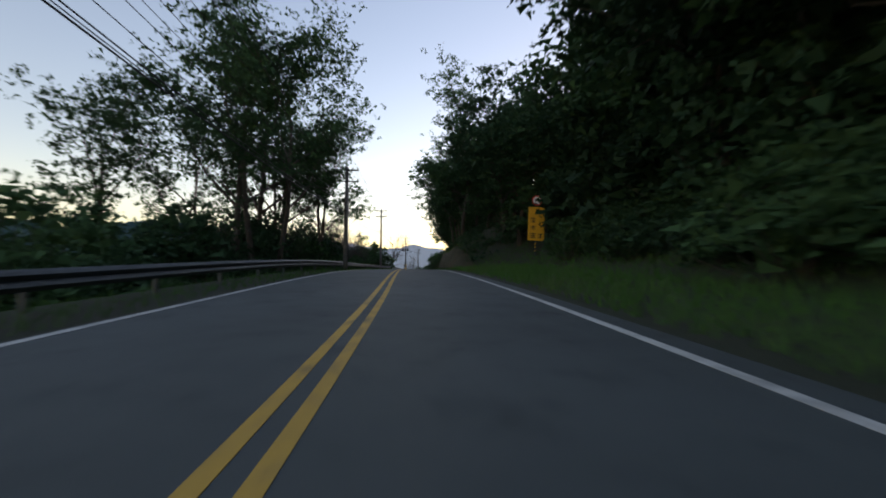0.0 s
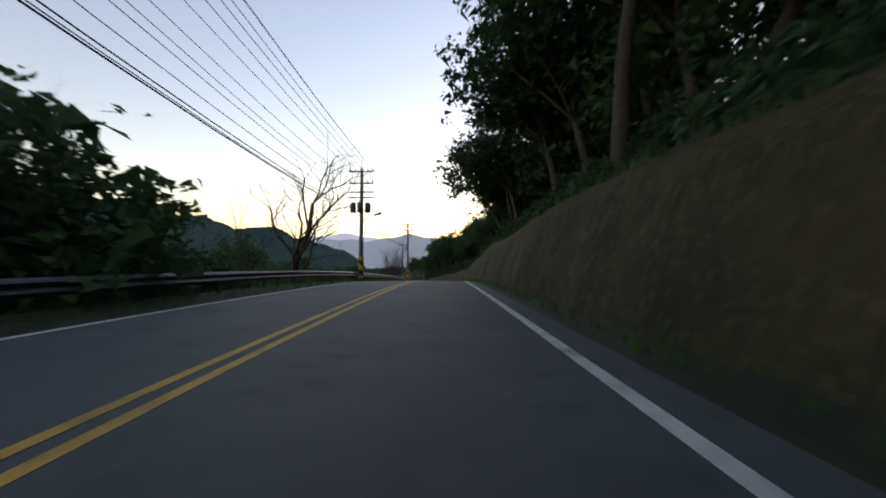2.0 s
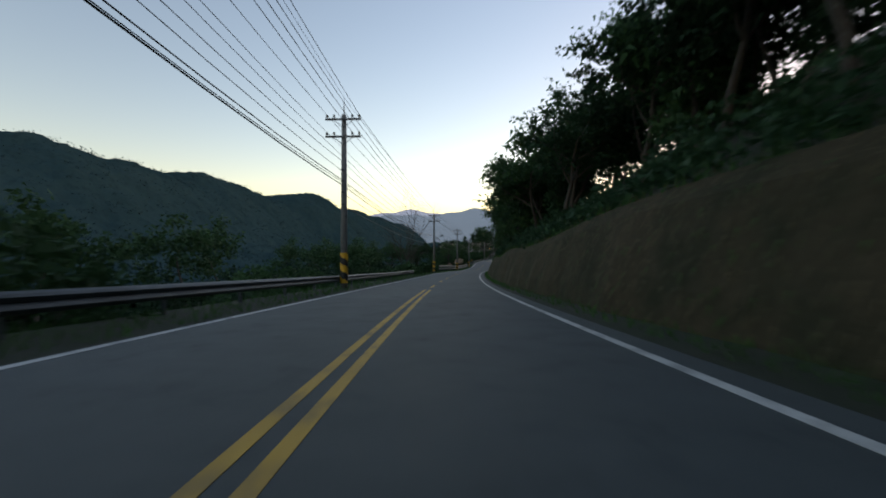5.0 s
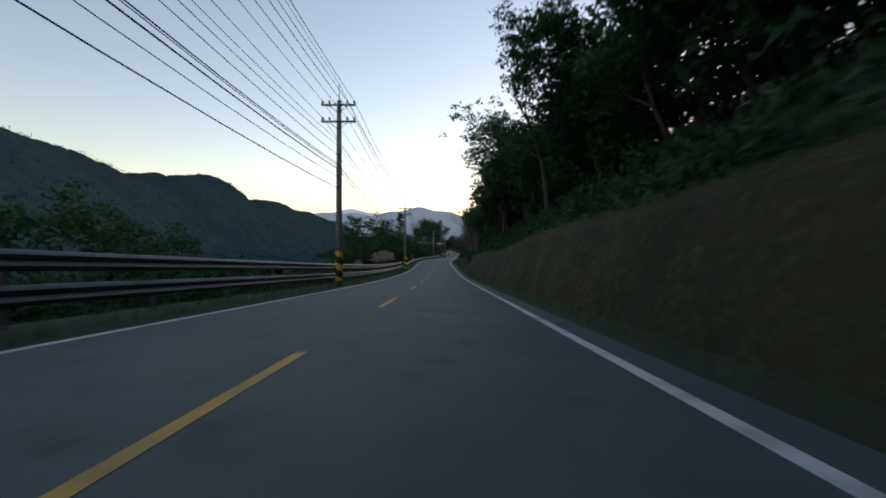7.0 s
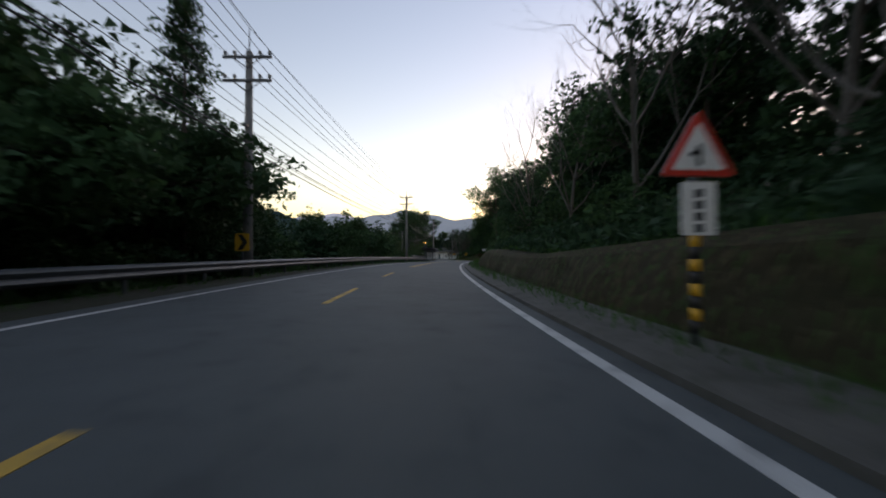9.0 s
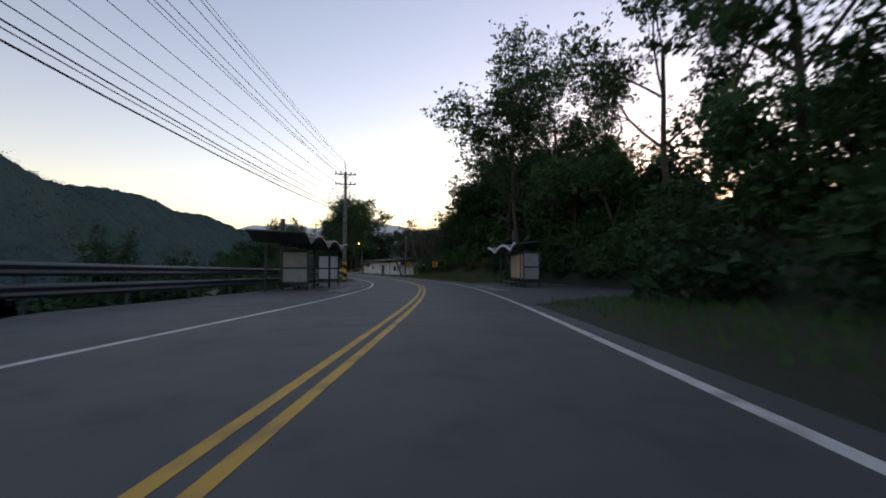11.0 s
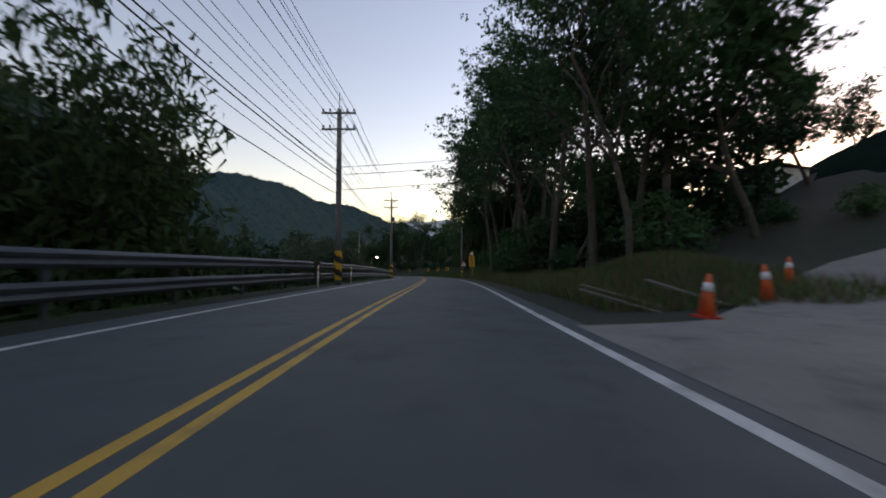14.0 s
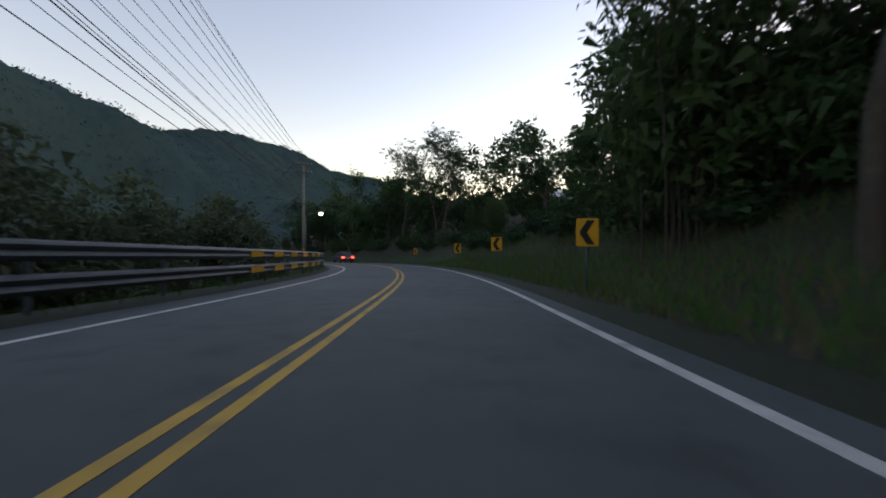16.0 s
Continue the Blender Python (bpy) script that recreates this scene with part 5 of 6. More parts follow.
# coils and boxes on the pole by the bus stop
coil = empty("cable_coil", lay(408.6, -5.3, 4.75))
for k in range(3):
    a = Acc(True)
    for i in range(24):
        u = math.tau * i / 24
        a.v += [((0.34 + 0.018 * math.cos(w)) * math.cos(u), -0.22 - 0.03 * k + 0.018 * math.sin(w), (0.34 + 0.018 * math.cos(w)) * math.sin(u)) for w in (0, 1.571, 3.142, 4.712)]
    a.f = [(4 * i + j, 4 * i + (j + 1) % 4, 4 * ((i + 1) % 24) + (j + 1) % 4, 4 * ((i + 1) % 24) + j) for i in range(24) for j in range(4)]
    part("loop", a, PAINT_BLACK, coil)
tagged(coil, "coiled black cable tied to the utility pole", "cable coil")


# ---------------------------------------------------------------- signs and small street things
def banded_post(root, h, r, z0, z1, n=6):
    """A steel post; between z0 and z1 it carries black and yellow rings."""
    post = part("post", Acc(True).tube((0, 0, -0.4), (0, 0, h), r, r, 10), GALV, root, "grey steel post")
    for i in range(n):
        a, b = z0 + (z1 - z0) * i / n, z0 + (z1 - z0) * (i + 1) / n
        part("band", Acc(True).tube((0, 0, a), (0, 0, b - 0.002), r + 0.006, r + 0.006, 10), PAINT_YELLOW if i % 2 else PAINT_BLACK, post)
    return post


def rounded(ring, r=0.05, k=3):
    """The outline with its corners rounded."""
    out = []
    n = len(ring)
    for i in range(n):
        p, a, b = Vector(ring[i]), Vector(ring[i - 1]), Vector(ring[(i + 1) % n])
        u, w = p + (a - p).normalized() * r, p + (b - p).normalized() * r
        for j in range(k + 1):
            f = j / k
            out.append(tuple(u.lerp(p, f).lerp(p.lerp(w, f), f)))
    return out


def rect(w, h, cx=0.0, cz=0.0):
    return [(cx - w / 2, cz - h / 2), (cx + w / 2, cz - h / 2), (cx + w / 2, cz + h / 2), (cx - w / 2, cz + h / 2)]


def triangle(a, cz):
    h = a * 0.866
    return [(-a / 2, cz - h / 3), (a / 2, cz - h / 3), (0, cz + 2 * h / 3)]


def bars(root, rows, material, y=-0.026):
    """Unreadable lettering as plain strokes: (x, z, width, height) each."""
    for x, z, w, h in rows:
        part("lettering_bar", Acc().plate(rect(w, h, x, z), y - 0.003, y), material, root)


def chevron_sign(s, d, z, turn=0.0, size=1.0, left=True, label="yellow chevron sign with black arrow on a short post"):
    root = empty("chevron_sign", lay(s, d, right_z(s, d) if d > 0 else left_z(s, d), turn))
    k = -1 if left else 1
    g = z - (right_z(s, d) if d > 0 else left_z(s, d))
    part("post", Acc(True).tube((0, 0.03, -0.4), (0, 0.03, g + 0.2), 0.03, 0.03, 8), GALV, root)
    board = part("board", Acc().plate(rounded(rect(0.5 * size, 0.62 * size, 0, g), 0.04), -0.012, 0.008), PAINT_YELLOW, root, "yellow reflective board")
    w, h, q = 0.19 * size, 0.27 * size, 0.16 * size
    ring = [(k * w, g), (k * (w - q * 1.1), g + h), (k * (w - q * 2.2), g + h), (k * (w - q * 1.1), g), (k * (w - q * 2.2), g - h), (k * (w - q * 1.1), g - h)]
    a = Acc()
    n = len(a.v)
    a.plate([ring[0], ring[1], ring[2], ring[3]], -0.018, -0.013)
    a.plate([ring[3], ring[4], ring[5], ring[0]], -0.018, -0.013)
    part("arrow", a, PAINT_BLACK, board)
    return tagged(root, label, "road sign", "chevron signs")


for s, d, z, size in ((421.75, 6.6, 1.68, 1.15), (433.07, 7.0, 1.62, 1.15)):
    chevron_sign(s, d, z, 0, size)
for s, d, z, t in ((535.4, 4.53, 1.4, 0), (544.5, 4.3, 1.4, 6), (553.0, 4.2, 1.35, 14), (566.0, 4.4, 1.3, 30)):
    chevron_sign(s, d, z, t)
for s in (306.5, 321.2):
    chevron_sign(s, -5.0, 1.25, 0, 1.0, False, "yellow chevron sign with black arrow by the guard rail")


def warning_triangle(s, d, z, a, plate=False, banded=True, back=False, tilt=0.0, curve=False):
    g0 = right_z(s, d) if d > 0 else left_z(s, d)
    root = empty("warning_sign", lay(s, d, g0, 180 if back else 0))
    g = z - g0
    banded_post(root, g + a * 0.3, 0.035, 0.15, 1.0 if banded else 0.2, 8 if banded else 1)
    face = part("sign_face", Acc().plate(rounded(triangle(a, 0), 0.05), -0.065, -0.04), PAINT_RED, root, "red-edged triangular plate")
    face.matrix_basis = Matrix.Translation((0, 0, g)) @ Matrix.Rotation(radians(tilt), 4, "Y")
    part("white_field", Acc().plate(rounded(triangle(a * 0.72, 0), 0.03), -0.071, -0.066), PAINT_WHITE, face)
    mark = Acc()
    if curve:
        pts = [(0.06, -0.15), (0.07, -0.05), (0.04, 0.02), (-0.03, 0.06), (-0.1, 0.07)]
        for (x0, z0), (x1, z1) in zip(pts, pts[1:]):
            mark.plate([(x0 * a - 0.025, z0 * a), (x0 * a + 0.025, z0 * a), (x1 * a + 0.025, z1 * a + 0.02), (x1 * a - 0.025, z1 * a + 0.02)], -0.076, -0.072)
    else:
        mark.plate(rect(0.06 * a, 0.28 * a, 0, -0.02 * a), -0.076, -0.072).plate(rect(0.16 * a, 0.06 * a, -0.05 * a, 0.0), -0.08, -0.0765)
    part("symbol", mark, PAINT_BLACK, face)
    part("sign_back", Acc().plate(rounded(triangle(a * 1.01, 0), 0.05), -0.039, -0.032), PLATE_BACK, face, "bare grey back of the plate")
    if plate:
        p = part("text_plate", Acc().plate(rounded(rect(0.3, 0.46, 0, g - a * 0.3 - 0.27), 0.02), -0.06, -0.045), PAINT_WHITE, root, "white plate with faint lettering")
        bars(p, [(0.0, g - a * 0.3 - 0.14 - 0.1 * i, 0.08, 0.07) for i in range(4)], DARK_STEEL, -0.0605)
    return tagged(root, "red-bordered triangular warning sign" + (" with white plate" if plate else "") + (" on a striped post" if banded else " on a grey post"), "road sign", "warning signs")


warning_triangle(309.8, 3.98, 1.72, 0.66, plate=True)
warning_triangle(518.9, 5.0, 1.74, 0.8, banded=False, curve=True)
warning_triangle(424.8, -5.2, 1.85, 0.66, banded=False, back=True)


def board_sign(s, d, zc, w, h, mark, label, top="round", lean=0.0):
    g0 = right_z(s, d)
    root = empty("notice_sign", lay(s, d, g0) @ Matrix.Rotation(radians(lean), 4, "Y"))
    g = zc - g0
    banded_post(root, g + h / 2 + 0.2, 0.04, 0.2, max(0.5, g - h / 2 - 0.15), 6)
    b = part("board", Acc().plate(rounded(rect(w, h, 0, g), 0.05), -0.07, -0.05), PAINT_YELLOW, root, "yellow board with black lettering")
    for x, z, rw, rh in mark:
        # each character as a small cluster of strokes
        cx, cz, cw, ch = x * w, g + z * h, rw * w, rh * h
        for i in range(3):
            part("lettering_bar", Acc().plate(rect(cw, ch * 0.16, cx, cz + ch * (0.35 - 0.35 * i)), -0.0745, -0.0705), PAINT_BLACK, b)
        part("lettering_bar", Acc().plate(rect(cw * 0.16, ch * 0.9, cx + cw * 0.1, cz), -0.079, -0.075), PAINT_BLACK, b)
    if top == "round":
        ring = [(0.33 * math.cos(math.tau * i / 28), g + h / 2 + 0.42 + 0.33 * math.sin(math.tau * i / 28)) for i in range(28)]
        r = part("round_sign", Acc().plate(ring, -0.07, -0.05), PAINT_RED, root, "red-ringed round sign")
        ring2 = [(0.25 * math.cos(math.tau * i / 28), g + h / 2 + 0.42 + 0.25 * math.sin(math.tau * i / 28)) for i in range(28)]
        part("white_field", Acc().plate(ring2, -0.0755, -0.071), PAINT_WHITE, r)
        bars(r, [(-0.09, g + h / 2 + 0.42, 0.08, 0.2), (0.09, g + h / 2 + 0.42, 0.08, 0.2)], PAINT_BLACK, -0.076)
    else:
        r = part("warning_plate", Acc().plate(rounded(triangle(0.52, 0), 0.03), -0.07, -0.05), PAINT_RED, root, "tilted red-edged triangle")
        r.matrix_basis = Matrix.Translation((0.02, 0, g + h / 2 + 0.22)) @ Matrix.Rotation(radians(24), 4, "Y")
        part("white_field", Acc().plate(rounded(triangle(0.38, 0), 0.02), -0.0755, -0.071), PAINT_WHITE, r)
    return tagged(root, label, "road sign")


board_sign(15.1, 8.6, 3.0, 1.05, 2.15, ((0.22, 0.36, 0.3, 0.12), (-0.2, 0.1, 0.3, 0.16), (-0.2, -0.12, 0.3, 0.12), (-0.2, -0.36, 0.36, 0.16), (0.25, -0.36, 0.28, 0.15)), "tall yellow notice board under a round sign on a post", "round", 3)
board_sign(509.45, 4.85, 1.8, 0.55, 1.12, ((0.0, 0.36, 0.5, 0.16), (0.0, 0.12, 0.5, 0.16), (0.0, -0.12, 0.5, 0.16), (0.0, -0.36, 0.5, 0.16)), "yellow notice board with tilted triangle above striped post", "tri", -2)


def cone(s, d, size=1.0, tilt=0.0):
    z = right_z(s, d) if d > 0 else left_z(s, d)
    root = empty("traffic_cone", lay(s, d, z + 0.03) @ Matrix.Rotation(radians(tilt), 4, "Y") @ Matrix.Diagonal((size, size, size, 1)))
    part("base", Acc().box(-0.19, -0.19, 0, 0.19, 0.19, 0.035, 0.05), PAINT_RED, root)
    part("body", Acc(True).tube((0, 0, 0.035), (0, 0, 0.7), 0.135, 0.03, 18), ORANGE, root, "faded orange plastic cone")
    part("reflective_sleeve", Acc(True).tube((0, 0, 0.42), (0, 0, 0.56), 0.081, 0.058, 18), PAINT_WHITE, root, "dull white sleeve")
    return tagged(root, "faded orange traffic cone standing at the roadside", "traffic cone", "traffic cones")


ORANGE = plain("orange_plastic", (0.72, 0.12, 0.03), 0.5)
for s, d, k, t in ((473.85, 5.53, 1.0, 5), (475.56, 7.79, 1.05, -4), (477.7, 9.9, 1.0, 2), (455.77, 4.6, 0.95, 3), (456.77, -3.66, 1.0, 0)):
    cone(s, d, k, t)

# concrete poles on the right-hand side
for s, d, h, striped in ((289.5, 5.7, 5.9, True), (433.7, 6.6, 6.2, False), (520.3, 4.94, 6.6, True)):
    root = empty("concrete_post", lay(s, d, min(right_z(s, d), 0.45 if s < 300 else 0.0) if d < 6 else right_z(s, d)))
    part("shaft", Acc(True).tube((0, 0, -0.5), (0, 0, h), 0.13, 0.09, 12), POLE_CONC, root)
    if striped:
        y, b = Acc(), Acc()
        stripes(y, b, 0.14, 0.3 if s > 300 else 0.1, 1.35, 2.0, 12)
        part("yellow_band", y, PAINT_YELLOW, root)
        part("black_band", b, PAINT_BLACK, root)
    tagged(root, "round grey concrete post" + (" with yellow-black stripes" if striped else " beside the chevron sign"), "post", "roadside posts")

SODIUM = lit("sodium_lamp", (1.0, 0.42, 0.06), 3.2)
WHITE_LAMP = lit("white_lamp", (1.0, 0.85, 0.65), 5.0)


def street_lamp(s, d, h, reach, glow, label, shaft=GALV, r=0.07):
    root = empty("street_lamp", lay(s, d, right_z(s, d) if d > 0 else left_z(s, d)))
    k = 1 if reach > 0 else -1
    part("pole", Acc(True).tube((0, 0, -0.4), (0, 0, h), r, r * 0.75, 12), shaft, root)
    part("arm", Acc(True).pipe([(0, 0, h), (reach * 0.4, 0, h + 0.25), (reach, 0, h + 0.35)], 0.03, 6), GALV, root)
    head = part("lamp_head", Acc(True).tube((reach - 0.1 * k, 0, h + 0.36), (reach + 0.45 * k, 0, h + 0.4), 0.09, 0.12, 10), GALV, root)
    part("lens", Acc(True).tube((reach + 0.18 * k, 0, h + 0.27), (reach + 0.18 * k, 0, h + 0.1), 0.17, 0.13, 10), glow, head, "glowing lamp lens")
    return tagged(root, label, "street lamp", "street lamps")


lamp = street_lamp(457.25, 4.95, 5.9, -0.45, SODIUM, "lit orange street lamp on a striped concrete pole", POLE_CONC, 0.13)
bands = Acc(), Acc()
stripes(*bands, 0.145, 0.3, 1.4, 2.0, 12)
part("yellow_band", bands[0], PAINT_YELLOW, lamp)
part("black_band", bands[1], PAINT_BLACK, lamp)
street_lamp(562.2, -5.9, 4.5, 1.0, WHITE_LAMP, "lit street lamp with pale glow on a steel pole")


def traffic_mirror():
    root = empty("traffic_mirror", lay(463.8, -5.2, left_z(463.8, -5.2), 180))
    part("post", Acc(True).tube((0, 0, -0.4), (0, 0, 2.1), 0.04, 0.04, 8), GALV, root)
    ring = [(0.4 * math.cos(math.tau * i / 28), 2.0 + 0.4 * math.sin(math.tau * i / 28)) for i in range(28)]
    part("mirror_shell", Acc().plate(ring, -0.09, -0.05), GALV, root, "dull round shell seen from behind")
    ring = [(0.36 * math.cos(math.tau * i / 28), 2.0 + 0.36 * math.sin(math.tau * i / 28)) for i in range(28)]
    part("mirror_face", Acc().plate(ring, -0.1, -0.091), MIRROR, root)
    tagged(root, "round convex traffic mirror seen from behind", "traffic mirror")


MIRROR = plain("mirror", (0.8, 0.8, 0.8), 0.05, 1.0)
traffic_mirror()
for s in (486.0, 493.0):
    d = -4.35
    root = empty("delineator_post", lay(s, d, 0))
    part("stake", Acc(True).tube((0, 0, -0.2), (0, 0, 0.95), 0.04, 0.035, 8), PAINT_WHITE, root)
    part("reflector_cap", Acc(True).tube((0, 0, 0.7), (0, 0, 0.85), 0.044, 0.043, 8), PAINT_YELLOW, root)
    tagged(root, "short white delineator post with yellow reflector", "delineator", "delineator posts")

# ---------------------------------------------------------------- low white house
PLASTER = mat("dirty_white_plaster", (0.76, 0.75, 0.73), (0.68, 0.68, 0.66), 0.9, 0.4, 9, (0.38, 0.36, 0.32), 0.28, 0.35)
ROOF_DARK = mat("dark_sheet_roof", (0.05, 0.052, 0.055), (0.08, 0.078, 0.075), 0.7, 0.6, 12, (0.1, 0.07, 0.05), 0.3, 0.4)
ROOF_EDGE = mat("weathered_roof_edge", (0.28, 0.26, 0.23), (0.18, 0.17, 0.15), 0.8, 0.8, 15, (0.1, 0.08, 0.06), 0.3, 0.3)
DOOR_GREEN = plain("faded_green_door", (0.10, 0.15, 0.15), 0.55)
DOOR_DARK = plain("dark_door_panel", (0.05, 0.065, 0.06), 0.5)
GLASS = plain("window_glass", (0.03, 0.04, 0.045), 0.08)
CURTAIN = plain("pale_curtain", (0.3, 0.33, 0.33), 0.9)


def wall_with_openings(length, h, t, holes):
    """A wall along y from 0, its face at x = 0, thick t; holes are (y0, y1, z0, z1)."""
    ys = sorted({0.0, length, *[v for o in holes for v in o[:2]]})
    zs = sorted({-0.4, h, *[v for o in holes for v in o[2:]]})
    bm = bmesh.new()
    grid = {(i, j): bm.verts.new((0, y, z)) for i, y in enumerate(ys) for j, z in enumerate(zs)}
    for i in range(len(ys) - 1):
        for j in range(len(zs) - 1):
            if not any(o[0] <= ys[i] and o[1] >= ys[i + 1] and o[2] <= zs[j] and o[3] >= zs[j + 1] for o in holes):
                bm.faces.new((grid[i, j], grid[i, j + 1], grid[i + 1, j + 1], grid[i + 1, j]))
    ret = bmesh.ops.extrude_face_region(bm, geom=list(bm.faces))
    bmesh.ops.translate(bm, vec=(t, 0, 0), verts=[v for v in ret["geom"] if isinstance(v, bmesh.types.BMVert)])
    bmesh.ops.delete(bm, geom=[v for v in bm.verts if not v.link_faces], context="VERTS")
    bmesh.ops.recalc_face_normals(bm, faces=list(bm.faces))
    return bm


def roof_sheet(y0, y1, x0, z0, x1, z1, over=0.25):
    """A corrugated sloping roof with real thickness."""
    a = Acc()
    n = int((y1 - y0) / 0.19)
    k = len(a.v)
    for i in range(n + 1):
        y = y0 + (y1 - y0) * i / n
        b = 0.02 if i % 2 else -0.02
        a.v += [(x0, y, z0 + b), (x1, y, z1 + b), (x1, y, z1 + b - 0.05), (x0, y, z0 + b - 0.05)]
    for i in range(n):
        p, q = k + 4 * i, k + 4 * i + 4
        for j in range(4):
            a.f.append((p + j, q + j, q + (j + 1) % 4, p + (j + 1) % 4))
    a.f.append((k, k + 1, k + 2, k + 3))
    e = k + 4 * n
    a.f.append((e + 3, e + 2, e + 1, e))
    return a


def window_unit(root, y, z, w, h, cols=3, label="white-framed window with horizontal bars"):
    win = part("window", Acc().box(0.06, y, z, 0.075, y + w, z + h), GLASS, root, label)
    part("curtain", Acc().box(0.12, y + 0.02, z, 0.13, y + w * 0.55, z + h), CURTAIN, win)
    fr = Acc().box(-0.03, y - 0.05, z - 0.05, 0.05, y, z + h + 0.05).box(-0.03, y + w, z - 0.05, 0.05, y + w + 0.05, z + h + 0.05)
    fr.box(-0.028, y, z + h, 0.05, y + w, z + h + 0.05)
    part("frame", fr, PAINT_WHITE, win)
    part("sill", Acc().box(-0.07, y - 0.1, z - 0.09, 0.05, y + w + 0.1, z - 0.051), PAINT_WHITE, win)
    for i in range(1, 4):
        part("grille_bar", Acc(True).tube((-0.045, y - 0.02, z + h * i / 4), (-0.045, y + w + 0.02, z + h * i / 4), 0.008, 0.008, 5), PAINT_WHITE, win)
    for i in range(cols + 1):
        part("grille_bar", Acc(True).tube((-0.03, y + w * i / cols, z), (-0.03, y + w * i / cols, z + h), 0.007, 0.007, 5), PAINT_WHITE, win)


def between(s0, d0, s1, d1, z):
    """A pose at the first place, its local y pointing to the second."""
    p, q = Vector(at(s0, d0, z)), Vector(at(s1, d1, z))
    return Matrix.Translation(p) @ Matrix.Rotation(math.atan2(-(q.x - p.x), q.y - p.y), 4, "Z")


HOUSE = between(442.7, 8.5, 451.7, 5.35, -0.4)


def house():
    root = empty("house", HOUSE)
    L = 9.6
    holes = ((4.6, 5.65, 0.0, 2.05), (1.0, 1.95, 0.98, 1.8), (8.1, 8.7, 1.3, 1.95))
    gable = [(0.18, -0.4), (5.2, -0.4), (5.2, 2.6), (2.7, 2.98), (0.18, 2.6)]
    part("front_wall", wall_with_openings(L, 2.6, 0.18, holes), PLASTER, root, "dirty white plastered wall")
    # Near gable takes the dark roof colour to stand in for its shade.
    part("end_wall", Acc().plate(gable, 0.0, 0.18), ROOF_DARK, root, "gable end with its shade put into a dark colour")
    part("end_wall", Acc().plate(gable, L - 0.18, L), PLASTER, root)
    part("back_wall", Acc().box(5.02, 0.18, -0.4, 5.2, L - 0.18, 2.6), PLASTER, root)
    r = part("roof", roof_sheet(-0.35, L + 0.4, -0.85, 2.85, 2.7, 3.2), ROOF_DARK, root, "dark corrugated sheet roof")
    part("roof_back", roof_sheet(-0.35, L + 0.4, 2.7, 3.2, 5.6, 2.6), ROOF_DARK, root)
    part("soffit", Acc().box(-0.82, -0.3, 2.66, -0.003, L + 0.36, 2.7), ROOF_DARK, r, "dark boarded underside of the eaves")
    part("fascia", Acc().box(-0.89, -0.38, 2.83, -0.852, L + 0.42, 2.9), ROOF_EDGE, r, "weathered fascia board")
    for y in (6.7, L - 0.26):
        part("pilaster", Acc().box(-0.07, y, -0.4, -0.002, y + 0.22, 2.59), PLASTER, root)
    for y in (0.5, 2.75):
        part("downpipe", Acc(True).pipe([(-0.7, y, 2.65), (-0.12, y, 2.3), (-0.1, y, 0.0)], 0.045, 8), GALV, root, "grey drain pipe")
    door = part("door", Acc().box(0.05, 4.62, 0.0, 0.09, 5.63, 2.03), DOOR_GREEN, root, "faded green panelled door")
    part("upper_panel", Acc().box(0.035, 4.72, 1.1, 0.049, 5.53, 1.95), DOOR_DARK, door)
    part("lower_panel", Acc().box(0.035, 4.72, 0.12, 0.049, 5.53, 1.0), DOOR_GREEN, door)
    part("handle", Acc(True).tube((0.03, 4.8, 1.02), (0.0, 4.8, 1.02), 0.02, 0.02, 8), DARK_STEEL, door)
    window_unit(root, 1.0, 0.98, 0.95, 0.82, 3)
    window_unit(root, 8.1, 1.3, 0.6, 0.65, 2)
    part("wall_lamp", Acc(True).tube((-0.05, 9.2, 2.3), (-0.25, 9.2, 2.2), 0.05, 0.08, 10), DARK_STEEL, root)
    tagged(root, "long low white plastered house with dark sheet roof", "house")
    near = empty("shed", between(432.9, 8.15, 442.5, 8.55, -0.35))
    ls = 9.5
    part("wall", wall_with_openings(ls, 1.95, 0.18, ((6.55, 7.45, 0.0, 1.75), (0.6, 1.5, 0.7, 1.4))), PLASTER, near, "dirty white plastered wall with damp patches")
    part("end_wall", Acc().plate([(0.18, -0.4), (4.0, -0.4), (4.0, 2.55), (0.18, 1.95)], 0, 0.18), PLASTER, near)
    part("roof", roof_sheet(-0.2, ls - 0.1, -0.7, 2.02, 4.2, 2.75), ROOF_DARK, near)
    part("fascia", Acc().box(-0.74, -0.2, 1.95, -0.702, ls - 0.1, 2.08), ROOF_EDGE, near, "pale weathered fascia")
    door = part("door", Acc().box(0.06, 6.57, 0.0, 0.1, 7.43, 1.73), DOOR_PALE, near, "pale boarded door")
    for y in (6.75, 7.0, 7.25):
        part("batten", Acc().box(0.045, y - 0.015, 0.05, 0.059, y + 0.015, 1.7), DOOR_PALE, door)
    part("window", Acc().box(0.08, 0.6, 0.7, 0.1, 1.5, 1.4), GLASS, near)
    for y0, y1, z0, z1 in ((6.46, 6.55, 0.0, 1.75), (7.45, 7.54, 0.0, 1.75), (6.46, 7.54, 1.75, 1.83)):
        part("door_frame", Acc().box(-0.03, y0, z0, -0.002, y1, z1), DOOR_PALE, near)
    for y in (2.9, 5.4):
        part("pilaster", Acc().box(-0.06, y, -0.4, -0.002, y + 0.18, 1.94), PLASTER, near)
    part("drain_pipe", Acc(True).pipe([(-0.62, 9.3, 1.98), (-0.15, 9.3, 1.6), (-0.12, 9.3, 0)], 0.06, 8), GALV, near)
    tagged(near, "white plastered lean-to shed adjoining the low house", "shed")
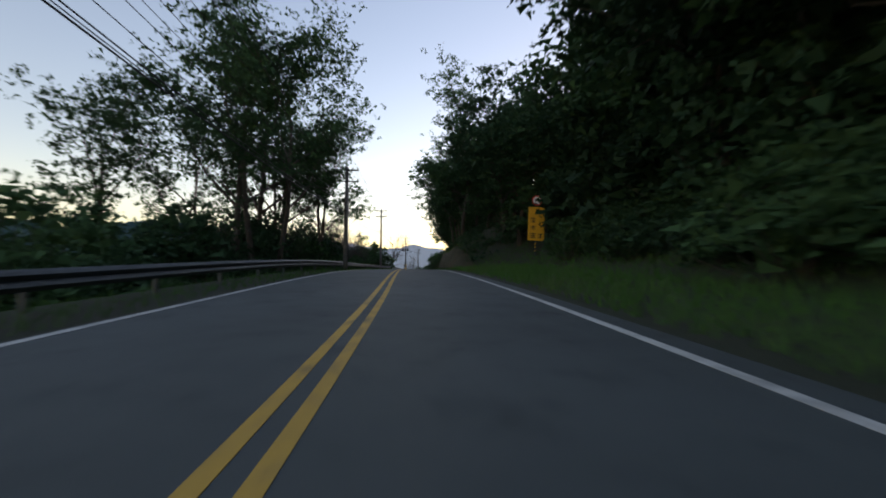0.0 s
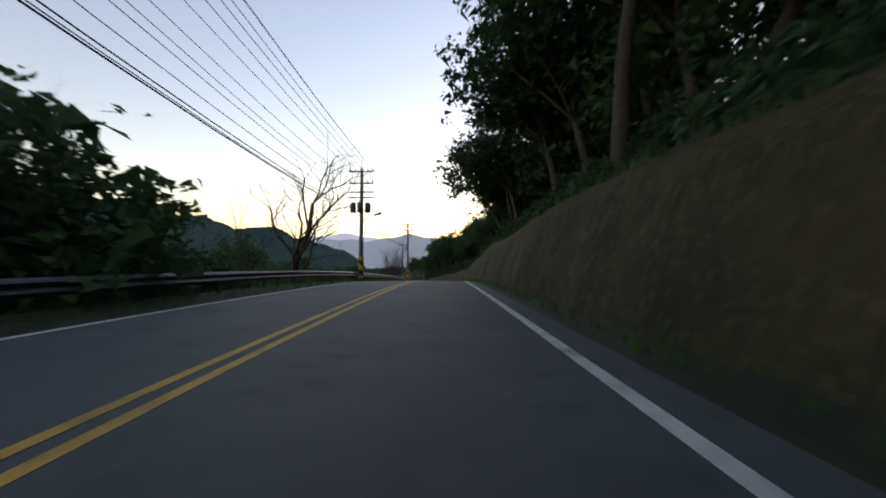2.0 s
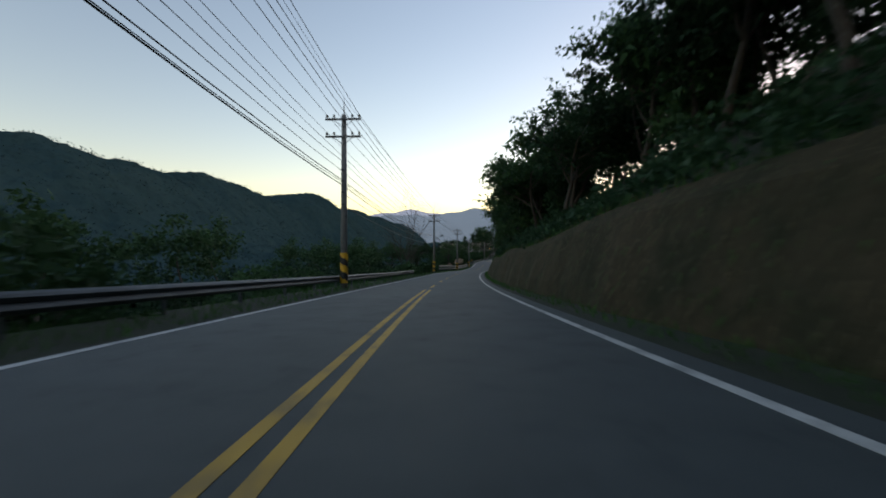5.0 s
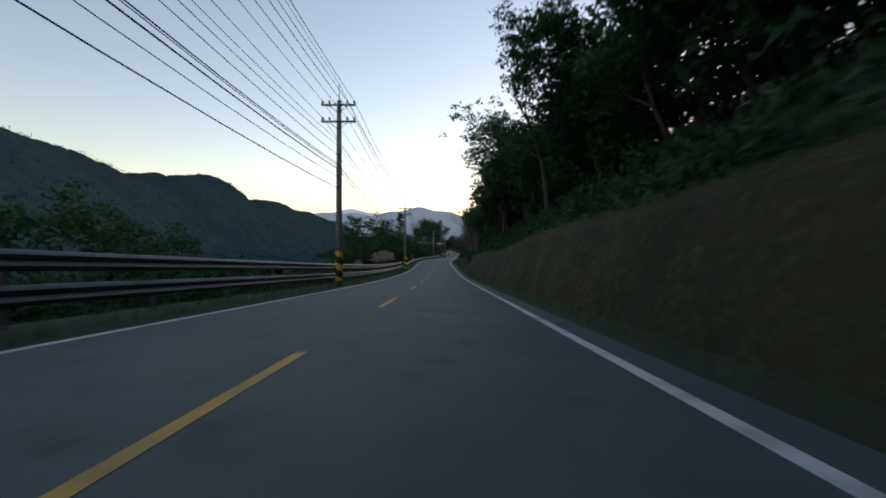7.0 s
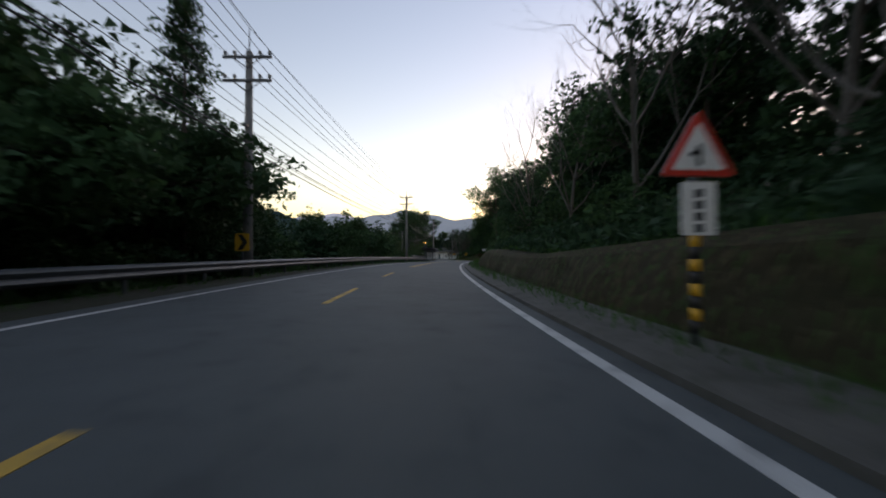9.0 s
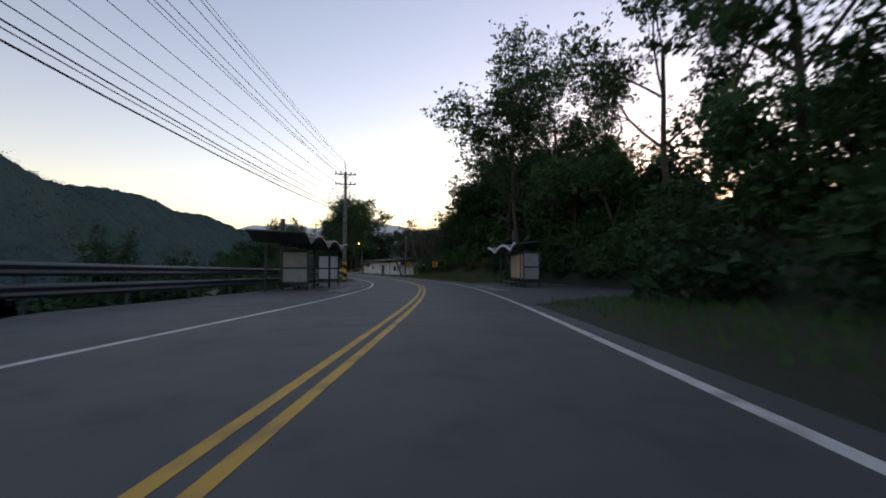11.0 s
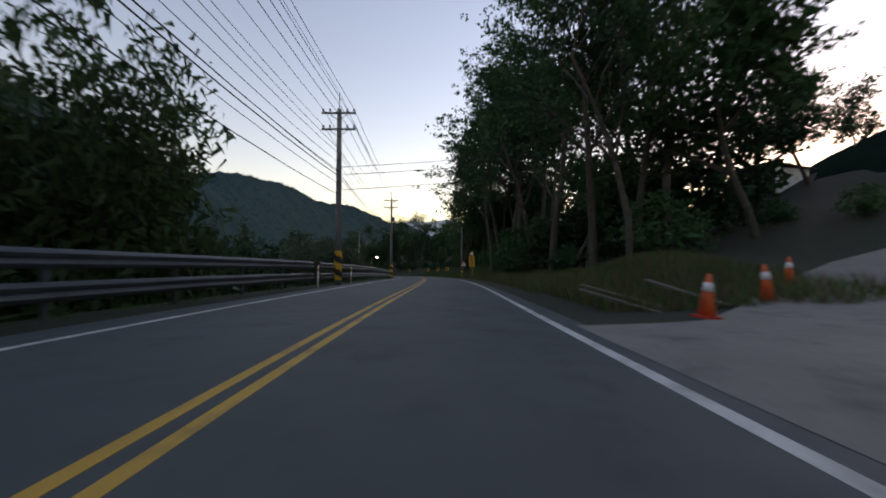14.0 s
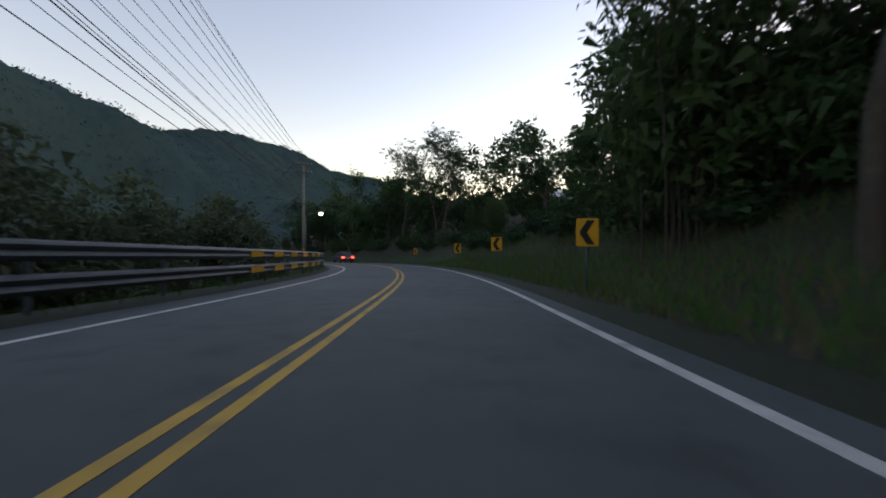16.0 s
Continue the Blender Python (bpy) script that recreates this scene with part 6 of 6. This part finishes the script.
    far = empty("annex", between(451.8, 5.35, 455.1, 5.1, -0.35))
    part("wall", wall_with_openings(3.4, 2.2, 0.18, ()), PLASTER, far)
    part("end_wall", Acc().plate([(0.18, -0.4), (3.2, -0.4), (3.2, 2.8), (0.18, 2.2)], 3.22, 3.4), PLASTER, far)
    part("corner_post", Acc().box(-0.1, 3.42, -0.4, 0.1, 3.62, 2.2, 0.02), PLASTER, far)
    part("roof", roof_sheet(0.0, 4.4, -0.6, 2.22, 3.4, 2.95), ROOF_DARK, far)
    part("fascia", Acc().box(-0.64, 0.0, 2.12, -0.602, 4.4, 2.26), ROOF_DARK, far)
    poster = part("poster", Acc().box(-0.02, 1.4, 1.5, -0.004, 2.55, 2.1), PAINT_YELLOW, far, "faded yellow notice with faint writing")
    part("orange_field", Acc().box(-0.024, 1.4, 1.53, -0.0205, 2.1, 2.08), PANEL_ORANGE, poster)
    for i in range(2):
        part("lettering_bar", Acc().box(-0.029, 1.5 + 0.3 * i, 1.6, -0.0245, 1.7 + 0.3 * i, 1.7), ORANGE, poster)
    part("meter_box", Acc().box(-0.2, 0.25, 1.6, -0.004, 0.6, 2.0, 0.03), DARK_STEEL, far)
    tagged(far, "lower white annex with a yellow notice on its wall", "annex")


DOOR_PALE = plain("pale_door_boards", (0.52, 0.51, 0.48), 0.8)
PANEL_ORANGE = plain("faded_orange_print", (0.62, 0.3, 0.06), 0.6)
house()


def clutter():
    """Small things along the house front."""
    def spot(name, y, x=-0.35):
        return empty(name, HOUSE @ Matrix.Translation((x, y, 0)))
    pot = spot("flower_pot", 6.3)
    part("pot", Acc(True).tube((0, 0, 0), (0, 0, 0.3), 0.12, 0.17, 14), DARK_STEEL, pot)
    part("plant", leaf_mesh("plant", leaves([(0, 0, 0.42)], 0.1, 80, 0.14, np.random.default_rng(2)), LEAF_DARK), LEAF_DARK, pot)
    tagged(pot, "dark flower pot with a small plant", "flower pot")
    ex = spot("fire_extinguisher", 3.75)
    part("tank", Acc(True).tube((0, 0, 0), (0, 0, 0.42), 0.085, 0.085, 14).tube((0, 0, 0.42), (0, 0, 0.5), 0.08, 0.03, 14), PAINT_RED, ex)
    part("handle", Acc().box(-0.05, -0.02, 0.5, 0.08, 0.02, 0.56), DARK_STEEL, ex)
    tagged(ex, "red fire extinguisher standing against the wall", "fire extinguisher")
    st = spot("stool", 2.5)
    part("seat", Acc().box(-0.16, -0.16, 0.38, 0.16, 0.16, 0.42, 0.02), LEAFPLASTIC, st)
    for x in (-0.13, 0.13):
        for y in (-0.13, 0.13):
            part("leg", Acc().box(x - 0.02, y - 0.02, 0, x + 0.02, y + 0.02, 0.38), LEAFPLASTIC, st)
    tagged(st, "small green plastic stool by the wall", "stool")
    cr = spot("crate", 2.0)
    part("side", Acc().box(-0.2, -0.28, 0, 0.2, -0.25, 0.3), DARK_STEEL, cr)
    part("side", Acc().box(-0.2, 0.25, 0, 0.2, 0.28, 0.3), DARK_STEEL, cr)
    part("front", Acc().box(-0.2, -0.25, 0, -0.17, 0.25, 0.3), DARK_STEEL, cr)
    part("back", Acc().box(0.17, -0.25, 0, 0.2, 0.25, 0.3), DARK_STEEL, cr)
    part("bottom", Acc().box(-0.17, -0.25, 0.0, 0.17, 0.25, 0.03), DARK_STEEL, cr)
    br = spot("broom", 3.6, -0.12)
    br.matrix_basis = br.matrix_basis @ Matrix.Rotation(radians(-16), 4, "X")
    part("stick", Acc(True).tube((0, 0, 0.3), (0, 0, 1.35), 0.014, 0.014, 6), BARK_PALE, br)
    part("brush", Acc().box(-0.05, -0.16, 0.02, 0.05, 0.16, 0.3, 0.03), BARK_PALE, br)
    tagged(br, "old broom leaning on the house wall", "broom")
    tagged(cr, "dark grey open crate beside the stool", "crate")


LEAFPLASTIC = plain("green_plastic", (0.10, 0.16, 0.06), 0.5)
clutter()

# ---------------------------------------------------------------- bus stop
SHELL = plain("dark_grey_roof_shell", (0.05, 0.055, 0.06), 0.5)
RIM = plain("pale_roof_rim", (0.6, 0.62, 0.64), 0.5, 0.0)
FRAME_DARK = plain("dark_green_frame", (0.03, 0.05, 0.05), 0.5)
PANEL_PALE = frosted("pale_notice_panel", (0.85, 0.86, 0.88), 0.6)
PANEL_WARM = frosted("faded_map_panel", (0.78, 0.58, 0.42), 0.35)
PANEL_DIM = mat("dull_notice_panel", (0.3, 0.31, 0.32), (0.22, 0.23, 0.24), 0.35, 1.2, 20, (0.17, 0.17, 0.17), 0.3, 0.02)
PANEL_GREY = plain("smoky_panel", (0.10, 0.11, 0.12), 0.25)


def roof_height(y, notches, ends, z, rise):
    """Height of the gull-wing roof along its length: arches between the notches, half arches at the ends."""
    if y < notches[0]:
        return z + rise * math.sin(math.pi / 2 * (notches[0] - y) / (notches[0] - ends[0]))
    if y > notches[-1]:
        return z + rise * math.sin(math.pi / 2 * (y - notches[-1]) / (ends[1] - notches[-1]))
    for a, b in zip(notches, notches[1:]):
        if a <= y <= b:
            return z + rise * math.sin(math.pi * (y - a) / (b - a)) ** 0.8
    return z


def end_panel(parent, y, x0, x1, face):
    """A two-part notice panel across the pavement."""
    p = part("notice_panel", Acc().box(x0, y - 0.02, 1.4, x1, y + 0.02, 2.15), face, parent, "pale blank notice panel in a dark frame")
    part("lower_panel", Acc().box(x0, y - 0.02, 0.62, x1, y + 0.02, 1.3), face, p)
    fr = Acc()
    for x in (x0 - 0.07, x1):
        fr.box(x, y - 0.035, 0, x + 0.07, y + 0.035, 2.25)
    for z in (0.54, 1.3, 2.15):
        fr.box(x0, y - 0.03, z, x1, y + 0.03, z + 0.1)
    part("panel_frame", fr, FRAME_DARK, p)


def bus_shelter(m, side, ends, notches, z, rise, depth, rim, panels, ends_at, masts, columns, label):
    """Local y along the road; side is 1 where the road lies on its left, -1 on its right; panels are (y0, y1, x0, x1, material)."""
    root = empty("bus_shelter", m)
    n = 44
    ys = [ends[0] + (ends[1] - ends[0]) * i / n for i in range(n + 1)]
    a = Acc(True)
    for y in ys:
        h = roof_height(y, notches, ends, z, rise)
        a.v += [(0, y, h), (depth * side, y, h + 0.12), (depth * side, y, h + 0.04), (0, y, h - 0.08)]
    for i in range(n):
        for j in range(4):
            k = (j + 1) % 4
            a.f.append((4 * i + j, 4 * i + k, 4 * i + 4 + k, 4 * i + 4 + j))
    a.f += [(3, 2, 1, 0), (4 * n, 4 * n + 1, 4 * n + 2, 4 * n + 3)]
    roof = part("roof", a, SHELL, root, "dark gull-wing roof shell")
    a = Acc(True)
    for y in ys:
        h = roof_height(y, notches, ends, z, rise)
        a.v += [(-0.03 * side, y, h + 0.03), (0.05 * side, y, h + 0.035), (0.05 * side, y, h - 0.13), (-0.03 * side, y, h - 0.12)]
    for i in range(n):
        for j in range(4):
            k = (j + 1) % 4
            a.f.append((4 * i + j, 4 * i + k, 4 * i + 4 + k, 4 * i + 4 + j))
    a.f += [(3, 2, 1, 0), (4 * n, 4 * n + 1, 4 * n + 2, 4 * n + 3)]
    part("rim", a, rim, roof, "folded rim along the edge of the roof")
    for x, y in columns:
        part("column", Acc().box(x * side - 0.06, y - 0.06, 0, x * side + 0.06, y + 0.06, roof_height(y, notches, ends, z, rise) + 0.02, 0.02), FRAME_DARK, root)
    for y in masts:
        x = (depth - 0.15) * side
        mast = part("mast", Acc().box(x - 0.1, y - 0.1, 0, x + 0.1, y + 0.1, z + 1.6, 0.02), SHELL, root, "square steel mast rising through the roof")
        part("tie_rod", Acc(True).tube((x, y, z + 1.25), (0.3 * side, y + 0.9, roof_height(y + 0.9, notches, ends, z, rise) + 0.05), 0.02, 0.02, 6), DARK_STEEL, mast)
    for y0, y1, x0, x1, face in panels:
        q = part("back_panel", Acc().prism([(x0 * side, y0), (x0 * side + 0.03, y0), (x1 * side + 0.03, y1), (x1 * side, y1)], 0.68, 2.12), face, root)
        for zz in (0.58, 2.12):
            part("panel_rail", Acc().prism([(x0 * side - 0.04, y0 - 0.06), (x0 * side + 0.06, y0 - 0.06), (x1 * side + 0.06, y1 + 0.06), (x1 * side - 0.04, y1 + 0.06)], zz, zz + 0.1), FRAME_DARK, q)
        for x, y in ((x0, y0 - 0.06), (x1, y1 + 0.06)):
            part("panel_post", Acc().box(x * side - 0.05, y - 0.055, 0, x * side + 0.05, y + 0.055, 2.3, 0.015), FRAME_DARK, q)
    y0, y1, x0, x1 = panels[0][0], panels[-1][1], panels[0][2], panels[-1][3]
    bench = part("bench", Acc().prism([((x0 - 0.6) * side, y0), ((x0 - 0.22) * side, y0), ((x1 - 0.22) * side, y1), ((x1 - 0.6) * side, y1)][::side], 0.4, 0.45), FRAME_DARK, root, "dark green bench seat")
    for f in (0.1, 0.5, 0.9):
        x, y = (x0 + (x1 - x0) * f - 0.41) * side, y0 + (y1 - y0) * f
        part("bench_leg", Acc().box(x - 0.03, y - 0.03, 0, x + 0.03, y + 0.03, 0.4), FRAME_DARK, bench)
    for y, x0, x1, face in ends_at:
        end_panel(root, y, min(x0 * side, x1 * side), max(x0 * side, x1 * side), face)
    return tagged(root, label, "bus shelter", "bus shelters")


bus_shelter(between(391.0, -5.2, 400.4, -4.9, -0.22), -1, (-0.6, 9.4), (0.4, 3.9, 7.4), 2.45, 0.5, 2.6, SHELL,
            ((2.7, 5.2, 2.0, 2.0, PANEL_GREY), (5.4, 8.6, 2.0, 2.0, PANEL_GREY)), ((2.4, 0.7, 1.9, PANEL_DIM), (9.2, 0.55, 1.8, PANEL_PALE)), (3.9, 7.4), ((0.7, 3.9), (0.7, 7.4), (2.1, 0.6)),
            "dark bus shelter with gull-wing roof and pale notice panels")
bus_shelter(between(395.2, 5.6, 402.2, 5.35, -0.12), 1, (1.0, 7.3), (1.95, 5.4), 2.38, 0.42, 1.7, RIM,
            ((1.15, 2.1, 0.62, 0.74, PANEL_WARM), (2.25, 5.6, 0.76, 1.2, PANEL_WARM)), ((1.0, 0.55, 1.45, PANEL_DIM),), (5.9,), ((1.5, 6.3), (0.75, 6.6)),
            "bus shelter with pale-rimmed gull-wing roof and faded map panel")

bay_l = strip("pavement_left", steps(374, 411, 1.0), lambda s: [(-7.9 + 3.9 * (1 - blend(s, 374, 381) * (1 - blend(s, 405, 411))), 0.02), (-3.95, 0.02), (-3.7, 0.0), (-3.4, -0.004)], ASPHALT)
tagged(bay_l, "asphalt bus bay with worn white marks", "bus bay", kind="structure")
bay_r = strip("pavement_right", steps(384, 409, 1.0), lambda s: [(3.3, -0.006), (3.55, 0.0), (3.8, 0.02), (10.6 - 6.6 * (1 - blend(s, 384, 390) * (1 - blend(s, 404, 409))), 0.035)], ASPHALT)
tagged(bay_r, "asphalt bus bay beside the shelter", "bus bay", kind="structure")


def bay_marks(d0, k, s0, n):
    """Large painted characters, as worn strokes."""
    for i in range(n):
        s = s0 + i * 1.5
        for ds, dd, ls, ld in ((0.0, 0.2, 1.2, 0.07), (0.1, 0.95, 1.0, 0.07), (0.05, 0.3, 0.1, 0.6), (0.3, 0.45, 0.8, 0.06), (0.6, 0.3, 0.09, 0.55), (1.05, 0.25, 0.1, 0.6), (0.2, 0.68, 0.6, 0.06)):
            a, b = sorted((d0 + k * dd, d0 + k * (dd + ld)))
            me = slab("bay_lettering", s + ds, s + ds + ls, lambda q: [(a, 0.046), (b, 0.046), (b, 0.036), (a, 0.036)], WORN_WHITE, 0.5)
            tagged(new("road_marking", me), "worn white lettering on the bus bay", "road marking", "bus bay lettering", "structure")


bay_marks(3.2, 1, 391.5, 5)
bay_marks(-3.3, -1, 391.0, 5)

# ---------------------------------------------------------------- side road on the right
def side_road():
    """A ramp that climbs off to the right, its far edge running out at an angle."""
    ds = [3.3, 3.5, 3.75, 4.02, 4.55, 5.3, 6, 7, 8.5, 10.5, 13, 17, 21, 26]
    v, f = [], []
    n = 9
    for d in ds:
        s1 = 473.3 + 0.95 * max(0, min(d, 12) - 5.0)
        for i in range(n):
            s = 461.5 + (s1 - 461.5) * i / (n - 1)
            v.append(at(s, d, {3.3: -0.006, 3.5: -0.003, 3.75: 0.004, 4.02: 0.012}.get(d, right_z(s, d) + 0.03)))
    for j in range(len(ds) - 1):
        for i in range(n - 1):
            k = j * n + i
            f.append((k, k + n, k + n + 1, k + 1))
    return part("side_road", mesh_of("side_road", v, f, RAMP, True), RAMP)


RAMP = mat("pale_concrete_road", (0.24, 0.23, 0.205), (0.18, 0.172, 0.155), 0.9, 0.4, 14, (0.09, 0.09, 0.085), 0.3, 0.3)
side = side_road()
tagged(side, "pale concrete side road leading off to a yard", "side road", kind="structure")


# ---------------------------------------------------------------- the car ahead
def lead_car():
    root = empty("car", lay(584.0, 1.45, 0.0))
    prof = [(-2.05, 0.32), (-2.1, 0.62), (-2.02, 0.92), (-1.75, 1.02), (-1.35, 1.4), (-0.5, 1.47), (0.35, 1.42), (1.0, 0.98), (1.75, 0.86), (2.05, 0.66), (2.08, 0.34)]
    body = bmesh.new()
    a = Acc().side([(y, z) for y, z in prof], -0.84, 0.84)
    me = mesh_of("body", a.v, a.f, CAR_PAINT)
    body.from_mesh(me)
    bpy.data.meshes.remove(me)
    for v in body.verts:
        if v.co.z > 1.0:
            v.co.x *= 0.8
    bmesh.ops.bevel(body, geom=list(body.edges), offset=0.045, segments=2, affect="EDGES")
    part("body", body, CAR_PAINT, root, "dark grey car body")
    part("rear_window", _quad((-0.58, -1.76, 1.07), (0.58, -1.76, 1.07), (0.53, -1.43, 1.38), (-0.53, -1.43, 1.38)), GLASS, root)
    part("bumper", Acc().box(-0.8, -2.16, 0.32, 0.8, -2.06, 0.52, 0.04), DARK_STEEL, root)
    for x in (-0.64, 0.64):
        part("tail_light", Acc().box(x - 0.17, -2.13, 0.72, x + 0.17, -2.05, 0.88, 0.02), TAIL, root, "glowing red tail light")
    part("number_plate", Acc().box(-0.2, -2.125, 0.6, 0.2, -2.1, 0.7), PAINT_WHITE, root)
    for x in (-0.74, 0.74):
        for y in (-1.3, 1.3):
            w = part("wheel", Acc(True).tube((x - 0.1, y, 0.31), (x + 0.1, y, 0.31), 0.31, 0.31, 20), PAINT_BLACK, root)
            part("rim", Acc(True).tube((x - 0.107, y, 0.31), (x + 0.107, y, 0.31), 0.18, 0.18, 14), GALV, w)
    tagged(root, "dark hatchback with lit red tail lights on the bend", "car")


def _quad(*p):
    a = Acc()
    a.plate([(q[0], q[2]) for q in p], 0, 0.02)
    a.v = [(x, p[i % 4][1] + (0.02 if i >= 4 else 0), z) for i, (x, y, z) in enumerate(a.v)]
    return a


CAR_PAINT = plain("dark_car_paint", (0.05, 0.052, 0.056), 0.25)
TAIL = lit("tail_light_red", (1.0, 0.03, 0.015), 3.0)
lead_car()


# ---------------------------------------------------------------- hut above the side road
def hut():
    root = empty("hut", lay(494, 23.0, right_z(494, 23.0), 12))
    part("wall", wall_with_openings(3.4, 2.1, 0.15, ((1.1, 2.0, 0.0, 1.8),)), PANEL_GREY, root)
    part("side_wall", Acc().box(0.15, 0, -0.4, 3.0, 0.15, 2.1), PLASTER, root, "pale plastered side wall")
    part("back_wall", Acc().box(2.85, 0.15, -0.4, 3.0, 3.4, 2.1), PLASTER, root)
    part("door", Acc().box(0.04, 1.12, 0.0, 0.09, 1.98, 1.78), DOOR_DARK, root)
    part("side_wall", Acc().box(0.15, 3.25, -0.4, 2.85, 3.4, 2.1), PANEL_GREY, root)
    part("roof", roof_sheet(-0.3, 3.7, -0.4, 2.45, 3.3, 2.12), ROOF_DARK, root)
    tagged(root, "small dark hut on the slope above the ramp", "hut")


hut()


def planks():
    for i, (s, d, t) in enumerate(((475.4, 4.9, 52), (476.2, 5.2, 56), (476.0, 6.4, 30))):
        ob = part("plank", Acc().box(-0.09, -0.9, 0, 0.09, 0.9, 0.035, 0.01), BARK_PALE)
        ob.matrix_basis = lay(s, d, right_z(s, d) + 0.12 + 0.05 * i, t) @ Matrix.Rotation(radians(14), 4, "X")
        tagged(ob, "weathered plank lying on the rough bank", "plank", "loose planks")


planks()
